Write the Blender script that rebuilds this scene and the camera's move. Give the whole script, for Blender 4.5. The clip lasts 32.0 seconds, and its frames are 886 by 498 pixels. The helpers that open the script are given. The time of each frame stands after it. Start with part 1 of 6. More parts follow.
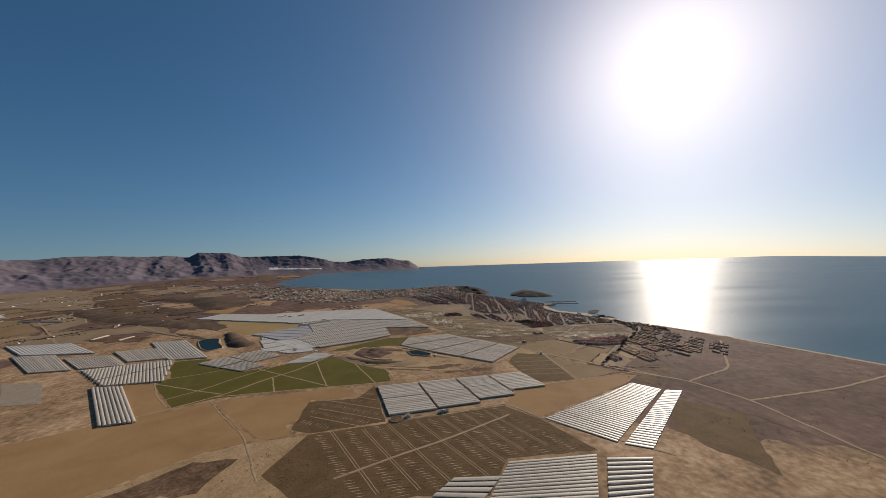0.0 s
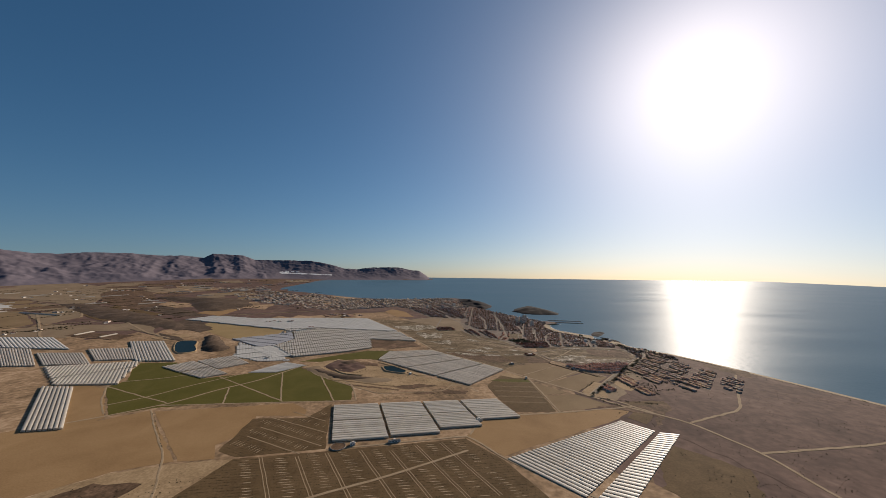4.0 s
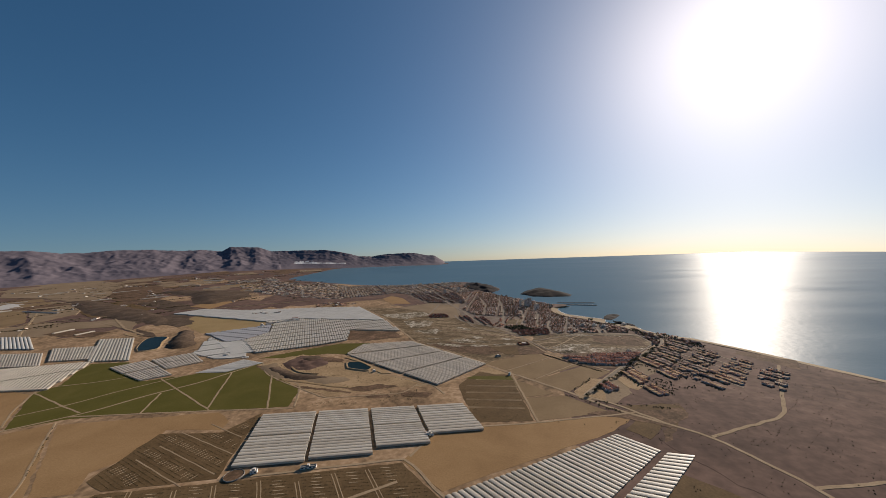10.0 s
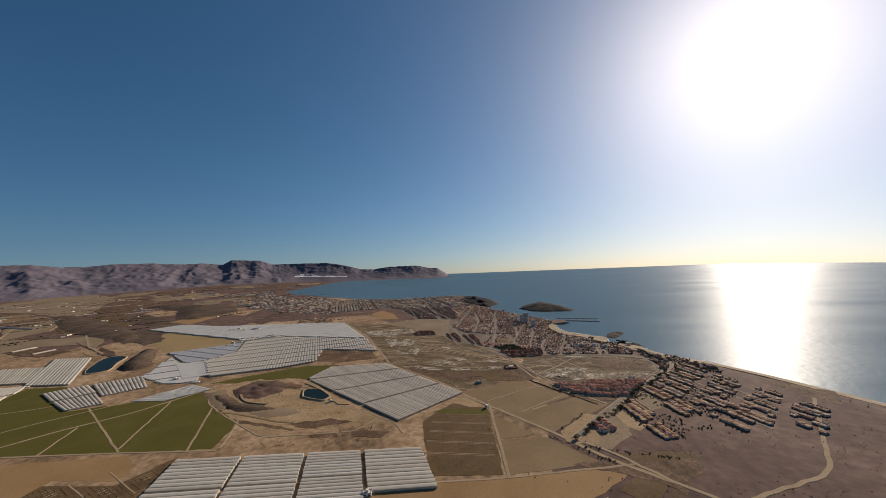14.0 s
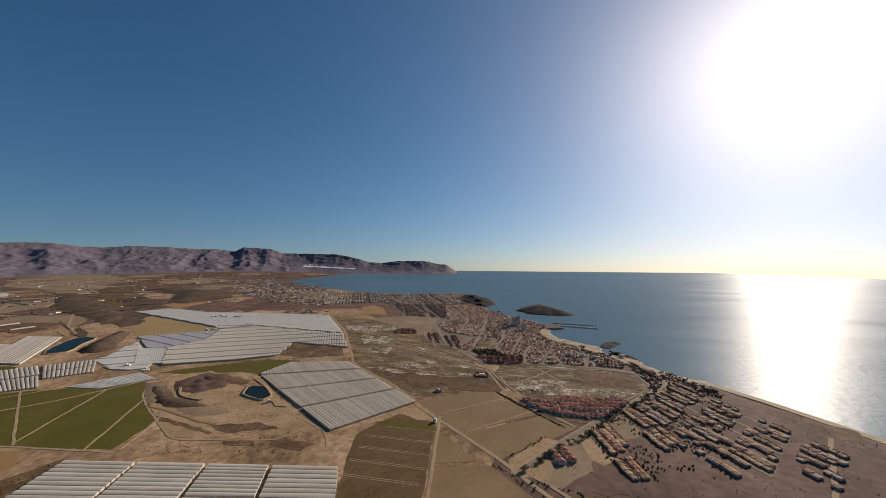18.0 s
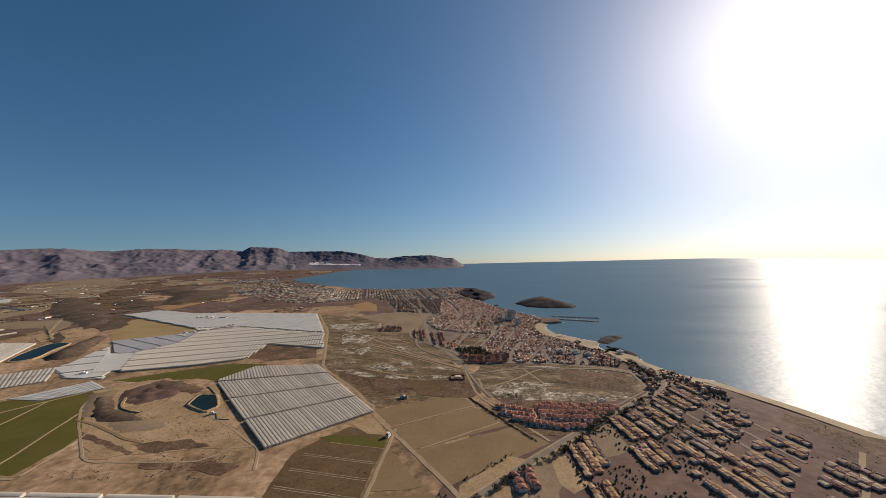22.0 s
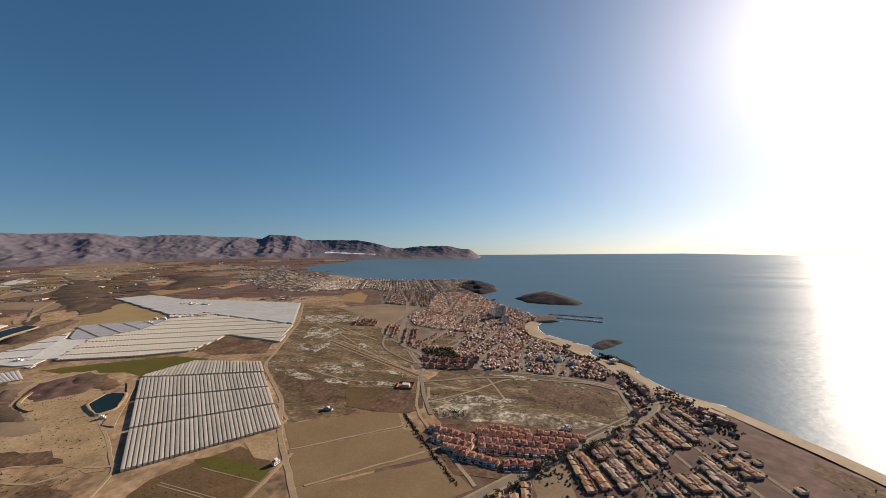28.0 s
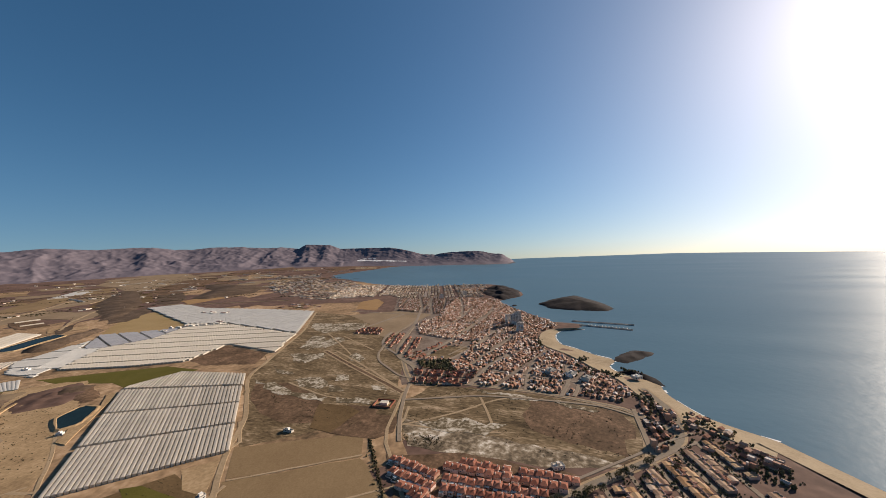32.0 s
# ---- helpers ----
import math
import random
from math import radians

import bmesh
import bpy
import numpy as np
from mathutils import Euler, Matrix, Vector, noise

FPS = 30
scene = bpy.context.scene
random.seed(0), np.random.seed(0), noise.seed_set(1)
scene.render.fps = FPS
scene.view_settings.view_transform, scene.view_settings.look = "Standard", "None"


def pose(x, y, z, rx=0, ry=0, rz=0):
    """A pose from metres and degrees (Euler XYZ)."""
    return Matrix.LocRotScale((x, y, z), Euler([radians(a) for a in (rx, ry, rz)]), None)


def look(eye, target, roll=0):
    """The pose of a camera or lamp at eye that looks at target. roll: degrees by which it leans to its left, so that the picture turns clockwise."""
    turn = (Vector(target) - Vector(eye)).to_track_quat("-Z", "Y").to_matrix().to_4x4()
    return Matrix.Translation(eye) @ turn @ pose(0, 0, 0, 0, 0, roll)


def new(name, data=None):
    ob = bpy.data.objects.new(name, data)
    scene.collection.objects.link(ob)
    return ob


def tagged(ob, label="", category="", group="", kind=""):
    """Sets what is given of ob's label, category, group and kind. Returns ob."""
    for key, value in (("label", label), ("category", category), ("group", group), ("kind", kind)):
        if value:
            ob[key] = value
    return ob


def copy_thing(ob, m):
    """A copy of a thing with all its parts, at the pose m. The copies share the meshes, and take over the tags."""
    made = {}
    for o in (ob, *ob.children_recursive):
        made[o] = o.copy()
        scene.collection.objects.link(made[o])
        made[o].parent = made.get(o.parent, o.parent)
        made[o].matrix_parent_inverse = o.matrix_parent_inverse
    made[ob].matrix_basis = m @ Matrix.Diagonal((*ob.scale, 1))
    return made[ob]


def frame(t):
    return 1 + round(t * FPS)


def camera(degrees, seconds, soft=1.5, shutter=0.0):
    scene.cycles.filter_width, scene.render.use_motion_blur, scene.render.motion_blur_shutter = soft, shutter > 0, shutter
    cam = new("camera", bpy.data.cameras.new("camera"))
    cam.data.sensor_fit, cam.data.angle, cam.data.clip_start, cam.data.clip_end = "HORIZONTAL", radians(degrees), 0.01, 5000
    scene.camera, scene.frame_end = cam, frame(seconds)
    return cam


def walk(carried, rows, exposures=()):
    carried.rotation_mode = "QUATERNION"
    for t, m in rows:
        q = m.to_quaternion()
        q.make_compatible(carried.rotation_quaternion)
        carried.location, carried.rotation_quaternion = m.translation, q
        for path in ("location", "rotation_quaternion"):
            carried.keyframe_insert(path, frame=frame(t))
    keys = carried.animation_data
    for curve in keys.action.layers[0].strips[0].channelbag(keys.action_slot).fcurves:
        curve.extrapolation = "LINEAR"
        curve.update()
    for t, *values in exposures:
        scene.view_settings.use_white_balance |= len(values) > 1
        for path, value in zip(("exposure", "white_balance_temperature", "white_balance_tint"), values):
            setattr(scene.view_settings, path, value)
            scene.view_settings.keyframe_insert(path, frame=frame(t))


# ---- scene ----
cam = camera(103.6, 32.0, soft=0.8)
PATH = [
    (0, pose(-137.05, -106.54, 312.66, 89.26, 1.78, -3.28)),
    (0.5, pose(-124.65, -99.25, 311.76, 89.43, 1.08, -3.33)),
    (1, pose(-112.21, -91.82, 310.84, 91.31, 0.16, -3.37)),
    (1.5, pose(-99.75, -84.13, 309.85, 91.46, -0.29, -2.95)),
    (2, pose(-87.30, -76.00, 308.77, 91.10, -0.25, -2.56)),
    (2.5, pose(-74.87, -67.25, 307.63, 90.68, -0.73, -1.96)),
    (3, pose(-62.48, -58.02, 306.40, 90.80, -0.79, -1.44)),
    (3.5, pose(-50.10, -48.39, 305.08, 91.25, -0.81, -0.93)),
    (5.5, pose(-1.41, -1.78, 297.79, 91.14, 0.09, 1.77)),
    (6, pose(10.07, 10.72, 296.44, 90.02, 0.17, 2.24)),
    (6.5, pose(21.48, 23.27, 295.13, 88.99, 0.26, 2.69)),
    (7, pose(32.75, 35.75, 293.69, 88.36, 0.51, 2.88)),
    (7.5, pose(43.80, 48.10, 291.99, 88.35, 1.04, 3.06)),
    (8, pose(54.58, 60.39, 290.02, 88.57, 1.37, 3.26)),
    (8.5, pose(65.09, 72.79, 287.88, 88.75, 1.49, 3.48)),
    (9, pose(75.39, 85.48, 285.69, 88.82, 1.55, 3.39)),
    (9.5, pose(85.58, 98.72, 283.60, 88.89, 1.74, 3.76)),
    (10, pose(95.52, 112.17, 281.59, 88.83, 1.85, 3.83)),
    (10.5, pose(105.11, 125.61, 279.62, 88.78, 1.52, 4.10)),
    (11, pose(114.26, 138.91, 277.69, 88.83, 1.45, 4.14)),
    (11.5, pose(122.96, 152.08, 275.82, 89.17, 1.36, 4.37)),
    (12, pose(131.27, 165.15, 274.07, 89.67, 1.50, 4.47)),
    (12.5, pose(139.42, 178.20, 272.56, 90.01, 1.52, 4.61)),
    (13, pose(147.69, 191.37, 271.44, 90.16, 1.28, 4.83)),
    (13.5, pose(156.38, 204.82, 270.95, 90.69, 1.85, 5.09)),
    (14, pose(165.60, 218.20, 270.64, 91.01, 2.12, 5.28)),
    (14.5, pose(175.36, 231.26, 270.22, 91.30, 2.20, 5.66)),
    (16.5, pose(226.12, 273.92, 263.26, 90.91, 0.89, 7.12)),
    (17, pose(237.55, 284.57, 262.12, 90.64, -0.01, 7.45)),
    (17.5, pose(248.49, 295.36, 261.23, 90.61, -0.27, 7.77)),
    (18, pose(258.97, 306.26, 260.48, 90.58, -0.50, 8.14)),
    (18.5, pose(269.00, 317.21, 259.78, 90.55, -0.58, 8.37)),
    (19, pose(278.59, 328.20, 259.08, 90.27, -0.61, 8.69)),
    (19.5, pose(287.77, 339.24, 258.34, 90.18, -0.36, 9.05)),
    (20, pose(296.66, 350.27, 257.56, 89.90, 0.23, 9.27)),
    (20.5, pose(305.45, 361.16, 256.60, 89.56, 0.68, 9.66)),
    (21, pose(314.27, 371.85, 255.38, 89.30, 1.16, 9.95)),
    (21.5, pose(323.16, 382.32, 253.88, 89.42, 1.39, 10.12)),
    (22, pose(332.09, 392.61, 252.14, 89.62, 1.30, 10.25)),
    (22.5, pose(340.98, 402.81, 250.25, 89.79, 1.08, 10.39)),
    (23, pose(349.77, 413.10, 248.37, 90.00, 0.90, 10.50)),
    (23.5, pose(358.46, 423.68, 246.65, 90.50, 1.42, 10.91)),
    (24, pose(367.05, 434.53, 245.13, 90.80, 1.89, 11.41)),
    (24.5, pose(375.60, 445.59, 243.79, 90.98, 2.41, 12.09)),
    (26.5, pose(409.27, 494.13, 241.86, 90.23, 2.61, 13.68)),
    (27, pose(417.54, 505.13, 240.89, 89.23, 1.78, 13.68)),
    (27.5, pose(425.78, 515.78, 239.78, 88.45, 0.87, 14.05)),
    (28, pose(433.91, 525.88, 238.44, 88.28, 0.40, 14.54)),
    (28.5, pose(441.85, 535.22, 236.79, 88.67, 1.07, 14.92)),
    (29, pose(449.64, 544.40, 234.94, 88.89, 1.68, 15.49)),
    (29.5, pose(457.28, 553.97, 233.02, 89.29, 1.79, 16.55)),
    (30, pose(464.79, 564.42, 231.18, 89.43, 1.68, 17.57)),
    (30.5, pose(472.19, 576.19, 229.52, 89.79, 2.47, 18.15)),
    (31, pose(479.58, 588.89, 227.94, 89.83, 2.55, 19.16)),
    (31.5, pose(487.00, 602.14, 226.33, 89.71, 2.43, 19.93)),
    (32, pose(494.52, 615.64, 224.64, 89.45, 2.04, 20.69)),
]
EXPOSURES = ((0.0, 0.1, 6460, 13), (16.0, 0.17, 6460, 13), (32.0, 0.58, 6700, 14))
walk(cam, PATH, EXPOSURES)

# ---- light ----
SUN_AZ, SUN_EL = 37.0, 21.5          # degrees clockwise from +y, and above the horizon
world = bpy.data.worlds.new("world")
scene.world = world
world.use_nodes = True
wn, wl = world.node_tree.nodes, world.node_tree.links
wn.clear()
w_out = wn.new("ShaderNodeOutputWorld")
w_bg = wn.new("ShaderNodeBackground")
w_sky = wn.new("ShaderNodeTexSky")
w_sky.sky_type = "NISHITA"
w_sky.sun_disc = False
w_sky.sun_elevation = radians(SUN_EL + 8.5)      # the drawn-down sky lowers the glow by as much
w_sky.sun_rotation = radians(SUN_AZ)
w_sky.altitude = 400
w_sky.air_density = 1.0
w_sky.dust_density = 1.5
w_sky.ozone_density = 3.8
w_bg.inputs["Strength"].default_value = 0.060
# the sea's rim lies below eye level, so the sky reaches down to it
w_tc = wn.new("ShaderNodeTexCoord")
w_sep = wn.new("ShaderNodeSeparateXYZ")
w_add = wn.new("ShaderNodeMath"); w_add.operation = "ADD"; w_add.inputs[1].default_value = 0.085
w_max = wn.new("ShaderNodeMath"); w_max.operation = "MAXIMUM"; w_max.inputs[1].default_value = 0.004
w_com = wn.new("ShaderNodeCombineXYZ")
wl.new(w_tc.outputs["Generated"], w_sep.inputs[0])
wl.new(w_sep.outputs["X"], w_com.inputs["X"])
wl.new(w_sep.outputs["Y"], w_com.inputs["Y"])
wl.new(w_sep.outputs["Z"], w_add.inputs[0])
wl.new(w_add.outputs[0], w_max.inputs[0])
wl.new(w_max.outputs[0], w_com.inputs["Z"])
wl.new(w_com.outputs[0], w_sky.inputs["Vector"])
w_sat = wn.new("ShaderNodeHueSaturation")
w_sat.inputs["Saturation"].default_value = 1.2
w_sat.inputs["Hue"].default_value = 0.49
wl.new(w_sky.outputs[0], w_sat.inputs["Color"])
wl.new(w_sat.outputs[0], w_bg.inputs["Color"])
wl.new(w_bg.outputs[0], w_out.inputs[0])

sun_data = bpy.data.lights.new("sun", "SUN")
sun_data.energy = 5.4
sun_data.angle = radians(0.53)
sun_data.color = (1.0, 0.88, 0.72)
sun = new("sun", sun_data)
sun_dir = Vector((math.sin(radians(SUN_AZ)) * math.cos(radians(SUN_EL)), math.cos(radians(SUN_AZ)) * math.cos(radians(SUN_EL)), math.sin(radians(SUN_EL))))
sun.matrix_world = look((0, 0, 900), Vector((0, 0, 900)) - sun_dir)

# ---- materials ----


def mat(name, stops, scale=0.05, fine=1.5, rough=0.9, bump=0.3, vary=0.0, island=False, metal=0.0, spec=0.06, stretch=None, turn=0.0, through_light=0.0):
    """A two-scale noise material: stops are (position, colour) along the coarse and fine noise together."""
    m = bpy.data.materials.new(name)
    m.use_nodes = True
    n, l = m.node_tree.nodes, m.node_tree.links
    b = n["Principled BSDF"]
    tc = n.new("ShaderNodeTexCoord")
    src = tc.outputs["Object"]
    if stretch:
        mp = n.new("ShaderNodeMapping")
        mp.inputs["Rotation"].default_value = (0, 0, radians(turn))
        mp.inputs["Scale"].default_value = stretch
        l.new(src, mp.inputs[0])
        src = mp.outputs[0]
    a = n.new("ShaderNodeTexNoise")
    a.inputs["Scale"].default_value = scale
    a.inputs["Detail"].default_value = 7
    a.inputs["Roughness"].default_value = 0.62
    a.inputs["Distortion"].default_value = 0.6
    l.new(src, a.inputs["Vector"])
    f = n.new("ShaderNodeTexNoise")
    f.inputs["Scale"].default_value = fine
    f.inputs["Detail"].default_value = 4
    l.new(src, f.inputs["Vector"])
    mix = n.new("ShaderNodeMix")
    mix.data_type = "FLOAT"
    mix.inputs[0].default_value = 0.42
    l.new(a.outputs[0], mix.inputs[2])
    l.new(f.outputs[0], mix.inputs[3])
    val = mix.outputs[0]
    if vary:
        r = n.new("ShaderNodeNewGeometry" if island else "ShaderNodeObjectInfo")
        k = n.new("ShaderNodeMath")
        k.operation = "MULTIPLY_ADD"
        k.inputs[1].default_value = vary
        l.new(r.outputs["Random Per Island" if island else "Random"], k.inputs[0])
        l.new(val, k.inputs[2])
        o = n.new("ShaderNodeMath")
        o.operation = "SUBTRACT"
        o.inputs[1].default_value = vary / 2
        l.new(k.outputs[0], o.inputs[0])
        val = o.outputs[0]
    ramp = n.new("ShaderNodeValToRGB")
    el = ramp.color_ramp.elements
    while len(el) < len(stops):
        el.new(0.5)
    for e, (p, c) in zip(el, stops):
        e.position, e.color = p, (*c, 1)
    l.new(val, ramp.inputs[0])
    l.new(ramp.outputs[0], b.inputs["Base Color"])
    b.inputs["Roughness"].default_value = rough
    b.inputs["Metallic"].default_value = metal
    b.inputs["Specular IOR Level"].default_value = spec
    if bump:
        bp = n.new("ShaderNodeBump")
        bp.inputs["Strength"].default_value = bump
        bp.inputs["Distance"].default_value = 0.5
        l.new(mix.outputs[0], bp.inputs["Height"])
        l.new(bp.outputs[0], b.inputs["Normal"])
    if through_light:
        t = n.new("ShaderNodeBsdfTranslucent")
        l.new(ramp.outputs[0], t.inputs["Color"])
        both = n.new("ShaderNodeMixShader")
        both.inputs[0].default_value = through_light
        l.new(b.outputs[0], both.inputs[1])
        l.new(t.outputs[0], both.inputs[2])
        l.new(both.outputs[0], n["Material Output"].inputs["Surface"])
    return m


M_LAND = mat("dry_scrub_soil", [(0.32, (0.07846, 0.0546, 0.03266)), (0.43, (0.1968, 0.1284, 0.07463)), (0.53, (0.3068, 0.2016, 0.1166)), (0.66, (0.484, 0.3384, 0.2164))], 0.008, 0.11, bump=0.5)
M_SALT = mat("salt_flat", [(0.42, (0.082, 0.063, 0.042)), (0.50, (0.19, 0.145, 0.097)), (0.56, (0.33, 0.275, 0.205)), (0.61, (0.56, 0.50, 0.42))], 0.03, 0.17, bump=0.2)
M_FURROW = mat("pale_furrow_soil", [(0.3, (0.284, 0.2086, 0.1271)), (0.7, (0.4687, 0.3633, 0.2415))], 0.2, 1.0, bump=0.1)
M_SCRUB = mat("dark_scrub", [(0.34, (0.05421, 0.03543, 0.0209)), (0.5, (0.1133, 0.07086, 0.04347)), (0.66, (0.2218, 0.1384, 0.08778))], 0.03, 0.25, bump=0.6)
M_TAN = mat("bare_tan_field", [(0.3, (0.2103, 0.1248, 0.05702)), (0.5, (0.2717, 0.1669, 0.07955)), (0.7, (0.3331, 0.2121, 0.1049))], 0.012, 0.5, bump=0.15)
M_SAND_F = mat("pale_sandy_ground", [(0.3, (0.1812, 0.1182, 0.06541)), (0.5, (0.3052, 0.2099, 0.1163)), (0.7, (0.4302, 0.3026, 0.1816))], 0.025, 0.3, bump=0.3)
M_BROWN = mat("ploughed_brown_field", [(0.3, (0.1553, 0.1011, 0.05443)), (0.5, (0.2016, 0.1376, 0.07423)), (0.7, (0.2534, 0.1754, 0.09896))], 0.012, 0.6, bump=0.15)
M_ORCH = mat("orchard_soil", [(0.3, (0.07432, 0.04764, 0.02307)), (0.5, (0.116, 0.07445, 0.03658)), (0.7, (0.1632, 0.1057, 0.05403))], 0.03, 0.4, bump=0.25)
M_GREEN = mat("green_crop", [(0.3, (0.06562, 0.06067, 0.01224)), (0.5, (0.08968, 0.07828, 0.01759)), (0.7, (0.1203, 0.09785, 0.02754))], 0.015, 0.8, bump=0.25)
M_YELLOW = mat("straw_field", [(0.3, (0.2198, 0.1504, 0.06856)), (0.5, (0.2804, 0.1969, 0.09568)), (0.7, (0.3247, 0.234, 0.1219))], 0.01, 0.4, bump=0.15)
M_TRACK = mat("dirt_track", [(0.3, (0.2262, 0.161, 0.09504)), (0.55, (0.3203, 0.235, 0.147)), (0.75, (0.3951, 0.301, 0.198))], 0.05, 0.5, bump=0.15)
M_ROAD = mat("asphalt_road", [(0.3, (0.154, 0.125, 0.09288)), (0.55, (0.209, 0.172, 0.129)), (0.75, (0.275, 0.225, 0.1677))], 0.05, 0.5, bump=0.1)
M_BEACH = mat("beach_sand", [(0.3, (0.2206, 0.1678, 0.1059)), (0.5, (0.288, 0.2218, 0.1441)), (0.7, (0.337, 0.2697, 0.1823))], 0.05, 0.4, bump=0.15)
# rock colour paled towards bluish mauve, with distance haze put into it
M_ROCK_HAZE = mat("hazy_mountain_rock", [(0.3, (0.1117, 0.0973, 0.1166)), (0.45, (0.1412, 0.1203, 0.1393)), (0.6, (0.168, 0.1411, 0.1588)), (0.75, (0.2032, 0.1691, 0.1832))], 0.0055, 0.045, bump=0.15)
M_TOWN = mat("dusty_town_ground", [(0.34, (0.1148, 0.082, 0.06396)), (0.5, (0.164, 0.123, 0.09676)), (0.66, (0.2378, 0.1927, 0.1558))], 0.03, 0.2, bump=0.2)
M_HEATH = mat("purple_brown_heath", [(0.3, (0.06275, 0.03882, 0.03143)), (0.45, (0.1045, 0.06494, 0.05089)), (0.58, (0.1548, 0.09736, 0.0748)), (0.72, (0.2427, 0.1609, 0.1258))], 0.006, 0.07, bump=0.4)
M_FALLOW = mat("grey_brown_fallow", [(0.3, (0.1652, 0.1178, 0.07342)), (0.5, (0.2187, 0.1582, 0.1005)), (0.7, (0.2819, 0.2079, 0.1355))], 0.01, 0.3, bump=0.15)
M_STREET_P = mat("pale_town_street", [(0.3, (0.1804, 0.1408, 0.1074)), (0.7, (0.264, 0.2138, 0.1654))], 0.05, 0.5, bump=0.05)
M_STREET = mat("dusty_street", [(0.3, (0.1748, 0.1355, 0.09589)), (0.7, (0.2719, 0.2145, 0.1582))], 0.05, 0.5, bump=0.05)
M_ISLE = mat("island_rock", [(0.3, (0.01238, 0.01063, 0.01124)), (0.5, (0.02363, 0.01883, 0.01872)), (0.7, (0.04784, 0.03526, 0.03556))], 0.03, 0.2, bump=0.8)
M_PLASTIC = mat("white_plastic_sheet", [(0.3, (0.5181, 0.4571, 0.3701)), (0.5, (0.6017, 0.538, 0.4442)), (0.7, (0.6602, 0.6068, 0.5144))], 0.06, 1.2, rough=0.42, bump=0.08, vary=0.35, spec=0.5)
M_SHADE = mat("grey_shade_net", [(0.3, (0.26, 0.26, 0.275)), (0.7, (0.38, 0.38, 0.395))], 0.05, 0.5, rough=0.6, bump=0.08, vary=0.3)
M_NET = mat("pale_shade_net", [(0.3, (0.466, 0.445, 0.4105)), (0.5, (0.5492, 0.5259, 0.4827)), (0.7, (0.6158, 0.5906, 0.5398))], 0.02, 0.5, rough=0.7, bump=0.08, vary=0.3, spec=0.2)
M_GUTTER = mat("dark_gutter_ground", [(0.3, (0.20, 0.165, 0.12)), (0.7, (0.31, 0.26, 0.195))], 0.1, 0.8)
M_WHITE = mat("whitewashed_wall", [(0.3, (0.52, 0.47, 0.40)), (0.5, (0.66, 0.61, 0.54)), (0.7, (0.78, 0.74, 0.68))], 0.2, 2.0, bump=0.05, vary=0.5)
M_WHITE_I = mat("town_wall", [(0.2, (0.2578, 0.1557, 0.1063)), (0.55, (0.3867, 0.2562, 0.1826)), (0.75, (0.4996, 0.3668, 0.2855)), (0.95, (0.6447, 0.519, 0.4514))], 0.2, 2.0, bump=0.05, vary=0.9, island=True)
M_STUCCO = mat("reddish_stucco_wall", [(0.3, (0.4544, 0.2669, 0.1959)), (0.5, (0.568, 0.3786, 0.3005)), (0.7, (0.7005, 0.5336, 0.4645))], 0.2, 2.0, bump=0.05, vary=0.6)
M_TILE = mat("terracotta_roof_tiles", [(0.25, (0.1579, 0.0584, 0.04001)), (0.5, (0.2339, 0.09184, 0.06001)), (0.75, (0.3042, 0.1391, 0.09668))], 0.3, 3.0, bump=0.3, vary=0.35)
M_TILE_I = mat("town_roof", [(0.2, (0.2371, 0.1176, 0.07979)), (0.45, (0.3662, 0.1999, 0.135)), (0.66, (0.3878, 0.2763, 0.2148)), (0.9, (0.5171, 0.4704, 0.4174))], 0.3, 3.0, bump=0.2, vary=1.0, island=True)
M_CREAM = mat("cream_town_wall", [(0.2, (0.36, 0.27, 0.20)), (0.5, (0.50, 0.42, 0.335)), (0.8, (0.66, 0.60, 0.52))], 0.2, 2.0, bump=0.05, vary=0.9, island=True)
M_DUSTY = mat("pale_flat_roof", [(0.25, (0.345, 0.2244, 0.1403)), (0.5, (0.483, 0.357, 0.2422)), (0.75, (0.644, 0.51, 0.3655))], 0.3, 2.0, bump=0.15, vary=0.9, island=True)
M_TILE_D = mat("dusty_roof_tiles", [(0.25, (0.2384, 0.154, 0.1043)), (0.5, (0.3378, 0.2384, 0.169)), (0.75, (0.4372, 0.3378, 0.2584))], 0.3, 3.0, bump=0.3, vary=0.6)
M_TERRACE = mat("ochre_terrace_roof", [(0.25, (0.2594, 0.1494, 0.07707)), (0.5, (0.341, 0.2106, 0.1122)), (0.75, (0.4077, 0.2717, 0.1612))], 0.3, 2.0, bump=0.15, vary=0.9)
M_LEAF = mat("dark_foliage", [(0.3, (0.07088, 0.0729, 0.0405)), (0.5, (0.1215, 0.113, 0.06075)), (0.7, (0.2025, 0.1732, 0.1013))], 0.4, 3.0, bump=0.5, vary=0.4, island=True, through_light=0.45)
M_LEAF_O = mat("dry_orchard_foliage", [(0.3, (0.0475, 0.0405, 0.02295)), (0.5, (0.076, 0.0648, 0.0357)), (0.7, (0.1187, 0.0945, 0.05525))], 0.4, 3.0, bump=0.5, vary=0.5, island=True, through_light=0.45)
M_BARK = mat("bark", [(0.3, (0.06, 0.045, 0.03)), (0.7, (0.14, 0.11, 0.08))], 0.5, 4.0)
M_CONC = mat("concrete", [(0.3, (0.208, 0.2, 0.184)), (0.7, (0.336, 0.32, 0.296))], 0.1, 1.0)
M_GLASS = mat("dark_window_glass", [(0.3, (0.02, 0.025, 0.03)), (0.7, (0.05, 0.06, 0.07))], 0.2, 1.0, rough=0.35, bump=0.0, spec=0.15)
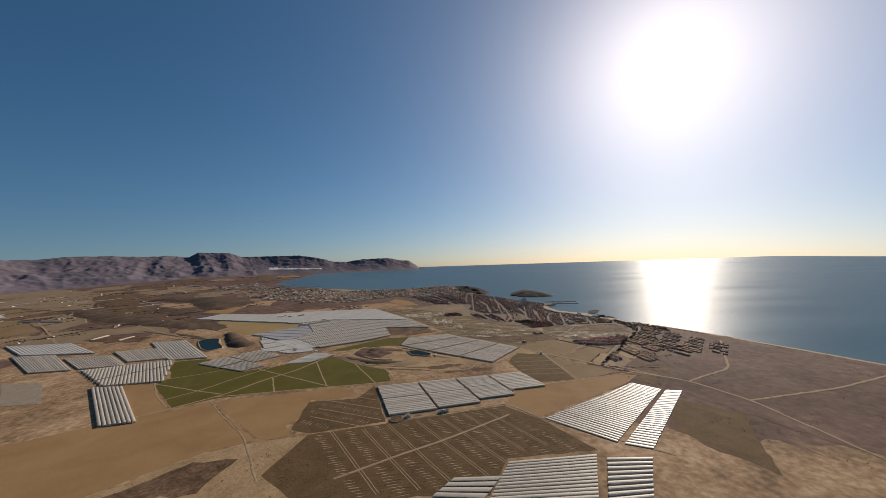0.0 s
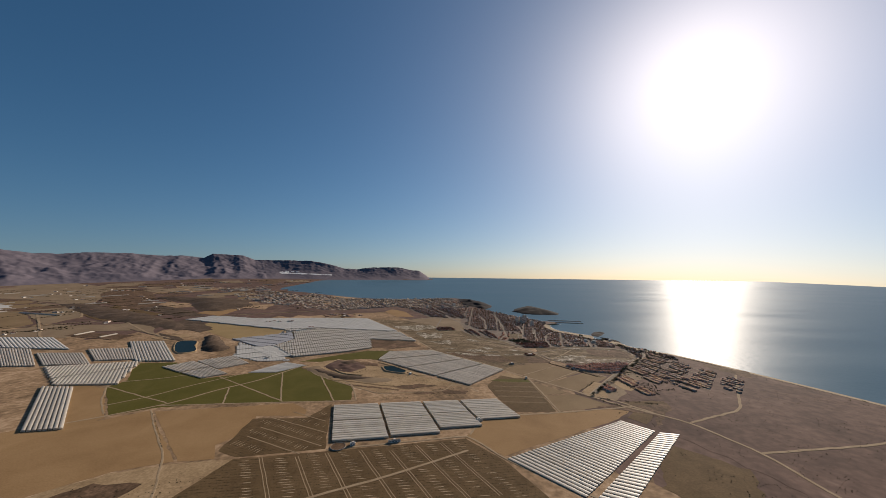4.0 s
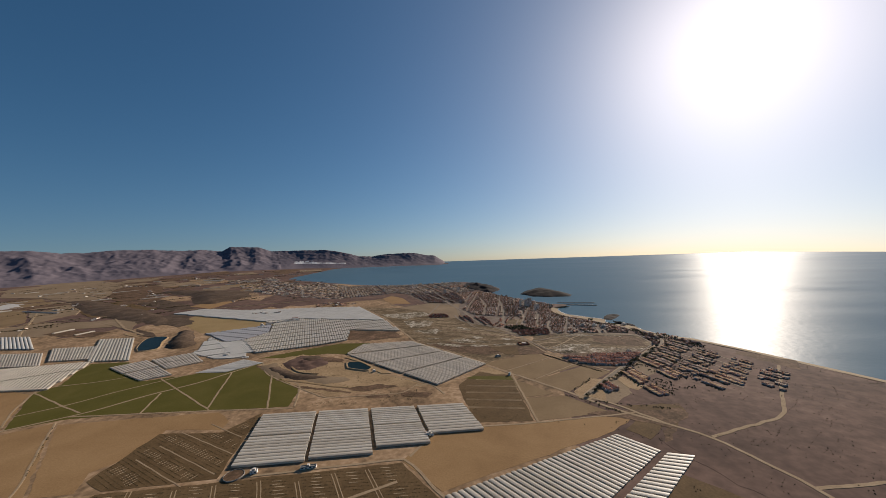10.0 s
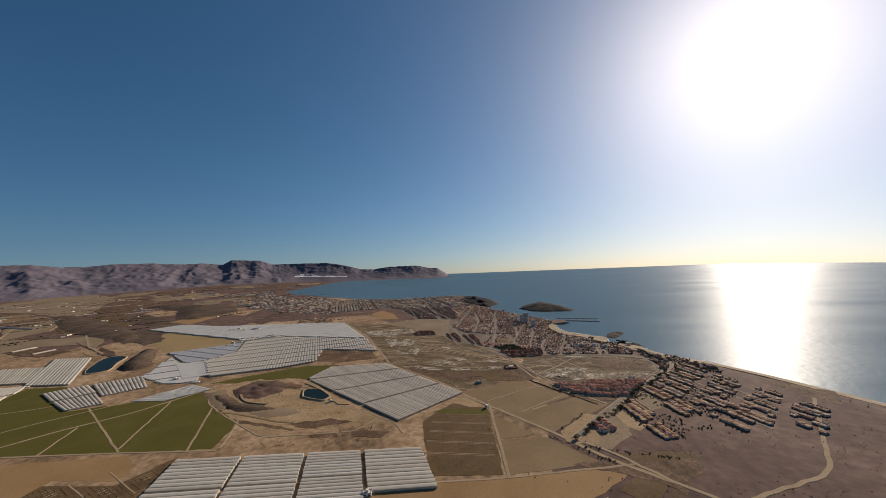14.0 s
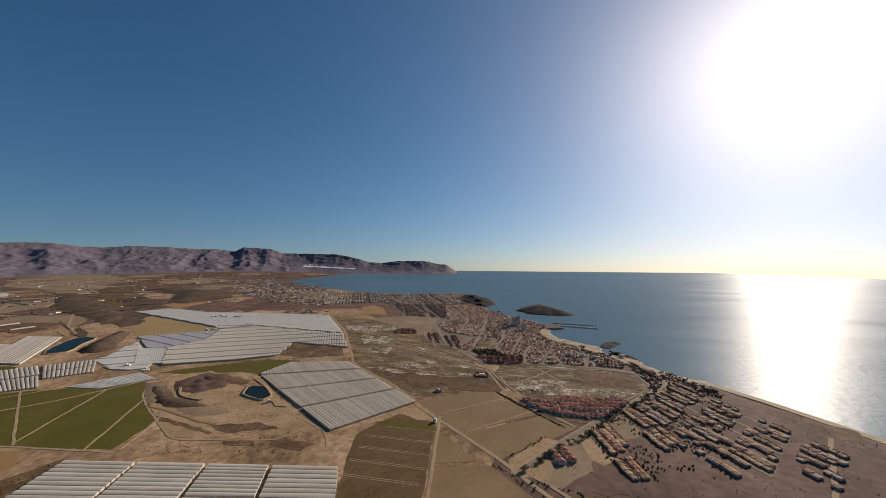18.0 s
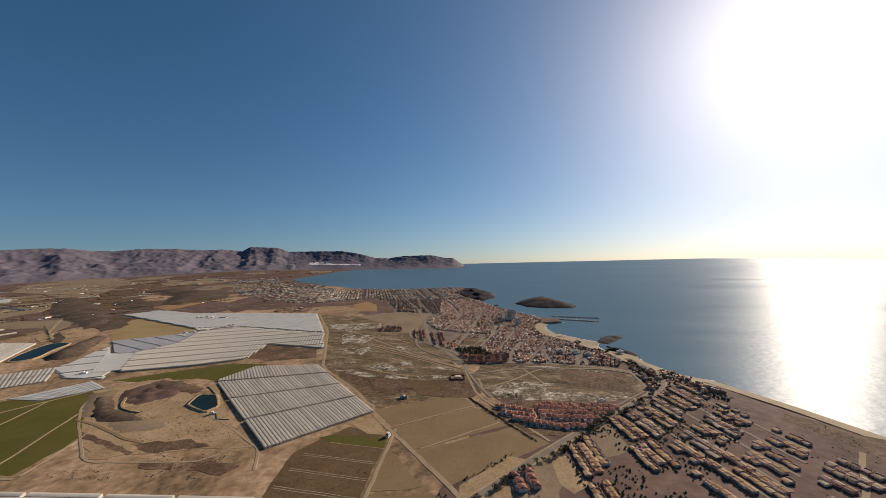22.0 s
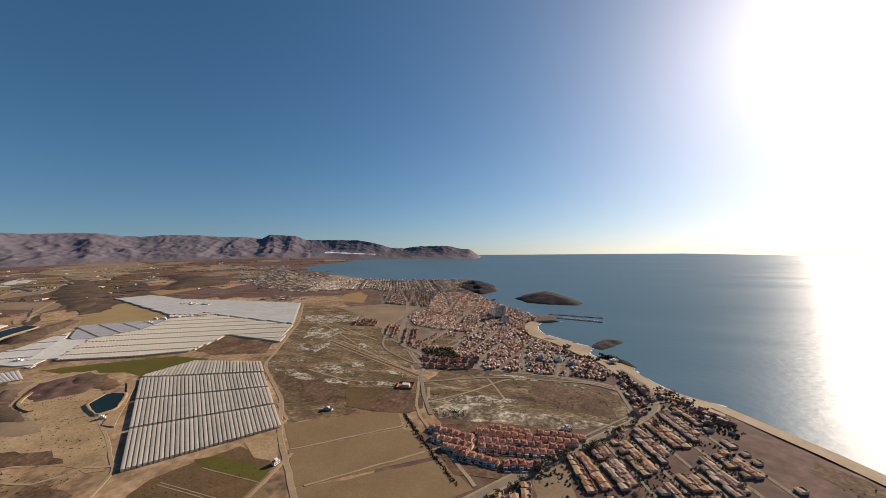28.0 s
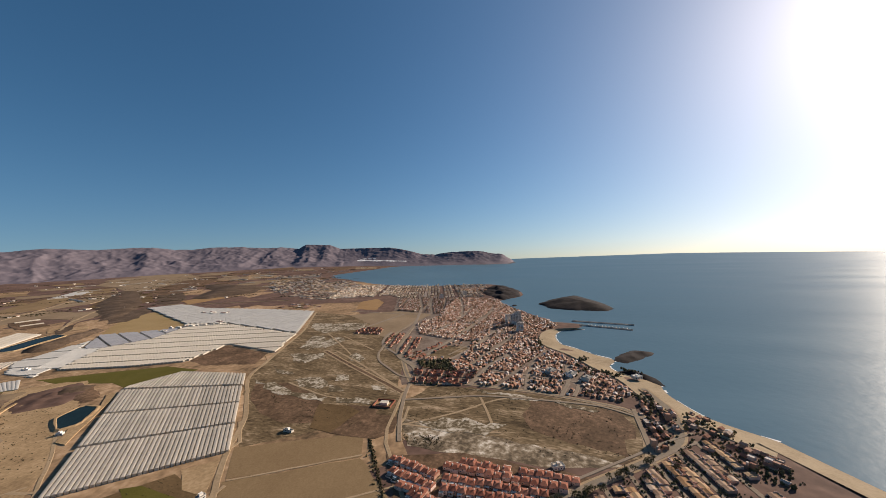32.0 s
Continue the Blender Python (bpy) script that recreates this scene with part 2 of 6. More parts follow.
M_DOOR = mat("brown_door_wood", [(0.3, (0.08, 0.045, 0.025)), (0.7, (0.16, 0.09, 0.05))], 0.5, 5.0, rough=0.6)
M_MARSH = mat("olive_brown_marsh", [(0.36, (0.056, 0.03876, 0.02156)), (0.45, (0.1098, 0.0765, 0.04214)), (0.53, (0.168, 0.1193, 0.0686)), (0.6, (0.2912, 0.2142, 0.1372)), (0.68, (0.4032, 0.306, 0.2107))], 0.02, 0.16, bump=0.5, stretch=(0.8, 2.0, 1), turn=18)
M_CRUST = mat("salt_crust", [(0.43, (0.092, 0.07, 0.042)), (0.49, (0.19, 0.15, 0.10)), (0.54, (0.36, 0.31, 0.24)), (0.62, (0.50, 0.45, 0.38))], 0.045, 0.22, bump=0.15)
M_DARK = mat("dark_brown_maquis", [(0.32, (0.0456, 0.0312, 0.0216)), (0.5, (0.09, 0.0624, 0.0432)), (0.68, (0.168, 0.1176, 0.0816))], 0.02, 0.16, bump=0.8)
M_GREY = mat("grey_greenhouse_sheet", [(0.3, (0.5116, 0.4551, 0.3788)), (0.5, (0.6266, 0.5615, 0.4721)), (0.7, (0.7289, 0.6561, 0.5552))], 0.05, 1.0, rough=0.5, bump=0.08, vary=0.3, spec=0.4)
M_POND = mat("pond_water", [(0.3, (0.008, 0.018, 0.022)), (0.7, (0.014, 0.03, 0.036))], 0.02, 0.4, rough=0.25, bump=0.05, spec=0.05)


def sea_material():
    m = bpy.data.materials.new("sea_water")
    m.use_nodes = True
    n, l = m.node_tree.nodes, m.node_tree.links
    b = n["Principled BSDF"]
    tc = n.new("ShaderNodeTexCoord")
    big = n.new("ShaderNodeTexNoise")
    big.inputs["Scale"].default_value = 0.0022
    big.inputs["Detail"].default_value = 5
    mp = n.new("ShaderNodeMapping")
    mp.inputs["Scale"].default_value = (0.6, 2.2, 1)
    mp.inputs["Rotation"].default_value = (0, 0, radians(-12))
    l.new(tc.outputs["Object"], mp.inputs[0])
    l.new(mp.outputs[0], big.inputs["Vector"])
    ramp = n.new("ShaderNodeValToRGB")
    # base blue lifted: sky reflection is put into it, as the gloss is low
    ramp.color_ramp.elements[0].position, ramp.color_ramp.elements[0].color = 0.3, (0.070, 0.132, 0.182, 1)
    ramp.color_ramp.elements[1].position, ramp.color_ramp.elements[1].color = 0.7, (0.094, 0.164, 0.218, 1)
    l.new(big.outputs[0], ramp.inputs[0])
    l.new(ramp.outputs[0], b.inputs["Base Color"])
    rr = n.new("ShaderNodeMapRange")
    rr.inputs["From Min"].default_value, rr.inputs["From Max"].default_value = 0.3, 0.7
    rr.inputs["To Min"].default_value, rr.inputs["To Max"].default_value = 0.30, 0.40
    l.new(big.outputs[0], rr.inputs["Value"])
    l.new(rr.outputs[0], b.inputs["Roughness"])
    wave = n.new("ShaderNodeTexNoise")
    wave.inputs["Scale"].default_value = 0.06
    wave.inputs["Detail"].default_value = 6
    l.new(tc.outputs["Object"], wave.inputs["Vector"])
    bp = n.new("ShaderNodeBump")
    bp.inputs["Strength"].default_value = 0.35
    bp.inputs["Distance"].default_value = 1.0
    l.new(wave.outputs[0], bp.inputs["Height"])
    l.new(bp.outputs[0], b.inputs["Normal"])
    b.inputs["IOR"].default_value = 1.33
    b.inputs["Specular IOR Level"].default_value = 0.013
    return m


M_SEA = sea_material()
M_FOAM = mat("white_surf", [(0.35, (0.45, 0.48, 0.48)), (0.6, (0.75, 0.76, 0.75))], 0.2, 1.0, rough=0.8)
M_SHEET = mat("white_terrace_sheet", [(0.3, (0.70, 0.68, 0.64)), (0.7, (0.84, 0.82, 0.79))], 0.02, 0.2, rough=0.6, bump=0.02)


def translucent(m, share):
    """Lets part of the light through, as plastic sheet and net do."""
    n, l = m.node_tree.nodes, m.node_tree.links
    t = n.new("ShaderNodeBsdfTranslucent")
    mx = n.new("ShaderNodeMixShader")
    mx.inputs[0].default_value = share
    ramp = next(k for k in n if k.bl_idname == "ShaderNodeValToRGB")
    l.new(ramp.outputs[0], t.inputs["Color"])
    l.new(n["Principled BSDF"].outputs[0], mx.inputs[1])
    l.new(t.outputs[0], mx.inputs[2])
    l.new(mx.outputs[0], n["Material Output"].inputs[0])


M_POND.node_tree.nodes["Principled BSDF"].inputs["IOR"].default_value = 1.2
translucent(M_PLASTIC, 0.3)
translucent(M_NET, 0.2)
translucent(M_GREY, 0.4)

# ---- helpers of this scene ----
K = 1.4                 # metres to one unit of the plan
GROUND = 5.6            # height of the coastal plain
EYE = (148.0, 191.0)    # middle of the flight line, from which far distances are reckoned


def P(*pts):
    """Plan points in metres; what lies beyond 3 km is drawn in to keep within sight."""
    out = []
    for x, y in pts:
        x, y = x * K, y * K
        dx, dy = x - EYE[0], y - EYE[1]
        d = math.hypot(dx, dy)
        if d > 3080:
            f = (3080 + (d - 3080) * 0.65) / d
            x, y = EYE[0] + dx * f, EYE[1] + dy * f
        out.append((x, y))
    return out


def mesh(name, verts, faces, material, parent=None, label="", smooth=False):
    me = bpy.data.meshes.new(name)
    me.from_pydata(verts, [], faces)
    for m in material if isinstance(material, (list, tuple)) else [material]:
        me.materials.append(m)
    if smooth:
        me.polygons.foreach_set("use_smooth", [True] * len(me.polygons))
    me.update()
    ob = new(name, me)
    if parent:
        ob.parent = parent
    if label:
        ob["label"] = label
    return ob


def thing(name, label, category, group="", at=(0, 0, 0), turn=0.0):
    ob = new(name)
    ob.empty_display_size = 1
    ob.matrix_world = pose(*at, 0, 0, turn)
    return tagged(ob, label, category, group)


def area2(pts):
    return sum(a[0] * b[1] - b[0] * a[1] for a, b in zip(pts, pts[1:] + pts[:1]))


def slab(name, pts, top, material, bottom=None, parent=None, label=""):
    """A level plate with the outline pts; its rim goes down to bottom."""
    if area2(pts) < 0:
        pts = pts[::-1]
    n = len(pts)
    bottom = GROUND - 4.5 if bottom is None else bottom
    v = [(x, y, top) for x, y in pts] + [(x, y, bottom) for x, y in pts]
    f = [tuple(range(n))] + [(i, n + i, n + (i + 1) % n, (i + 1) % n) for i in range(n)]
    return mesh(name, v, f, material, parent, label)


def wobble(pts, step=12.0, amount=1.2, closed=True, seed=0):
    """The outline with more points, each a little off, as edges of fields are."""
    rnd = random.Random(seed)
    out = []
    ends = list(zip(pts, pts[1:] + pts[:1])) if closed else list(zip(pts, pts[1:]))
    for a, b in ends:
        n = max(1, int(math.dist(a, b) / step))
        for i in range(n):
            u = i / n
            j = amount if i else amount * 0.3
            out.append((a[0] + (b[0] - a[0]) * u + rnd.uniform(-j, j), a[1] + (b[1] - a[1]) * u + rnd.uniform(-j, j)))
    if not closed:
        out.append(pts[-1])
    return out


def inside(p, poly):
    x, y = p
    r = False
    for (ax, ay), (bx, by) in zip(poly, poly[1:] + poly[:1]):
        if (ay > y) != (by > y) and x < (bx - ax) * (y - ay) / (by - ay) + ax:
            r = not r
    return r


def edge_distance(p, poly):
    best = 1e9
    for (ax, ay), (bx, by) in zip(poly, poly[1:] + poly[:1]):
        dx, dy = bx - ax, by - ay
        u = max(0, min(1, ((p[0] - ax) * dx + (p[1] - ay) * dy) / (dx * dx + dy * dy + 1e-9)))
        best = min(best, math.hypot(p[0] - ax - u * dx, p[1] - ay - u * dy))
    return best


def smooth_line(pts, closed=False, n=4):
    """The line bent softly through its points."""
    if len(pts) < 3:
        return list(pts)
    out = []
    m = len(pts)
    for i in range(m if closed else m - 1):
        p0, p1, p2, p3 = (pts[(i + k) % m] if closed else pts[min(m - 1, max(0, i + k))] for k in (-1, 0, 1, 2))
        d = math.dist(p1, p2)
        d1 = d / max(math.dist(p0, p1) + d, 1e-6)
        d2 = d / max(math.dist(p2, p3) + d, 1e-6)
        for k in range(n):
            u = k / n
            h1, h2, h3, h4 = 2 * u ** 3 - 3 * u * u + 1, 3 * u * u - 2 * u ** 3, u ** 3 - 2 * u * u + u, u ** 3 - u * u
            out.append(tuple(h1 * p1[c] + h2 * p2[c] + h3 * d1 * (p2[c] - p0[c]) + h4 * d2 * (p3[c] - p1[c]) for c in (0, 1)))
    return out if closed else out + [pts[-1]]


def ribbon(name, pts, width, z, material, label, category="road", seed=0, amount=0.7):
    bent = list(pts[:1])
    for a, p, b in zip(pts, pts[1:], pts[2:]):
        for q in (a, b):
            k = min(0.3, 16.0 / max(math.dist(p, q), 1e-6))
            bent.append((p[0] + (q[0] - p[0]) * k, p[1] + (q[1] - p[1]) * k))
            if q is a:
                bent.append((p[0] + (a[0] + b[0] - 2 * p[0]) * k * 0.3, p[1] + (a[1] + b[1] - 2 * p[1]) * k * 0.3))
    pts = bent + list(pts[-1:])
    pts = wobble(pts, 14, amount, False, seed)
    v, f = [], []
    for i, p in enumerate(pts):
        a, b = pts[max(0, i - 1)], pts[min(len(pts) - 1, i + 1)]
        d = math.dist(a, b) or 1
        nx, ny = -(b[1] - a[1]) / d, (b[0] - a[0]) / d
        w = width / 2
        v += [(p[0] + nx * w, p[1] + ny * w, z), (p[0] - nx * w, p[1] - ny * w, z), (p[0] + nx * (w + 0.5), p[1] + ny * (w + 0.5), GROUND - 0.3), (p[0] - nx * (w + 0.5), p[1] - ny * (w + 0.5), GROUND - 0.3)]
        if i:
            k = 4 * i
            f += [(k - 4, k - 3, k + 1, k), (k - 2, k - 4, k, k + 2), (k - 3, k - 1, k + 3, k + 1)]
    return tagged(mesh(name, v, f, material), label, category, kind="structure")


# ---- sea and land ----
def build_sea():
    v, f = [(EYE[0], EYE[1], 0)], []
    rings = (600, 1500, 2500, 3500, 4400, 5200, 6500)
    n = 72
    for r in rings:
        v += [(EYE[0] + r * math.cos(2 * math.pi * i / n), EYE[1] + r * math.sin(2 * math.pi * i / n), 0) for i in range(n)]
    f += [(0, 1 + i, 1 + (i + 1) % n) for i in range(n)]
    for k in range(len(rings) - 1):
        a, b = 1 + k * n, 1 + (k + 1) * n
        f += [(a + i, b + i, b + (i + 1) % n, a + (i + 1) % n) for i in range(n)]
    return tagged(mesh("water", v, f, M_SEA), "calm blue sea glittering under a low sun", "sea", kind="structure")


build_sea()

COAST = P((900, -1200), (850, -300), (800, 100), (720, 350), (620, 560), (540, 710), (496, 778), (459, 805), (444, 832), (436, 855), (433, 885),
          (414, 900), (395, 908), (389, 926), (397, 950), (375, 968), (353, 990), (328, 1013), (317, 1058), (325, 1095), (352, 1118), (364, 1140),
          (362, 1168), (350, 1180), (336, 1168), (298, 1175), (271, 1221), (235, 1273), (193, 1334), (157, 1406), (200, 1498),
          (185, 1600), (120, 1720), (40, 1800), (-95, 1770), (-205, 1714), (-282, 1720), (-500, 1800), (-768, 1979), (-1026, 2163), (-1110, 2350),
          (-1136, 2519), (-1191, 3015), (-1220, 3400), (-1050, 3620), (-872, 3657), (-209, 3590)) + [(-150, 4700), (-900, 5100), (-2600, 5300), (-4300, 4300), (-5600, 2500), (-6200, 0), (-6200, -1700)]
COAST = smooth_line(COAST, True, 3)
COAST_W = wobble(COAST, 45, 5.0, True, 3)


def rise(x, y):
    """The plain climbs gently inland."""
    dx, dy = x - EYE[0], y - EYE[1]
    d = math.hypot(dx, dy)
    az = math.degrees(math.atan2(dx, dy))
    s = max(0.0, min(1.0, (-az - 22) / 14))
    u = max(0.0, (d - 3000) / 1700)
    return 52.0 * s * u * u


def shore(e):
    """Height of the land at e metres from the water."""
    return GROUND * min(1.0, e / 42)


def build_land():
    rnd = random.Random(11)
    from mathutils.geometry import delaunay_2d_cdt
    pts = [Vector(p) for p in COAST_W]
    n = len(pts)
    edges = [(i, (i + 1) % n) for i in range(n)]
    d = 40.0
    while d < 6800:
        step = max(28, d * 0.04)
        k = int(2 * math.pi * d / step)
        for i in range(k):
            a = 2 * math.pi * (i + rnd.random() * 0.7) / k
            p = (EYE[0] + (d + rnd.uniform(0, step)) * math.cos(a), EYE[1] + (d + rnd.uniform(0, step)) * math.sin(a))
            if inside(p, COAST) and edge_distance(p, COAST) > 22:
                pts.append(Vector(p))
        d += step * 1.2
    v2, _, f2, *_ = delaunay_2d_cdt(pts, edges, [], 1, 0.01)
    v = []
    for p in v2:
        e = edge_distance(p, COAST_W)
        z = -0.4 if e < 1.0 else shore(e) + rise(p.x, p.y)
        v.append((p.x, p.y, z))
    ob = mesh("ground", v, [tuple(f) for f in f2], [M_LAND, M_HEATH], smooth=True)
    kinds = []
    for f in f2:
        x, y = sum(v[k][0] for k in f) / 3, sum(v[k][1] for k in f) / 3
        az = math.degrees(math.atan2(x - EYE[0], y - EYE[1]))
        # past these distances the soil turns to scrub heath, whose mauve also stands for haze
        far = math.dist((x, y), EYE) > (330 if az > 12 else 930 if az > -14 else 1650) + 220 * noise.noise((x * 0.002, y * 0.002, 1.0)) and az < 75
        kinds.append(1 if far and noise.noise((x * 0.0022, y * 0.0022, 6.0)) > -0.3 else 0)
    ob.data.polygons.foreach_set("material_index", kinds)
    return tagged(ob, "dry tan coastal plain with scrub and bare soil", "ground", kind="structure")


build_land()

SKYLINE = ((-80, 0.7), (-70, 0.3), (-64, 0.75), (-60, 0.45), (-56.6, 0.6), (-54.7, 0.62), (-52.7, 0.25), (-50.9, 0.2), (-48.3, 0.37), (-44.6, 0.31), (-41.7, 0.05), (-40.1, 0.16),
           (-37.2, -0.19), (-36.2, 0.38), (-32.6, 0.18), (-31.1, -0.45), (-23.4, -0.49), (-20.4, -1.12), (-18.6, -1.63), (-16.4, -1.83), (-13.6, -1.54), (-10.4, -1.48),
           (-9.2, -1.55), (-7.6, -1.93), (-6.0, -2.1), (-4.7, -2.94), (-4.2, -3.4))


def mountain_z(az, s):
    """Place and height on the range: s runs from 0 at its foot to 1 on the crest."""
    el = float(np.interp(az, [k[0] for k in SKYLINE], [k[1] for k in SKYLINE]))
    ridge = float(np.interp(az, (-80, -57, -36, -28, -20, -5), (5600, 5450, 5250, 5000, 4830, 4720)))
    base = float(np.interp(az, (-80, -57, -30, -27, -20, -14, -5, -4.2), (4100, 4250, 4330, 4380, 4340, 4270, 4240, 4350)))
    r = base + (ridge - base) * s
    x, y = EYE[0] + r * math.sin(radians(az)), EYE[1] + r * math.cos(radians(az))
    low = rise(x, y) + (2.0 if az > -27 else GROUND * 0.5)
    top = 271 + ridge * math.tan(radians(el)) + 10 * noise.noise((x * 0.007, y * 0.007, 3.0)) + 6 * noise.noise((x * 0.024, y * 0.024, 2.0))
    u = min(1.0, s)
    g = noise.fractal((x * 0.0021, y * 0.0021, 0.3), 0.9, 2.1, 6)
    spur = abs(noise.noise((az * 0.42 + 0.6 * noise.noise((x * 0.0016, y * 0.0016, 9.0)), r * 0.0006, 4.0)))
    fine = noise.fractal((x * 0.009, y * 0.009, 5.0), 0.9, 2.1, 3)
    foot = 0.42 * u + 0.58 * u * u
    gully = 1 - abs(noise.noise((x * 0.0052 + 0.5 * g, y * 0.0052, 1.5))) * 2
    rib = 1 - abs(noise.noise((x * 0.013, y * 0.013 + 0.4 * g, 6.5))) * 2
    calm = 1.0 if az < -30 else 0.5 if az > -18.5 or u > 0.62 else 0.3
    p = foot + (0.10 * g - 0.12 * (spur - 0.2) + 0.05 * (gully - 0.45) + 0.022 * (rib - 0.4) + 0.02 * fine) * min(1.0, 3.4 * u * (1.02 - u) + 0.12 * (u > 0.05)) * calm
    z = low - 3 + max(0.0, p) * (top - low + 3)
    if u < 1:
        cap = 271 + r * math.tan(radians(el - 0.12 * (1 - u)))
        z = min(z, cap - 16 * (1 - u) * (0.6 + noise.noise((x * 0.006, y * 0.006, 8.0))))
    if s > 1:
        z = top - (s - 1) * 2 * (top - low)
    return x, y, z


def build_mountains():
    az0, az1, na, nr = -80.0, -4.2, 620, 84
    v = [mountain_z(az0 + (az1 - az0) * i / na, j / nr * 1.25) for i in range(na + 1) for j in range(nr + 1)]
    w = nr + 1
    f = [(i * w + j, (i + 1) * w + j, (i + 1) * w + j + 1, i * w + j + 1) for i in range(na) for j in range(nr)]
    ob = mesh("mountain_range", v, [q[::-1] for q in f], [M_ROCK_HAZE, M_SHEET], smooth=True)
    kinds = []
    for q in f:
        x, y, z = (sum(v[k][c] for k in q) / 4 for c in range(3))
        az = math.degrees(math.atan2(x - EYE[0], y - EYE[1]))
        el = math.degrees(math.atan2(z - 271, math.dist((x, y), EYE)))
        k = (az + 28) / 7.6
        kinds.append(1 if 0 < k < 1 and (abs(el + 2.36 + 0.42 * k) < (0.10 + 0.035 * math.sin(k * 21)) * (1 - 0.5 * k) or (k < 0.42 and abs(el + 2.16 + 0.1 * k) < 0.05 * math.sin(k * 7.5)) and math.sin(k * 60) > -0.6) else 0)
    ob.data.polygons.foreach_set("material_index", kinds)
    return tagged(ob, "bare haze-tinted mountain range with a strip of pale terraces", "mountains", kind="structure")


build_mountains()


def mound(name, outline, height, material, label, category, z0=GROUND - 0.5, step=9.0, rough=0.35, freq=0.02, seed=1, plateau=0.5, lean=None, kind="structure"):
    """A hill over an outline: steep at its edge, rounded above, with gullies."""
    from mathutils.geometry import delaunay_2d_cdt
    rim = wobble(outline, step * 1.2, step * 0.35, True, seed)
    pts = [Vector(p) for p in rim]
    n = len(pts)
    xs, ys = [p[0] for p in outline], [p[1] for p in outline]
    rnd = random.Random(seed)
    y = min(ys)
    while y < max(ys):
        x = min(xs)
        while x < max(xs):
            p = (x + rnd.uniform(-step, step) * 0.35, y + rnd.uniform(-step, step) * 0.35)
            if inside(p, outline) and edge_distance(p, outline) > step * 0.6:
                pts.append(Vector(p))
            x += step
        y += step
    v2, _, f2, *_ = delaunay_2d_cdt(pts, [(i, (i + 1) % n) for i in range(n)], [], 1, 0.01)
    ds = [edge_distance(p, rim) for p in v2]
    dm = max(ds)
    v = []
    for p, e in zip(v2, ds):
        u = min(1.0, e / dm)
        q = u ** plateau
        g = noise.fractal((p.x * freq, p.y * freq, seed * 1.7), 0.9, 2.1, 4)
        z = q * (1 + rough * g)
        if lean:
            z *= max(0.15, 1 + lean[0] * (p.x - sum(xs) / len(xs)) / (max(xs) - min(xs)) + lean[1] * (p.y - sum(ys) / len(ys)) / (max(ys) - min(ys)))
        v.append((p.x, p.y, z0 + height * max(0.0, z)))
    return tagged(mesh(name, v, [tuple(f) for f in f2], material, smooth=True), label, category, kind=kind)


mound("island", P((258, 1372), (285, 1440), (330, 1500), (365, 1505), (410, 1420), (436, 1335), (420, 1302), (349, 1296), (294, 1312)), 25, M_ISLE, "low dark scrub-covered island off the coast", "island", -0.5, 9, 0.22, 0.02, 4, 0.75)
mound("islet", P((394, 946), (405, 978), (428, 1004), (452, 1000), (450, 985), (432, 962), (412, 940)), 5, M_ISLE, "dark rocky islet near the beach", "islet", -0.5, 7, 0.6, 0.05, 5, 0.5)
mound("skerry", P((196, 1330), (205, 1345), (212, 1338), (204, 1326)), 4, M_ISLE, "small dark rock in the bay", "rock", -0.5, 5, 0.6, 0.05, 6, 0.5)
mound("headland_hill", P((40, 1600), (60, 1740), (120, 1700), (180, 1600), (196, 1500), (160, 1420), (90, 1480)), 19, M_ISLE, "dark scrub-covered headland hill beside the harbour", "hill", 1.0, 10, 0.6, 0.02, 7, 0.55)
mound("rocky_point", P((395, 903), (412, 917), (436, 893), (441, 872), (428, 878), (414, 893)), 5, M_ISLE, "dark rocky point between two beaches", "rocks", 0.5, 7, 0.6, 0.05, 8, 0.5)

# ---- fields ----
def field(pts, material, label, top=0.10, seed=0, amount=1.6):
    return tagged(slab("field", wobble(P(*pts), 16, amount, True, seed), GROUND + top + 0.006 * seed, material), label, "field", kind="structure")


field([(-531, 394), (-453, 423), (-418, 452), (-298, 335), (-344, 317), (-420, 250), (-560, 250), (-640, 330)], M_TAN, "bare tan ploughed field", seed=1)
field([(-410, 448), (-236, 478), (-209, 457), (-205, 438), (-268, 438), (-255, 401), (-276, 366), (-260, 341), (-294, 335)], M_TAN, "bare tan field with a curved edge", seed=2)
field([(-650, 520), (-470, 395), (-458, 428), (-555, 528), (-600, 540)], M_TAN, "bare tan field beside a greenhouse", seed=3)
field([(4, 389), (30, 432), (65, 446), (142, 456), (228, 474), (250, 474), (212, 440), (43, 350)], M_TAN, "bare brown field beside tunnels", seed=4)
field([(-553, 529), (-548, 562), (-614, 652), (-540, 660), (-502, 622), (-430, 575), (-375, 597), (-276, 652), (-240, 610), (-178, 560), (-164, 530), (-158, 492), (-243, 482), (-340, 476), (-420, 458), (-458, 433)], M_GREEN, "green crop field crossed by pale tracks", seed=5)
field([(-307, 673), (-259, 711), (-189, 759), (-131, 762), (-112, 716), (-148, 690), (-190, 697), (-253, 675)], M_GREEN, "narrow strip of green crop", seed=6)
field([(92, 640), (182, 688), (198, 660), (122, 609)], M_BROWN, "ploughed brown field plot", seed=7)
field([(123, 606), (199, 658), (240, 628), (154, 572)], M_BROWN, "ploughed brown field plot", seed=8)
field([(155, 569), (242, 625), (272, 599), (192, 531)], M_BROWN, "ploughed brown field plot", seed=9)
field([(126, 576), (174, 528), (133, 516)], M_BROWN, "three-cornered brown field plot", seed=10)
field([(133, 512), (186, 521), (222, 481), (138, 458)], M_BROWN, "ploughed brown field plot", seed=11)
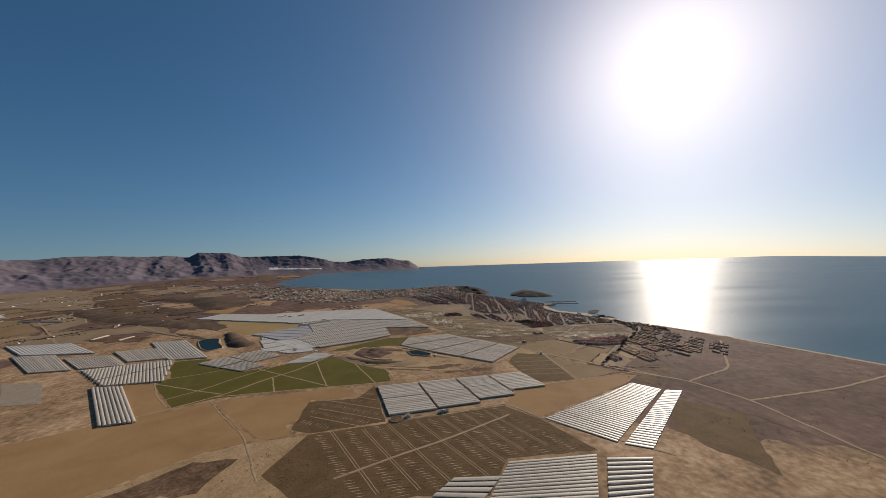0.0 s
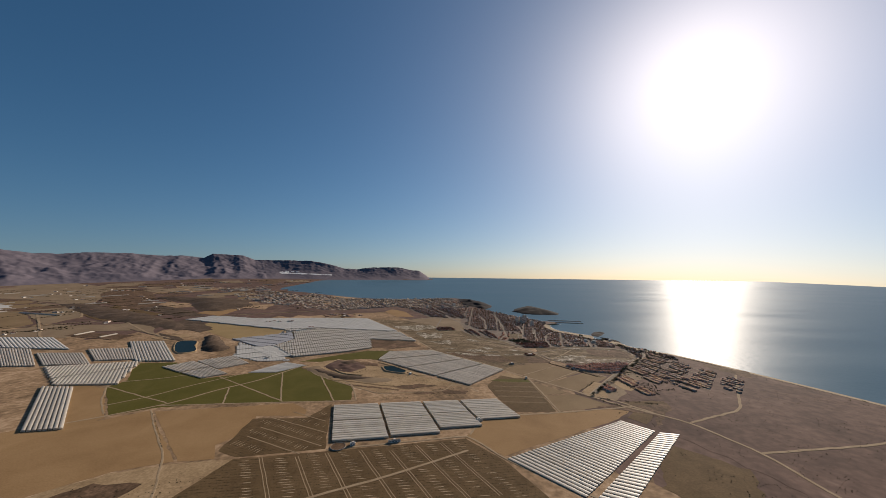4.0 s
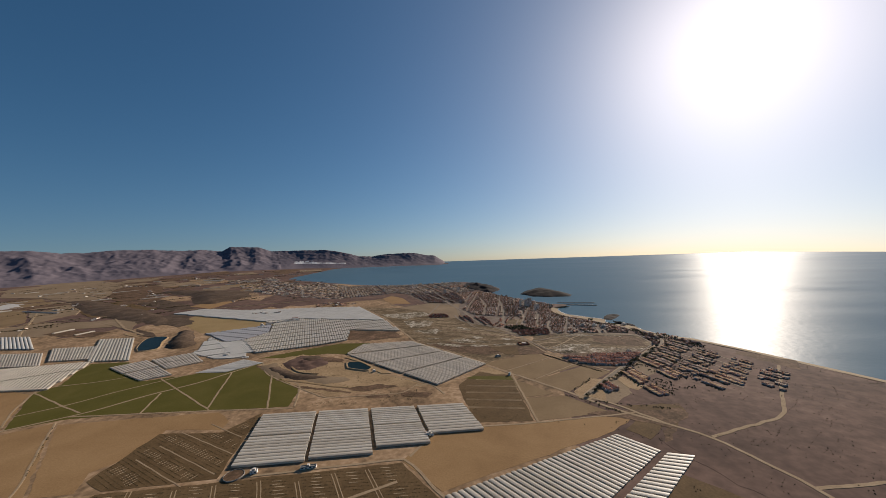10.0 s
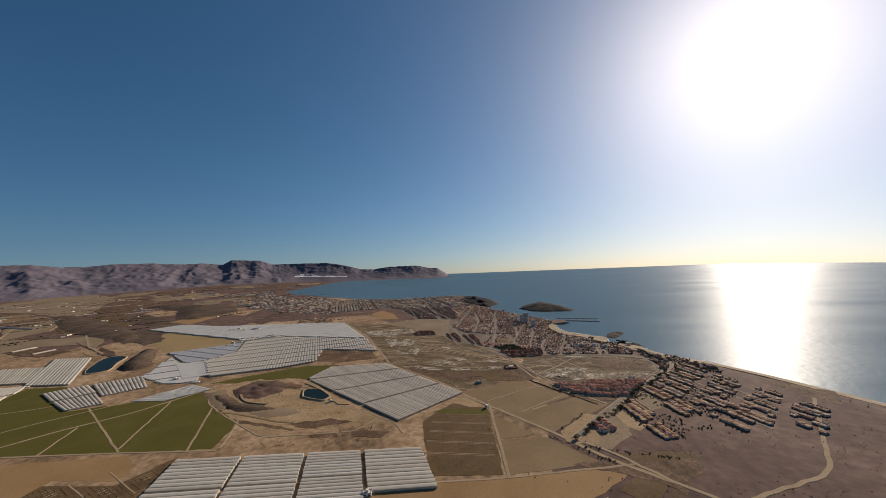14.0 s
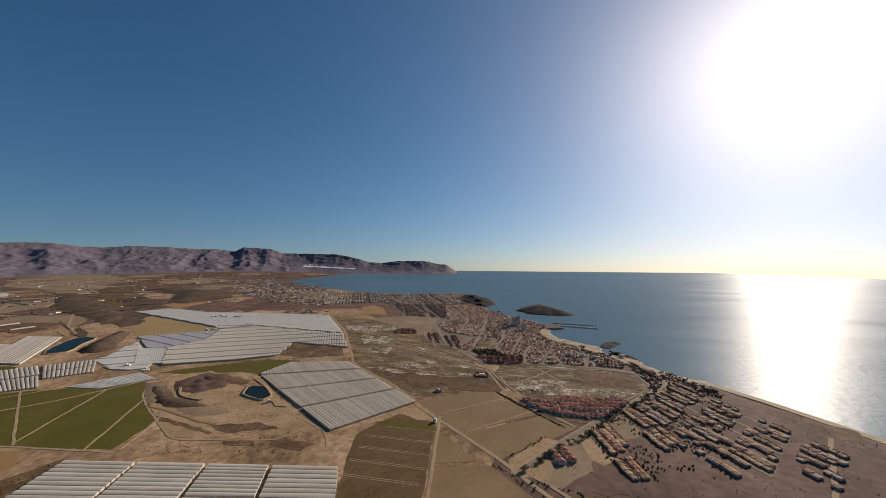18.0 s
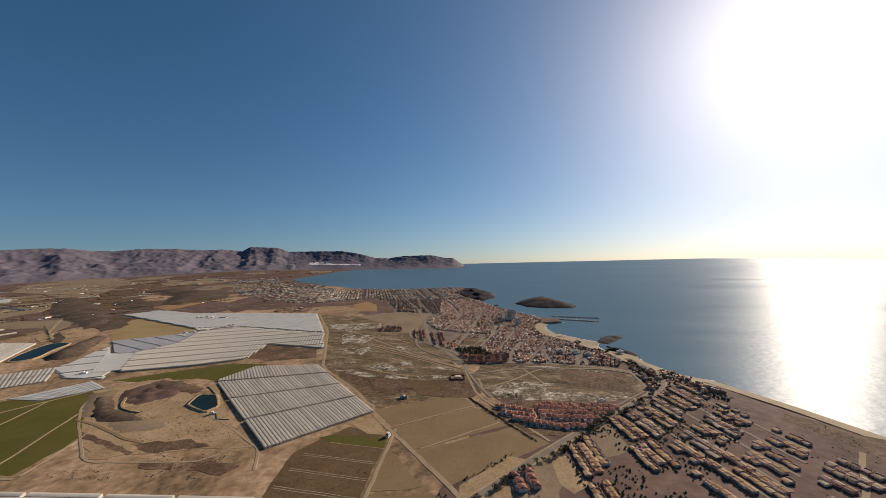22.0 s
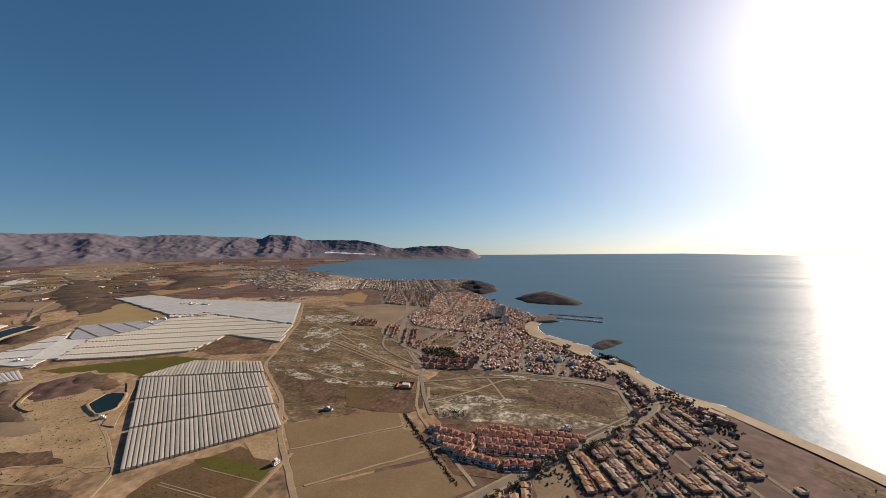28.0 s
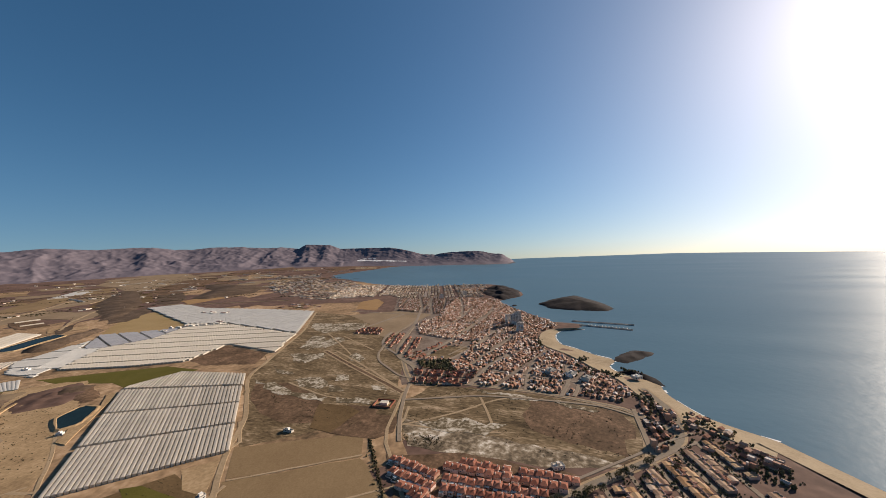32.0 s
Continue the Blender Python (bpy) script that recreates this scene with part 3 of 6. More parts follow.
PLOT = [(66, 455), (66, 489), (58, 515), (52, 554), (81, 602), (126, 588), (135, 460)]
field(PLOT, M_ORCH, "dull brown field with planted rows", seed=12)
field([(-268, 430), (-200, 434), (-181, 476), (-152, 361), (-239, 344), (-265, 355)], M_ORCH, "dark orchard ground with diagonal rows", seed=13)
field([(-240, 340), (-152, 356), (4, 386), (42, 343), (77, 276), (-19, 272), (-46, 222), (-110, 228), (-200, 215), (-262, 270)], M_ORCH, "dark orchard ground divided by tracks", seed=14)
field([(224, 443), (248, 467), (270, 455), (240, 425)], M_ORCH, "dark ploughed plot", seed=15)
field([(-735, 990), (-743, 1075), (-477, 990), (-415, 932), (-501, 872), (-560, 856)], M_YELLOW, "straw-coloured bare field", seed=16)
field([(-203, 569), (-290, 640), (-265, 673), (-234, 692), (-157, 650), (-128, 640), (-58, 594), (-19, 573), (10, 552), (-42, 546), (-121, 520)], M_SAND_F, "sandy disturbed ground round a pit", 0.06, seed=17, amount=4)

# ---- tracks and roads ----
TRACKS = (
    ([(-500, 408), (-461, 433), (-432, 456), (-405, 478), (-374, 525), (-333, 568), (-309, 612), (-282, 662)], 4.5),
    ([(-495, 463), (-458, 495), (-433, 535), (-404, 569), (-377, 600)], 3.0),
    ([(-555, 534), (-469, 497), (-416, 476)], 3.0),
    ([(-554, 554), (-504, 570), (-467, 592)], 2.5),
    ([(-470, 440), (-511, 478), (-562, 542), (-585, 609), (-604, 650)], 3.0),
    ([(-335, 474), (-361, 532)], 3.0),
    ([(-408, 583), (-332, 534), (-254, 484)], 3.0),
    ([(-259, 489), (-310, 606)], 3.0),
    ([(-181, 487), (-243, 606)], 3.0),
    ([(-418, 466), (-333, 474), (-250, 482), (-150, 489)], 3.5),
    ([(-238, 608), (-172, 555), (-150, 493)], 3.0),
    ([(-418, 452), (-369, 399), (-318, 348), (-262, 260)], 2.6),
    ([(-265, 1151), (-146, 976), (-62, 812), (-38, 761), (58, 678), (94, 630), (194, 530), (229, 488), (270, 455)], 6.0),
    ([(58, 672), (98, 640), (10, 558), (-10, 552)], 4.0),
    ([(128, 604), (140, 455)], 4.0),
    ([(10, 395), (28, 436), (70, 447), (140, 456), (250, 478)], 3.5),
    ([(-150, 360), (8, 392), (44, 344), (150, 258)], 4.0),
    ([(173, 781), (186, 738), (200, 690), (272, 602)], 4.0),
    ([(168, 781), (60, 850), (7, 880)], 4.5),
    ([(175, 800), (173, 781)], 5.0),
    ([(240, 640), (160, 575)], 2.5),
    ([(198, 662), (124, 608)], 2.5),
    ([(-285, 650), (-250, 600), (-200, 565), (-120, 515), (-20, 530), (-5, 560)], 3.0),
)
for i, (pts, w) in enumerate(TRACKS):
    ribbon("track", P(*pts), w * 0.95, GROUND + 0.26 + 0.004 * i, M_TRACK, "pale dirt farm track between fields", "track", i)
ROADS = (
    ([(210, 520), (258, 575), (292, 612), (342, 662), (398, 717), (426, 749), (432, 800), (415, 850)], 7.5),
    ([(170, 800), (239, 813), (320, 811), (392, 797), (430, 760)], 4.0),
    ([(109, 896), (150, 830), (172, 800)], 4.0),
)
for i, (pts, w) in enumerate(ROADS):
    ribbon("verge", P(*pts), w + 5, GROUND + 0.34 + 0.004 * i, M_TRACK, "pale dusty road verge", "verge", 40 + i, 0.3)
    ribbon("road", P(*pts), w, GROUND + 0.4 + 0.004 * i, M_ROAD, "grey asphalt road through the plain", "road", 40 + i, 0.3)


# ---- greenhouses ----
def along(pts, u):
    ls = [math.dist(a, b) for a, b in zip(pts, pts[1:])]
    d = u * sum(ls)
    for (a, b), l in zip(zip(pts, pts[1:]), ls):
        if d <= l + 1e-6:
            k = d / l if l else 0
            return (a[0] + (b[0] - a[0]) * k, a[1] + (b[1] - a[1]) * k)
        d -= l
    return pts[-1]


def span_mesh(a0, a1, b0, b1, z0, eave, ridge, base):
    """One arched tunnel roof between the end lines a0-a1 and b0-b1, closed at its ends and open below."""
    prof = ((0.0, base), (0.0, eave), (0.2, eave + (ridge - eave) * 0.62), (0.5, ridge), (0.8, eave + (ridge - eave) * 0.62), (1.0, eave), (1.0, base))
    v, f = [], []
    for p, q in ((a0, a1), (b0, b1)):
        v += [(p[0] + (q[0] - p[0]) * u, p[1] + (q[1] - p[1]) * u, z0 + z) for u, z in prof]
    n = len(prof)
    f += [(i, i + 1, n + i + 1, n + i) for i in range(n - 1)]
    f += [tuple(range(n))[::-1], tuple(range(n, 2 * n))]
    return v, f


def greenhouse(start, end, n, label, bands=1, gap=3.0, eave=2.9, ridge=3.6, material=None, joined=False, gutter=0.2, group="greenhouses", seed=0):
    """Tunnel spans side by side: each runs from the line start to the line end, cut into bands by narrow lanes."""
    material = material or M_PLASTIC
    start, end = P(*start), P(*end)
    rnd = random.Random(seed)
    cx = sum(p[0] for p in start + end) / len(start + end)
    cy = sum(p[1] for p in start + end) / len(start + end)
    g = thing("greenhouse", label, "greenhouse", group, (cx, cy, GROUND))
    outline = [(x - cx, y - cy) for x, y in start + end[::-1]]
    slab("floor_strip", outline, 0.15, M_GUTTER, -0.3, g, "dark soil floor")
    allv, allf = [], []
    for i in range(n):
        u0, u1 = (i + gutter / 2) / n, (i + 1 - gutter / 2) / n
        s0, s1, e0, e1 = along(start, u0), along(start, u1), along(end, u0), along(end, u1)
        length = math.dist(s0, e0)
        for b in range(bands):
            k0 = b / bands + (gap / 2 / length if b else 0)
            k1 = (b + 1) / bands - (gap / 2 / length if b < bands - 1 else 0)
            k0 += rnd.uniform(0, 0.7) / length
            k1 -= rnd.uniform(0, 0.7) / length
            mixp = lambda p, q, k: (p[0] + (q[0] - p[0]) * k - cx, p[1] + (q[1] - p[1]) * k - cy)
            dz = rnd.uniform(-0.12, 0.12)
            v, f = span_mesh(mixp(s0, e0, k0), mixp(s1, e1, k0), mixp(s0, e0, k1), mixp(s1, e1, k1), 0.0, eave + dz, ridge + dz, 0.1)
            if joined:
                o = len(allv)
                allv += v
                allf += [tuple(q + o for q in fc) for fc in f]
            else:
                mesh("span", v, f, material, g)
    if joined:
        tagged(mesh("roof_covering", allv, allf, material, g), "rows of pale plastic roof spans", kind="stuff")
    return g


FOUR_TL, FOUR_TR, FOUR_BR, FOUR_BL = (-176, 470), (58, 498), (67, 438), (-149, 375)


def quad(a, b, c, d, u0, u1, w0, w1):
    """A piece of the four-sided block a b c d, in fractions along ab and along ad."""
    def at(u, w):
        x = [(1 - w) * ((1 - u) * a[i] + u * b[i]) + w * ((1 - u) * d[i] + u * c[i]) for i in (0, 1)]
        return tuple(x)
    return at(u0, w0), at(u1, w0), at(u1, w1), at(u0, w1)


FOUR_BX = (92, 413)      # corner to which the first three blocks would reach
for u0, u1, w1 in ((0.0, 0.262, 1.0), (0.275, 0.518, 0.97), (0.532, 0.75, 0.86)):
    for k0, k1 in ((0.0, 0.49), (0.51, 1.0)):
        a, b, c, d = quad(FOUR_TL, FOUR_TR, FOUR_BX, FOUR_BL, u0, u1, k0 * w1, k1 * w1)
        greenhouse((a, d), (b, c), 9, "long white plastic greenhouse block with parallel tunnel spans", eave=2.9, ridge=3.35, gutter=0.16, seed=int(u0 * 100))
a, b, c, d = quad(FOUR_TL, FOUR_TR, FOUR_BX, FOUR_BL, 0.764, 1.0, 0.0, 0.68)
greenhouse((a, d), (b, c), 11, "white plastic greenhouse block beside a farm track", eave=2.9, ridge=3.35, gutter=0.16, seed=5)

greenhouse([(23, 554), (94, 634)], [(-147, 684), (-14, 734)], 34, "large grey-white greenhouse of many tunnels crossed by narrow lanes", bands=3, gap=5.0, gutter=0.24, material=M_GREY, eave=2.8, ridge=3.0, seed=6)
greenhouse([(-150, 688), (-17, 738)], [(-153, 694), (-140, 748), (-47, 766)], 34, "end band of a large grey-white tunnel greenhouse", gutter=0.24, material=M_GREY, eave=2.8, ridge=3.0, seed=60)
greenhouse([(45, 345), (212, 434)], [(104, 286), (240, 407)], 34, "wide field of white plastic tunnels in a fan", gutter=0.3, eave=1.0, ridge=1.4, seed=7)
greenhouse([(110, 282), (244, 404)], [(134, 270), (266, 400)], 30, "strip of white plastic tunnels beside a lane", gutter=0.3, eave=1.0, ridge=1.4, seed=8)
greenhouse([(-19, 266), (-46, 220), (-95, 140)], [(73, 269), (45, 211), (5, 130)], 30, "field of white plastic tunnels", gutter=0.3, eave=1.0, ridge=1.4, seed=9)
greenhouse([(-75, 248), (-97, 225), (-150, 160)], [(-30, 246), (-52, 218), (-100, 140)], 14, "narrow field of white plastic tunnels", gutter=0.3, eave=1.0, ridge=1.4, seed=10)
greenhouse([(80, 262), (52, 208), (12, 130)], [(125, 258), (90, 205), (60, 130)], 20, "field of white plastic tunnels beside a hedge", gutter=0.35, eave=1.3, ridge=2.1, seed=11)
# inland group
greenhouse([(-768, 812), (-691, 820)], [(-624, 663), (-548, 668)], 12, "white greenhouse block with broad tunnels", eave=2.6, ridge=3.2, seed=12)
greenhouse([(-870, 709), (-779, 715)], [(-769, 632), (-690, 642)], 16, "low greenhouse block covered in grey net", material=M_GREY, eave=2.4, ridge=2.9, seed=14)
greenhouse([(-797, 743), (-711, 758)], [(-704, 664), (-632, 676)], 15, "white plastic greenhouse block with broad tunnels", eave=2.5, ridge=3.0, material=M_GREY, seed=15)
greenhouse([(-1010, 740), (-917, 740)], [(-850, 622), (-777, 628)], 15, "grey-white plastic greenhouse block beside bare fields", eave=2.5, ridge=3.0, material=M_GREY, seed=16)
greenhouse([(-652, 528), (-601, 527)], [(-520, 390), (-478, 398)], 8, "long narrow white plastic greenhouse beside a tan field", eave=2.6, ridge=3.2, material=M_GREY, seed=17)
greenhouse([(-1132, 838), (-979, 841)], [(-1000, 748), (-835, 742)], 16, "low greenhouse covered in grey net", material=M_NET, joined=True, seed=18)
greenhouse([(-545, 630), (-512, 667)], [(-492, 602), (-460, 636)], 10, "small white plastic greenhouse beside green crops", eave=2.0, ridge=2.5, material=M_GREY, seed=19)
greenhouse([(-487, 600), (-456, 632)], [(-434, 574), (-403, 598)], 10, "small white plastic greenhouse beside green crops", eave=2.0, ridge=2.5, material=M_GREY, seed=20)
greenhouse([(-505, 668), (-458, 708)], [(-436, 622), (-398, 658)], 12, "small white greenhouse with uneven tunnels", bands=2, eave=2.0, ridge=2.5, material=M_GREY, seed=21)
greenhouse([(-372, 605), (-331, 668)], [(-322, 608), (-284, 650)], 18, "low strips of ground covered in white plastic", ridge=1.1, eave=0.8, gutter=0.1, material=M_NET, seed=22)


def roofed(poly, direction, width, cut, label, material=None, eave=3.2, ridge=3.55, gutter=0.2, lane=5.5):
    """Spans side by side over any outline: each is cut off where it meets the outline, and by cross lanes."""
    material = material or M_PLASTIC
    poly = P(*poly)
    l = math.hypot(*direction)
    dx, dy = direction[0] / l, direction[1] / l
    cx, cy = sum(p[0] for p in poly) / len(poly), sum(p[1] for p in poly) / len(poly)
    loc = [((x - cx) * dx + (y - cy) * dy, -(x - cx) * dy + (y - cy) * dx) for x, y in poly]
    g = thing("greenhouse", label, "greenhouse", "greenhouses", (cx, cy, GROUND), math.degrees(math.atan2(dy, dx)))
    slab("floor_strip", loc, 0.15, M_GUTTER, -0.3, g, "dark soil floor")
    v, f = [], []
    w = min(q[1] for q in loc) + width / 2
    while w < max(q[1] for q in loc):
        hits = sorted(a[0] + (b[0] - a[0]) * (w - a[1]) / (b[1] - a[1]) for a, b in zip(loc, loc[1:] + loc[:1]) if (a[1] > w) != (b[1] > w))
        for u0, u1 in zip(hits[::2], hits[1::2]):
            k = math.floor(u0 / cut)
            while k * cut < u1:
                s, e = max(u0 + 1, k * cut + lane / 2), min(u1 - 1, (k + 1) * cut - lane / 2)
                if e - s > 4:
                    h = width * (1 - gutter) / 2
                    pv, pf = span_mesh((s, w - h), (s, w + h), (e, w - h), (e, w + h), 0.0, eave, ridge, 0.1)
                    o = len(v)
                    v += pv
                    f += [tuple(i + o for i in q) for q in pf]
                k += 1
        w += width
    tagged(mesh("roof_covering", v, f, material, g), "rows of pale plastic roof spans", kind="stuff")
    return g


roofed([(-755, 622), (-612, 662), (-548, 542), (-640, 534)], (0.6, -0.8), 7.0, 400, "grey-white greenhouse block with broad tunnels", M_GREY, 2.5, 3.1, 0.2)
roofed([(-332, 702), (-410, 786), (-392, 850), (-431, 938), (-468, 962), (-385, 988), (-141, 950), (-86, 849), (-205, 864), (-184, 779), (-240, 742)], (-0.42, 0.9), 7.0, 48, "large pale greenhouse of many long spans")
roofed([(-842, 1098), (-800, 1168), (-635, 1132), (-420, 1150), (-273, 1150), (-146, 958), (-378, 994), (-472, 968)], (0.95, -0.25), 8.0, 90, "vast flat pale greenhouse roof of net", M_NET, 3.4, 3.8, 0.04, 2.0)
roofed([(-545, 848), (-432, 930), (-396, 856), (-414, 794), (-440, 775)], (0.3, 0.95), 9.0, 40, "greenhouse with dark grey shade-net bands", M_SHADE, 3.2, 3.6, 0.3)
roofed([(-474, 748), (-514, 822), (-446, 772), (-420, 780), (-350, 700), (-327, 676), (-387, 672), (-455, 702)], (-0.5, 0.85), 8.0, 60, "flat pale grey net-covered ground beside a reservoir", M_NET, 1.6, 1.8, 0.06)
greenhouse([(-460, 776), (-410, 788)], [(-372, 694), (-335, 712)], 14, "small pale greenhouse covered in grey net", material=M_NET, joined=True, eave=2.0, ridge=2.2, gutter=0.12, seed=28)

# ---- patchwork inland, beaches, salt flats, scrub ----
def patch(pts, material, label, category="ground", top=0.05, seed=0, amount=3.0, name="ground_patch"):
    return tagged(slab(name, wobble(P(*pts), 14, amount, True, seed), GROUND + top + 0.0045 * seed, material), label, category, kind="structure")


patch([(20, 870), (95, 820), (160, 785), (160, 752), (102, 727), (30, 764), (-40, 815), (-20, 850)], M_MARSH, "olive-brown salt marsh with dry scrub", "marsh", seed=1)
patch([(-150, 1130), (-60, 1080), (-20, 960), (15, 880), (-40, 822), (-90, 880), (-180, 1050)], M_MARSH, "olive-brown salt marsh with dry scrub", "marsh", 0.04, seed=2)
patch([(20, 872), (60, 848), (178, 776), (186, 758), (160, 752), (40, 800), (-30, 860), (-60, 960), (-20, 1060), (30, 1100), (60, 960), (76, 886)], M_MARSH, "flat dry marsh crossed by a drain", "marsh", 0.03, 32)
patch([(-150, 1130), (-60, 1195), (42, 1180), (40, 1090), (48, 968), (20, 980), (-50, 1060)], M_FALLOW, "bare grey-tan plots beside the town", "ground", 0.07, 33)
patch([(-150, 1130), (-260, 1148), (-142, 968), (-60, 806), (-36, 756), (60, 672), (96, 640), (150, 690), (182, 692), (200, 722), (186, 760), (160, 790), (115, 892), (40, 955), (-50, 1060)], M_MARSH, "dry olive-brown marsh beside the greenhouse road", "marsh", -0.03, 10)
CRUSTS = ([(-67, 882), (-95, 946), (-81, 956), (-60, 933), (-54, 902), (-45, 876)], [(-54, 902), (-58, 946), (-34, 951), (-20, 921), (-23, 892), (-45, 880)], [(-56, 853), (-6, 868), (9, 852), (-3, 822), (-26, 822)],
          [(-27, 792), (13, 786), (-2, 779)], [(31, 776), (54, 785), (75, 773), (82, 753), (50, 755), (32, 766)], [(84, 766), (99, 766), (110, 757), (96, 751)], [(60, 797), (85, 799), (96, 788), (82, 781)],
          [(-172, 1038), (-55, 1059), (-40, 1018), (-95, 968), (-157, 1013)], [(131, 780), (157, 774), (159, 763), (139, 770)], [(-17, 755), (20, 754), (55, 738), (102, 738), (104, 731), (46, 730), (-7, 747)],
          [(40, 880), (62, 868), (70, 846), (50, 850)], [(112, 742), (150, 748), (158, 738), (120, 732)], [(214, 723), (249, 733), (295, 737), (281, 716), (235, 712)], [(240, 800), (300, 799), (370, 786), (300, 790)])
for i, pts in enumerate(CRUSTS):
    patch(pts, M_CRUST, "pale salt crust on the marsh", "salt flat", 0.03, 50 + i, 8)
patch([(105, 724), (137, 729), (155, 722), (153, 681), (129, 682)], M_ORCH, "olive-tan fallow plot", "field", 0.1, 34, 1.5, "field")
patch([(159, 718), (195, 723), (205, 698), (195, 684), (153, 680)], M_SCRUB, "dark olive scrub plot beside a track", "scrub", 0.1, 35, 1.5)
for i, (off, m, w) in enumerate(((-4.5, M_TRACK, 3.0), (0, M_SCRUB, 6.0), (4.5, M_TRACK, 3.0))):
    ribbon("drain_bank" if off else "drain", [(x + off * 0.5, y + off * 0.85) for x, y in P((-11, 876), (64, 833), (123, 801), (175, 772))], w, GROUND + 0.42 + 0.01 * i, m, "pale bank along a straight drain" if off else "dark overgrown drain across the marsh", "drain", 180 + i, 0.4)
patch([(200, 722), (255, 716), (350, 712), (380, 705), (330, 688), (270, 684), (225, 684)], M_SALT, "pale bare strip behind the houses", "salt flat", 0.06, seed=3)
patch([(-7, 746), (30, 760), (101, 733), (127, 692), (100, 682), (62, 690), (20, 716)], M_SCRUB, "dark damp scrub beside a track", "scrub", 0.04, seed=4)
patch([(305, 792), (387, 790), (395, 760), (385, 715), (345, 722), (310, 745)], M_SCRUB, "burnt dark scrub behind the beach", "scrub", 0.04, seed=5, amount=7)
patch([(200, 800), (300, 803), (300, 745), (260, 712), (205, 715), (188, 760)], M_MARSH, "dull olive scrub with footpaths", "scrub", 0.03, seed=6)
patch([(184, 756), (200, 715), (222, 688), (335, 690), (398, 716), (400, 796), (300, 806), (240, 806)], M_MARSH, "dry olive flat behind the houses", "ground", 0.0, 5)
patch([(30, 758), (150, 690), (180, 692), (170, 735), (110, 725)], M_SCRUB, "dull scrub beside fields", "scrub", 0.03, seed=7)
patch([(-205, 860), (-95, 846), (-72, 800), (-140, 775), (-185, 785)], M_SCRUB, "dark scrub beside a greenhouse", "scrub", 0.05, seed=8)
patch([(-262, 640), (-205, 600), (-150, 560), (-200, 572), (-240, 600), (-290, 640), (-268, 668)], M_SCRUB, "dark slope of a dug pit", "scrub", 0.12, seed=9, amount=5)
patch([(-110, 545), (-60, 560), (-30, 552), (-70, 535)], M_SCRUB, "dark scrub patch on sandy ground", "scrub", 0.12, seed=10, amount=4)
patch([(-300, 330), (-240, 340), (-262, 275), (-200, 215), (-300, 200), (-420, 245), (-345, 315)], M_SAND_F, "eroded sandy ground with scrub", "ground", 0.05, seed=11, amount=5)
patch([(-345, 300), (-300, 300), (-310, 250), (-400, 245)], M_SCRUB, "dark scrub on eroded ground", "scrub", 0.09, seed=12, amount=4)
patch([(120, 905), (165, 950), (150, 975), (108, 930)], M_SAND_F, "bare building plot in the town", "ground", 0.05, seed=14)
patch([(-183, 1204), (-238, 1305), (-221, 1370), (-164, 1312), (-119, 1196)], M_TAN, "bare tan slope behind the town", "ground", 0.3, seed=15)
patch([(300, 570), (318, 640), (345, 660), (335, 610), (322, 575)], M_FALLOW, "bare plot beside the avenue", "ground", 0.04, seed=16)
patch([(205, 512), (262, 572), (284, 598), (290, 545), (240, 500)], M_FALLOW, "bare sandy plot beside the avenue", "ground", 0.04, seed=17)

BEACH = [(496, 778), (459, 805), (444, 832), (436, 855), (433, 885), (414, 900), (395, 908), (389, 926), (397, 950), (375, 968), (353, 990), (328, 1013), (317, 1058), (325, 1095), (365, 1118),
         (347, 1106), (306, 1086), (294, 1040), (302, 990), (342, 945), (370, 902), (395, 868), (409, 830), (430, 795), (480, 745)]
v = P(*BEACH)
outer = smooth_line(v[:15], False, 4)
back = smooth_line(v[:14:-1], False, 4)
half, last = len(outer), len(back) - 1
me_pts, faces = [], []
for i, (x, y) in enumerate(outer):
    w = i / (half - 1) * last
    k = min(last - 1, int(w))
    bx, by = (back[k][c] + (back[k + 1][c] - back[k][c]) * (w - k) for c in (0, 1))
    d = math.dist((x, y), (bx, by)) or 1
    top = GROUND + 0.45
    me_pts += [(bx - (x - bx) / d * 6, by - (y - by) / d * 6, top - 3.5), (bx, by, top), (x, y, 0.25), (x + (x - bx) / d * 8, y + (y - by) / d * 8, -1.0)]
    if i:
        q = 4 * i
        faces += [(q - 4 + k, q - 3 + k, q + 1 + k, q + k) for k in range(3)]
tagged(mesh("beach", me_pts, faces, M_BEACH), "curved golden sand beach along the bay", "beach", kind="structure")

# broken line of surf along the sand
rnd = random.Random(52)
sv, sf = [], []
run = False
for i, (x, y) in enumerate(outer):
    a, b = outer[max(0, i - 1)], outer[min(half - 1, i + 1)]
    d = math.dist(a, b) or 1
    nx, ny = (b[1] - a[1]) / d, -(b[0] - a[0]) / d
    w = rnd.uniform(0.5, 1.5)
    sv += [(x + nx * 1.5, y + ny * 1.5, 0.12), (x + nx * (1.5 + w * 2), y + ny * (1.5 + w * 2), 0.1)]
    if i and rnd.random() < 0.75:
        sf.append((2 * i - 2, 2 * i, 2 * i + 1, 2 * i - 1))
tagged(mesh("surf", sv, sf, M_FOAM), "thin broken line of white surf", "surf", kind="stuff")

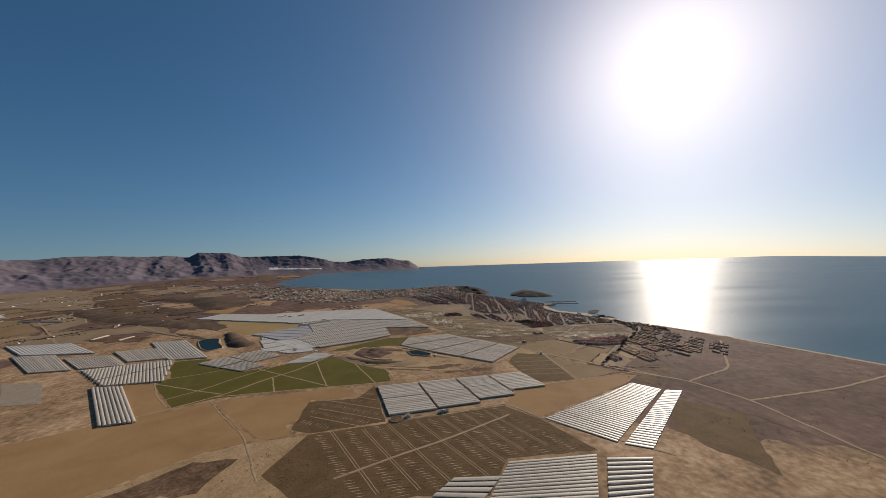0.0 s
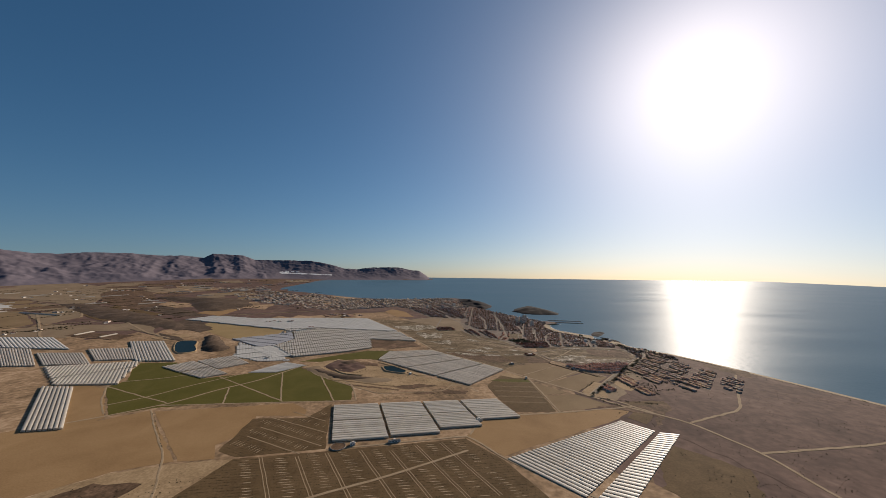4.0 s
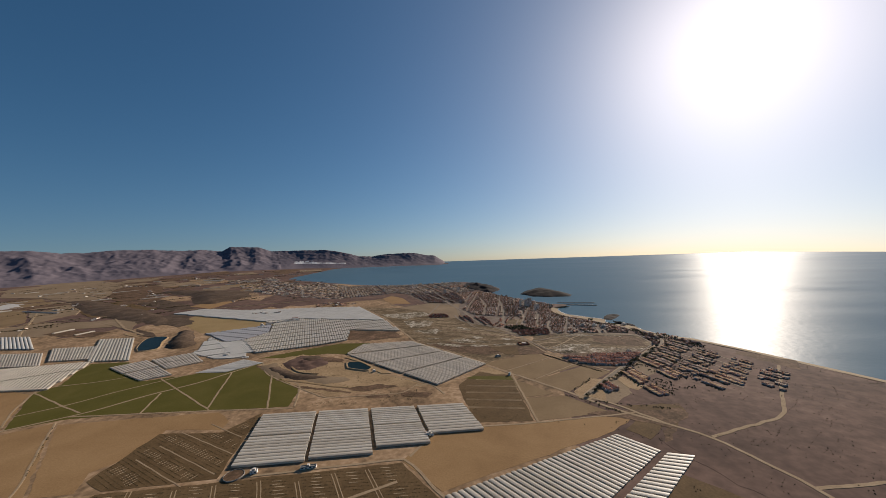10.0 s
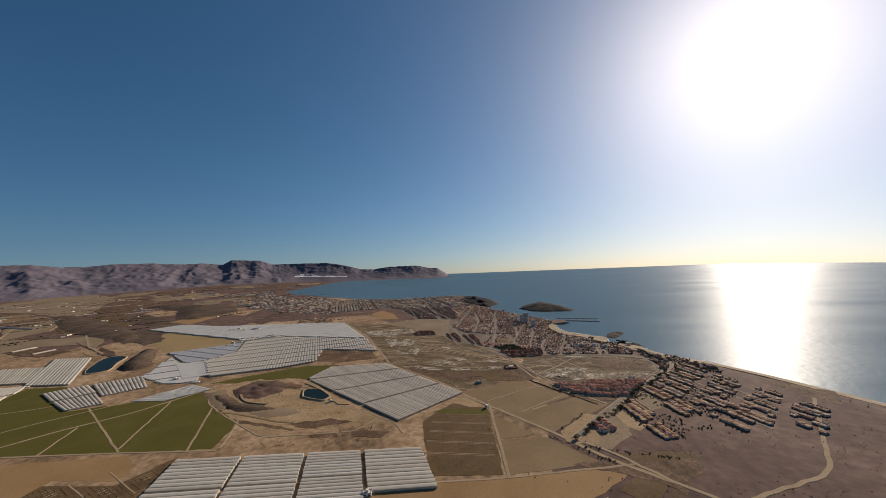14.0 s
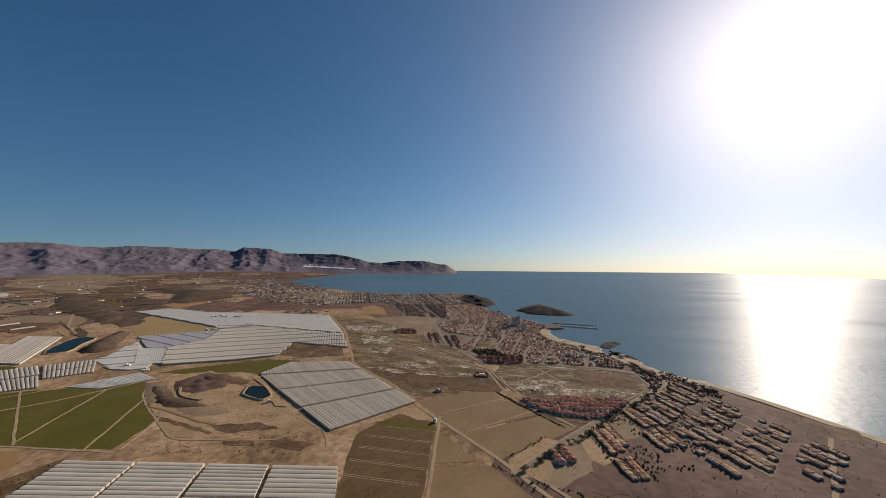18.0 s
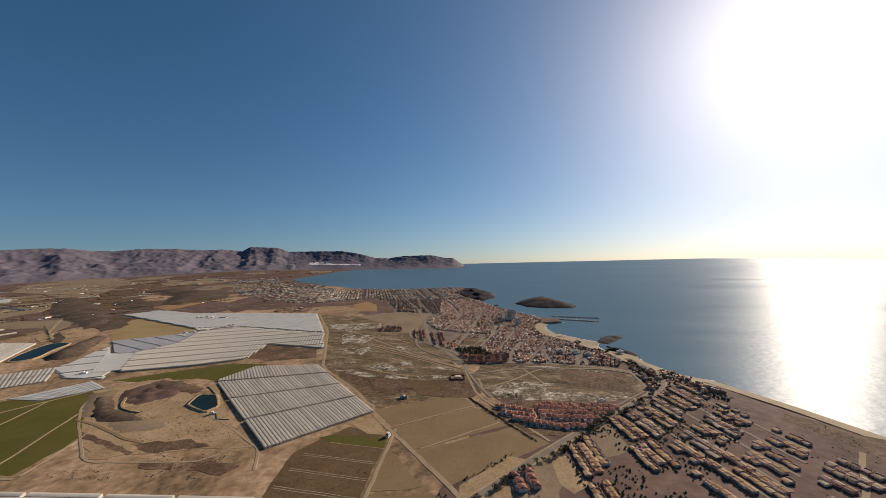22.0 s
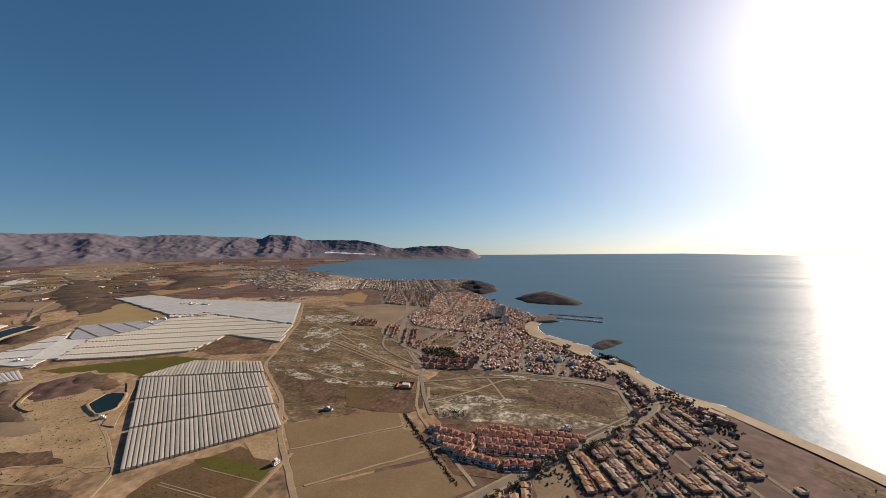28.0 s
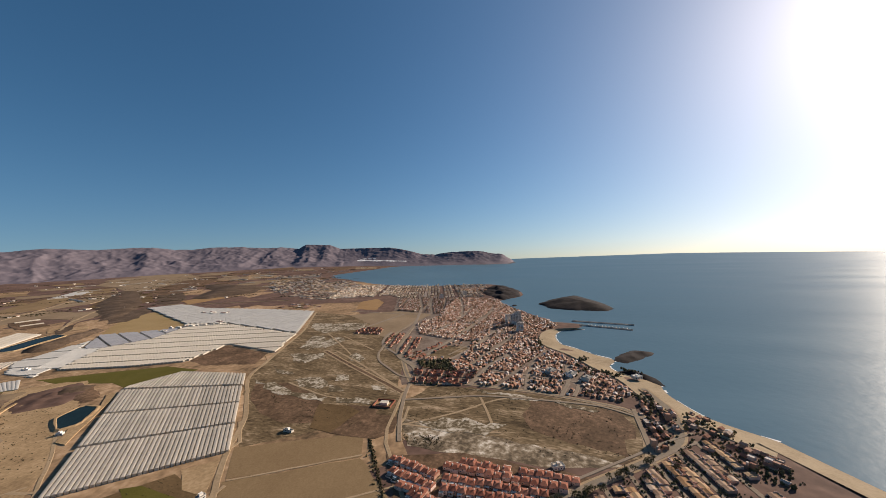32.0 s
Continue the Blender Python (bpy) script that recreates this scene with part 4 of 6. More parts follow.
# second beach, beyond the point
SHORE = [(900, -300), (800, 100), (720, 350), (620, 560), (540, 710), (496, 778)]
v = P(*SHORE)
v = [(x, y, 0.15) for x, y in v] + [(x - 26, y - 14, GROUND * 0.8) for x, y in v] + [(x + 9, y + 5, -1.0) for x, y in v]
n = len(SHORE)
tagged(mesh("beach", v, [(i, i + 1, n + i + 1, n + i) for i in range(n - 1)] + [(2 * n + i, 2 * n + i + 1, i + 1, i) for i in range(n - 1)], M_BEACH), "long straight sand beach beyond the point", "beach", kind="structure")
patch([(290, 605), (350, 672), (420, 745), (448, 760), (478, 698), (440, 590), (370, 500), (296, 500)], M_SCRUB, "dusty garden ground between houses", "ground", 0.02, 18, 4)
for i, (pts, m, lab) in enumerate((([(250, 420), (300, 500), (360, 490), (420, 560), (480, 520), (400, 380), (300, 330)], M_SCRUB, "dry dark scrub near the coast"), ([(270, 455), (240, 495), (290, 500), (340, 480), (310, 440)], M_ORCH, "dull plot beside the road"),
                                   ([(440, 580), (510, 690), (560, 640), (500, 540)], M_SCRUB, "dry dark scrub near the coast"), ([(300, 320), (400, 370), (520, 400), (600, 250), (420, 180)], M_SCRUB, "dry dark scrub near the coast"), ([(180, 300), (230, 380), (290, 330), (220, 220)], M_ORCH, "dull plot beside tunnels"))):
    patch(pts, m, lab, "ground", 0.02, 19 + i, 6)
patch([(286, 600), (352, 668), (430, 750), (458, 752), (490, 690), (550, 570), (600, 430), (580, 250), (420, 180), (330, 250), (250, 420), (300, 470), (310, 500), (262, 500)], M_HEATH, "dull brown scrub and gardens near the coast", "ground", 0.004, 36, 5)
patch([(215, 668), (270, 687), (362, 686), (352, 660), (300, 614), (256, 610)], M_SCRUB, "dark garden ground round the terracotta houses", "ground", 0.05, 44, 2)
patch([(307, 625), (333, 649), (337, 598), (315, 584)], M_FALLOW, "bare dusty plot among the terraces", "ground", 0.06, 37, 2)
patch([(269, 574), (282, 582), (294, 548), (281, 536), (272, 545)], M_SAND_F, "bare sandy plot beside houses", "ground", 0.06, 38, 2)
patch([(200, 533), (237, 575), (255, 571), (241, 545), (231, 509), (201, 513)], M_SAND_F, "sandy waste ground with bushes", "ground", 0.07, 39, 2)
patch([(197, 476), (235, 482), (305, 489), (307, 476), (270, 444), (247, 459)], M_SCRUB, "dark scrub beside a bare field", "scrub", 0.08, 41, 4)
for i, pts in enumerate(([(270, 455), (300, 430), (330, 360), (340, 200), (330, 0)], [(210, 520), (240, 495), (270, 455)], [(300, 430), (400, 470), (520, 620)], [(330, 360), (480, 380), (640, 420)])):
    ribbon("track", P(*pts), 5, GROUND + 0.45 + 0.005 * i, M_TRACK, "pale dirt road through scrub", "track", 170 + i, 1.2)

# small fields of the plain behind the greenhouses
# muted tones for the far fields, in part haze put into their colour
INLAND = (M_FALLOW, M_BROWN, M_HEATH, M_ORCH, M_SCRUB, M_FALLOW, M_FALLOW, M_SCRUB)
INLAND_LABEL = ("grey-brown fallow field on the plain", "brown ploughed field on the plain", "purple-brown heath on the plain", "dull orchard field on the plain", "dark scrub on the plain", "grey-brown fallow field on the plain", "grey-brown fallow field on the plain", "dark scrub on the plain")
rnd = random.Random(77)
BUSY = [P((-1150, 850), (-900, 740), (-640, 480), (-300, 480), (-60, 800), (-260, 1170), (-850, 1210), (-680, 900), (-990, 850)),
        P((-700, 1560), (-200, 1200), (-80, 950), (300, 800), (420, 800), (420, 1150), (200, 1500), (-100, 1900), (-700, 1800))]
count = 0
az = -74.0
while az < 4:
    d = 2450.0
    while d < 4150:
        w, h = rnd.uniform(2.0, 4.6), rnd.uniform(0.028, 0.075) * d
        a0, a1 = az + rnd.uniform(-0.5, 0.5), az + w
        mid = (EYE[0] + (d + h / 2) * math.sin(radians((a0 + a1) / 2)), EYE[1] + (d + h / 2) * math.cos(radians((a0 + a1) / 2)))
        ok = rnd.random() < 0.5 and inside(mid, COAST) and edge_distance(mid, COAST) > 90 and not any(inside(mid, b) or edge_distance(mid, b) < 60 for b in BUSY)
        if ok:
            k = rnd.randrange(len(INLAND))
            sk = rnd.uniform(-1.5, 1.5)
            quadp = []
            for a, r in ((a0, d), (a1, d * rnd.uniform(0.985, 1.015)), (a1 + sk, d + h * 0.95), (a0 + sk, d + h * rnd.uniform(0.8, 0.95))):
                quadp.append((EYE[0] + r * math.sin(radians(a)), EYE[1] + r * math.cos(radians(a))))
            pts = wobble(quadp, 40, 4, True, count)
            if area2(pts) < 0:
                pts = pts[::-1]
            n = len(pts)
            vv = [(x, y, GROUND + rise(x, y) + 0.7 + 0.01 * (count % 40)) for x, y in pts] + [(x, y, GROUND + rise(x, y) - 1.5) for x, y in pts]
            ff = [tuple(range(n))] + [(i, n + i, n + (i + 1) % n, (i + 1) % n) for i in range(n)]
            tagged(mesh("field", vv, ff, INLAND[k]), INLAND_LABEL[k], "field", kind="structure")
            count += 1
        d += h
    az += 4.2

# far hedges and farmhouses
rnd = random.Random(78)
HEDGES, FARMS = [], []
while len(FARMS) < 70 or len(HEDGES) < 3400:
    az, d = radians(rnd.uniform(-70, -14)), rnd.uniform(1900, 4200)
    x, y = EYE[0] + d * math.sin(az), EYE[1] + d * math.cos(az)
    if not inside((x, y), COAST) or edge_distance((x, y), COAST) < 120 or any(inside((x, y), b) for b in BUSY):
        continue
    if rnd.random() < 0.5:
        FARMS += [(x + rnd.gauss(0, 14), y + rnd.gauss(0, 14)) for _ in range(rnd.randrange(1, 4))]
    a, l = -az + rnd.uniform(-0.5, 0.5), rnd.uniform(60, 240)
    HEDGES += [(x + math.cos(a) * l * k / 26 + rnd.gauss(0, 3), y + math.sin(a) * l * k / 26 + rnd.gauss(0, 3)) for k in range(26)]

def inland(pts, material, label, seed, lift=0.6):
    """A field on the gently rising plain."""
    pts = wobble(P(*pts), 45, 5, True, seed)
    if area2(pts) < 0:
        pts = pts[::-1]
    n = len(pts)
    vv = [(x, y, GROUND + rise(x, y) + lift + 0.012 * seed) for x, y in pts] + [(x, y, GROUND + rise(x, y) - 1.5) for x, y in pts]
    ff = [tuple(range(n))] + [(i, n + i, n + (i + 1) % n, (i + 1) % n) for i in range(n)]
    return tagged(mesh("field", vv, ff, material), label, "field", kind="structure")


inland([(-3094, 2282), (-3000, 2600), (-2137, 2203), (-1609, 1609), (-1420, 1353), (-1904, 1561), (-2250, 1645)], M_FALLOW, "large bare straw-tan field on the plain", 1)
inland([(-2022, 1480), (-1792, 1411), (-1573, 1262), (-1563, 1190), (-1660, 1208)], M_NET, "pale ground covered in plastic sheet", 2)
inland([(-1626, 1289), (-1670, 1414), (-1458, 1352), (-1430, 1275), (-1482, 1215)], M_FALLOW, "dull sandy field on the plain", 3)
inland([(-1614, 1180), (-1522, 1230), (-1228, 1012), (-1211, 941), (-1330, 950)], M_BROWN, "dull brown field on the plain", 4)
inland([(-1423, 1164), (-1435, 1315), (-1280, 1210), (-1201, 1124), (-1180, 995)], M_FALLOW, "bare dull tan field on the plain", 5)
inland([(-1248, 1167), (-1321, 1290), (-1325, 1380), (-987, 1197), (-1034, 1090), (-1083, 1068)], M_ORCH, "dull olive-brown field on the plain", 6)
inland([(-1219, 897), (-1150, 1000), (-978, 1008), (-868, 935), (-965, 918), (-954, 845), (-1087, 830)], M_FALLOW, "long dull tan field on the plain", 7)
inland([(-941, 855), (-950, 904), (-815, 880), (-812, 835)], M_SCRUB, "dark plot beside greenhouses", 8)
inland([(-1875, 1859), (-2037, 2125), (-1761, 2054), (-1357, 1613), (-1290, 1387), (-1452, 1453)], M_SCRUB, "dark scrub-filled hollow on the plain", 9)
inland([(-1295, 1387), (-1245, 1450), (-943, 1275), (-836, 1177), (-934, 1174)], M_DARK, "dark band of scrub between fields", 10)
inland([(-926, 1069), (-898, 1109), (-808, 999), (-829, 982)], M_DARK, "dark scrub patch on the plain", 11)
inland([(-851, 1090), (-836, 1132), (-663, 955), (-681, 925)], M_DARK, "dark scrub patch beside a straw field", 12)
inland([(-861, 1060), (-825, 1087), (-687, 992), (-674, 921), (-774, 974)], M_DARK, "dark dry valley between fields", 16)
inland([(-715, 847), (-780, 913), (-693, 869), (-627, 815)], M_DARK, "dark scrub along a dry gully", 17)
inland([(-942, 1067), (-898, 1078), (-932, 1128), (-840, 1004), (-833, 966)], M_DARK, "dark scrub patch among fields", 18)
inland([(-983, 867), (-970, 907), (-840, 879), (-829, 831)], M_SCRUB, "dark ploughed strip beside greenhouses", 19)
inland([(-896, 1223), (-897, 1287), (-799, 1335), (-787, 1178)], M_TAN, "bare tan field edge", 13)
inland([(-1000, 1010), (-930, 1060), (-840, 975), (-780, 900), (-850, 930)], M_FALLOW, "dull slope between tracks", 14)
inland([(-760, 860), (-700, 900), (-660, 880), (-700, 830)], M_SAND_F, "pale bare ground beside a reservoir", 15)
for i, pts in enumerate(([(-1258, 925), (-1150, 1010), (-1034, 1088), (-823, 921), (-700, 850)], [(-2188, 1600), (-1854, 1521), (-1367, 1294), (-1200, 1120)], [(-930, 1160), (-780, 1175), (-640, 1240), (-500, 1300)], [(-1700, 1250), (-1400, 1170), (-1180, 985), (-1000, 830)])):
    ribbon("track", P(*pts), 7, GROUND + 1.2 + 0.01 * i, M_TRACK, "pale dirt road over the plain", "track", 110 + i, 2.0)

# low dark hills on the plain
HILL = ((-552, 745), (-592, 810), (-632, 872), (-618, 896), (-560, 838), (-500, 765), (-505, 740), (-525, 732))
MAQUIS = [(-1587, 1400), (-1500, 1440), (-1054, 1202), (-880, 1095), (-745, 985), (-738, 930), (-822, 975), (-925, 1010), (-1189, 1130)]
mound("hill", P((-1419, 1657), (-1303, 1706), (-927, 1620), (-807, 1430), (-845, 1250), (-954, 1302), (-1081, 1459)), 17, M_DARK, "low dark scrub-covered hill on the plain", "hill", GROUND - 0.5, 34, 0.5, 0.006, 11, 0.7)
mound("hill", P(*MAQUIS), 8, M_DARK, "long dark hill above the fields", "hill", GROUND - 0.5, 22, 0.6, 0.01, 18, 0.6)
mound("hill", P(*HILL), 11, M_DARK, "small dark mound beside a reservoir", "hill", GROUND - 0.5, 12, 0.3, 0.02, 13, 0.6)
mound("spoil_heap", P((-252, 645), (-236, 690), (-180, 672), (-165, 640), (-190, 612), (-225, 618)), 3.4, M_HEATH, "dug spoil heap of dull brown soil", "spoil heap", GROUND - 0.3, 5, 0.9, 0.06, 14, 0.6)
mound("spoil_heap", P((-285, 636), (-262, 655), (-225, 610), (-200, 585), (-215, 575), (-255, 605)), 2.0, M_FALLOW, "low earth bank beside the pit", "spoil heap", GROUND - 0.3, 7, 0.7, 0.04, 15, 0.6)

mound("spoil_heap", P((-215, 690), (-150, 668), (-140, 652), (-175, 650), (-210, 668)), 1.8, M_SCRUB, "dug sandy slope above the pit", "spoil heap", GROUND - 0.3, 7, 0.7, 0.04, 16, 0.6)
mound("spoil_heap", P((-200, 600), (-120, 590), (-90, 570), (-140, 555), (-185, 572)), 1.4, M_FALLOW, "low bank of pale sandy soil", "spoil heap", GROUND - 0.3, 8, 0.7, 0.03, 17, 0.6)

ribbon("earth_ridge", P((-231, 640), (-212, 615), (-194, 603), (-165, 599)), 4, GROUND + 1.6, M_SAND_F, "pale ridge of dug earth", "ridge", 201, 1.2)
mound("spoil_heap", P((-225, 590), (-266, 624), (-248, 634), (-202, 602), (-172, 597), (-138, 587), (-146, 578), (-190, 573)), 3.2, M_DARK, "dark scarp of the dug pit", "spoil heap", GROUND - 0.3, 5, 0.8, 0.05, 20, 0.6)
mound("spoil_heap", P((-240, 652), (-228, 680), (-203, 688), (-186, 668), (-206, 648)), 4.0, M_DARK, "dark bushy bank above the pit", "spoil heap", GROUND - 0.3, 5, 0.8, 0.05, 21, 0.6)
ribbon("earth_bank", P((-219, 575), (-188, 570), (-149, 559), (-125, 551), (-99, 548)), 4.0, GROUND + 0.5, M_BROWN, "low brown earth bank round the pit", "ridge", 203, 1.2)
ribbon("track", P((-130, 626), (-83, 604), (-39, 585), (0, 563), (17, 555), (34, 527)), 3.2, GROUND + 0.3, M_TRACK, "pale track along a greenhouse and pond", "track", 204, 0.8)
patch([(-150, 672), (-144, 682), (-110, 650), (-52, 598), (-66, 597), (-86, 614), (-118, 652)], M_SAND_F, "pale sandy strip beside the pond", "ground", 0.12, 205, 1.5)
for i, pts in enumerate(([(-25, 535), (19, 530), (12, 517), (-20, 519)], [(-71, 524), (-40, 526), (-34, 517), (-64, 516)], [(-181, 556), (-92, 534), (-92, 529), (-181, 550)], [(-842, 573), (-767, 568), (-676, 476), (-730, 474)])):
    patch(pts, M_SCRUB if i < 3 else M_GUTTER, "dark scrub strip on sandy ground" if i < 3 else "dark striped field beside greenhouses", "scrub" if i < 3 else "field", 0.1, 31 + i, 2.0)


def reservoir(pts, label, seed, bank=2.2, width=5.0, soft=True):
    """A pond inside an earth bank that slopes both ways."""
    pts = smooth_line(P(*pts), True, 3) if soft else P(*pts)
    if area2(pts) < 0:
        pts = pts[::-1]
    pts = wobble(pts, 9, 0.5, True, seed)
    cx, cy = sum(p[0] for p in pts) / len(pts), sum(p[1] for p in pts) / len(pts)
    g = thing("reservoir", label, "reservoir", "", (cx, cy, GROUND))
    def grow(w):
        out = []
        for x, y in pts:
            d = math.hypot(x - cx, y - cy)
            out.append((x - cx + (x - cx) / d * w, y - cy + (y - cy) / d * w))
        return out
    n = len(pts)
    rings = [(grow(-3), 0.5), (grow(0), bank), (grow(width * 0.45), bank), (grow(width * 1.6), -0.3)]
    v = [(x, y, z) for ring, z in rings for x, y in ring]
    f = [(k * n + i, (k + 1) * n + i, (k + 1) * n + (i + 1) % n, k * n + (i + 1) % n) for k in range(3) for i in range(n)]
    mesh("bank", v, [q[::-1] for q in f], M_SAND_F, g, "pale earth bank")
    mesh("water_surface", [(x, y, 1.6) for x, y in grow(-0.8)], [tuple(range(n))], M_POND, g, "dark still water")
    return g


reservoir([(-125, 621), (-127, 623), (-136, 643), (-134, 647), (-118, 649), (-113, 646), (-91, 625), (-89, 620), (-92, 611), (-96, 610)], "small dark irrigation pond with a pale bank", 1, soft=False)
reservoir([(-584, 721), (-638, 783), (-655, 822), (-618, 826), (-594, 785), (-560, 738)], "blue irrigation reservoir with a dark bank", 2)


# ---- orchards ----
BUSH_V = [(0, 0, 1.0), (0.8, 0, 0.55), (0.25, 0.76, 0.6), (-0.65, 0.47, 0.5), (-0.65, -0.47, 0.6), (0.25, -0.76, 0.5), (0.5, 0.3, 0.0), (-0.2, 0.5, 0.0), (-0.55, -0.1, 0.0), (0.2, -0.55, 0.0)]
BUSH_F = [(0, 1, 2), (0, 2, 3), (0, 3, 4), (0, 4, 5), (0, 5, 1), (1, 6, 2), (2, 6, 7), (2, 7, 3), (3, 7, 8), (3, 8, 4), (4, 8, 9), (4, 9, 5), (5, 9, 6), (5, 6, 1)]


def bushes(name, places, size, material, label, category, seed, tall=1.0):
    rnd = random.Random(seed)
    v, f = [], []
    for x, y in places:
        gz = GROUND + rise(x, y)
        s = size * rnd.uniform(0.55, 1.35)
        a = rnd.uniform(0, 6.3)
        ca, sa = math.cos(a) * s, math.sin(a) * s
        h = s * 1.25 * tall * rnd.uniform(0.7, 1.3)
        o = len(v)
        v += [(x + (p * ca - q * sa) * (0.85 + 0.3 * rnd.random()), y + (p * sa + q * ca) * (0.85 + 0.3 * rnd.random()), gz - 0.15 + r * h) for p, q, r in BUSH_V]
        f += [(i + o, j + o, k + o) for i, j, k in BUSH_F]
    return tagged(mesh(name, v, f, material), label, category, kind="stuff")


def orchard(poly, direction, row, pitch, size, label, seed, lanes=None, skip=0.12, ribs=0.0):
    poly = P(*poly)
    rnd = random.Random(seed)
    dx, dy = direction
    l = math.hypot(dx, dy)
    dx, dy = dx / l, dy / l
    cx, cy = sum(p[0] for p in poly) / len(poly), sum(p[1] for p in poly) / len(poly)
    places = []
    n = int(400 / row)
    for i in range(-n, n):
        for j in range(-int(400 / pitch), int(400 / pitch)):
            u, w = j * pitch + rnd.uniform(-0.3, 0.3), i * row + rnd.uniform(-0.2, 0.2)
            x, y = cx + dx * u - dy * w, cy + dy * u + dx * w
            if rnd.random() < skip or not inside((x, y), poly) or edge_distance((x, y), poly) < 2.5:
                continue
            if lanes and any(abs((x - a[0] * K) * nx + (y - a[1] * K) * ny) < hw for a, nx, ny, hw in lanes):
                continue
            places.append((x, y))
    fv, ff = [], []
    if lanes and ribs:
        stations = sorted((p[0] - lanes[0][0][0]) * K * nx + (p[1] - lanes[0][0][1]) * K * ny for p, nx, ny, hw in lanes if (nx, ny) == lanes[0][1:3])
        nx, ny = lanes[0][1:3]
        ox, oy = lanes[0][0][0] * K, lanes[0][0][1] * K
        if abs(dx * nx + dy * ny) < 0.5:
            dx, dy = nx, ny
        stations = [stations[0] - 42] + stations + [stations[-1] + 40, stations[-1] + 80, stations[-1] + 120]
        for a, b in zip(stations, stations[1:]):
            for k in range(-80, 80):
                mid = (a + b) / 2 + rnd.uniform(-2, 2)
                w = k * ribs + rnd.uniform(-0.4, 0.4)
                l = (b - a) * rnd.uniform(0.24, 0.40)
                turn = rnd.uniform(-0.03, 0.03)
                ends = []
                for g in (-0.5, 0.0, 0.5):
                    q = l * g
                    x, y = ox + nx * mid - ny * w + (dx - dy * turn) * q, oy + ny * mid + nx * w + (dy + dx * turn) * q
                    ends.append((x, y))
                if rnd.random() < 0.1 or not all(inside(q, poly) and edge_distance(q, poly) > 3 for q in ends) or any(abs((q[0] - c[0] * K) * mx + (q[1] - c[1] * K) * my) < hw for q in ends for c, mx, my, hw in lanes):
                    continue
                o, h = len(fv), rnd.uniform(0.35, 0.75)
                fv += [(x - dy * h * g * (1.0 if p == 1 else 0.4), y + dx * h * g * (1.0 if p == 1 else 0.4), GROUND + 0.27) for p, (x, y) in enumerate(ends) for g in (-1, 1)]
                ff += [(o, o + 2, o + 3, o + 1), (o + 2, o + 4, o + 5, o + 3)]
    tagged(mesh("furrows", fv, ff, M_FURROW), "pale broken furrows between orchard rows", "furrows", kind="stuff")
    return bushes("orchard_trees", places, size, M_LEAF_O, label, "orchard", seed)


GRID = [(-240, 340), (-152, 356), (4, 386), (42, 343), (77, 276), (-19, 272), (-46, 222), (-110, 228), (-200, 215), (-262, 270)]
lane_n = (0.85, 0.53)
LANE_TOPS = ((-219, 352), (-182, 354), (-153, 361), (-118, 367), (-85, 367), (-58, 378), (-30, 384))
LANES = [(p, *lane_n, 3.0) for p in LANE_TOPS] + [((-58, 326), -0.48, 0.88, 3.5)]
orchard(GRID, (0.99, 0.12), 5.6, 1.9, 0.62, "rows of low dry orchard trees", 21, LANES, 0.2, 6.2)
for i, (x, y) in enumerate(LANE_TOPS):
    e = 140 if x < -70 else 112
    for side in (-1.2, 1.2):
        ribbon("track", P((x + side + 5, y + side * 0.6 - 8), (x + side + 0.53 * e, y + side * 0.6 - 0.85 * e)), 0.9, GROUND + 0.30 + 0.004 * i, M_TRACK, "narrow dirt wheel track between orchard rows", "track", 60 + i, 0.35)
ribbon("track", P((-190, 258), (-124, 292), (-81, 312), (-38, 336), (5, 361)), 4.0, GROUND + 0.35, M_TRACK, "dirt lane across the orchard", "track", 70, 0.5)
orchard([(-268, 430), (-200, 434), (-181, 476), (-152, 361), (-239, 344), (-265, 355)], (0.905, -0.425), 4.6, 1.9, 0.62, "diagonal rows of low orchard trees", 22, [(p, 0.425, 0.905, 2.2) for p in ((-251, 386), (-247, 408), (-245, 433), (-225, 451))], 0.2, 6.2)
orchard(PLOT, (0.999, -0.04), 4.2, 1.8, 0.55, "rows of low dry plants", 23, [((90, 489 + 20.5 * k), 0.04, 0.999, 2.8) for k in range(5)], 0.72)
patch([(61, 579), (72, 586), (126, 585), (128, 571), (78, 573)], M_GREEN, "bright strip of green crop", "field", 0.16, 11, 1.0, "field")
patch([(81, 606), (97, 625), (125, 592), (104, 592)], M_SAND_F, "bare sandy corner beside a greenhouse", "ground", 0.12, 13, 1.0)
for k in range(5):
    y = 489 + 20.5 * k
    for side in (-1.1, 1.1) if k != 4 else (0,):
        ribbon("track", P((62 if y < 560 else 76, y + 2 + side), (130, y - 1 + side)), 0.9, GROUND + 0.30 + k * 0.004, M_TRACK, "narrow dirt wheel track between planted rows", "track", 80 + k, 0.35)

for i, (a, b) in enumerate((((-251, 386), (-176, 351)), ((-247, 408), (-158, 367)), ((-245, 433), (-162, 396)), ((-225, 451), (-172, 425)))):
    ribbon("track", P(a, b), 1.5, GROUND + 0.29 + 0.004 * i, M_TRACK, "narrow dirt lane between diagonal rows", "track", 90 + i, 0.4)
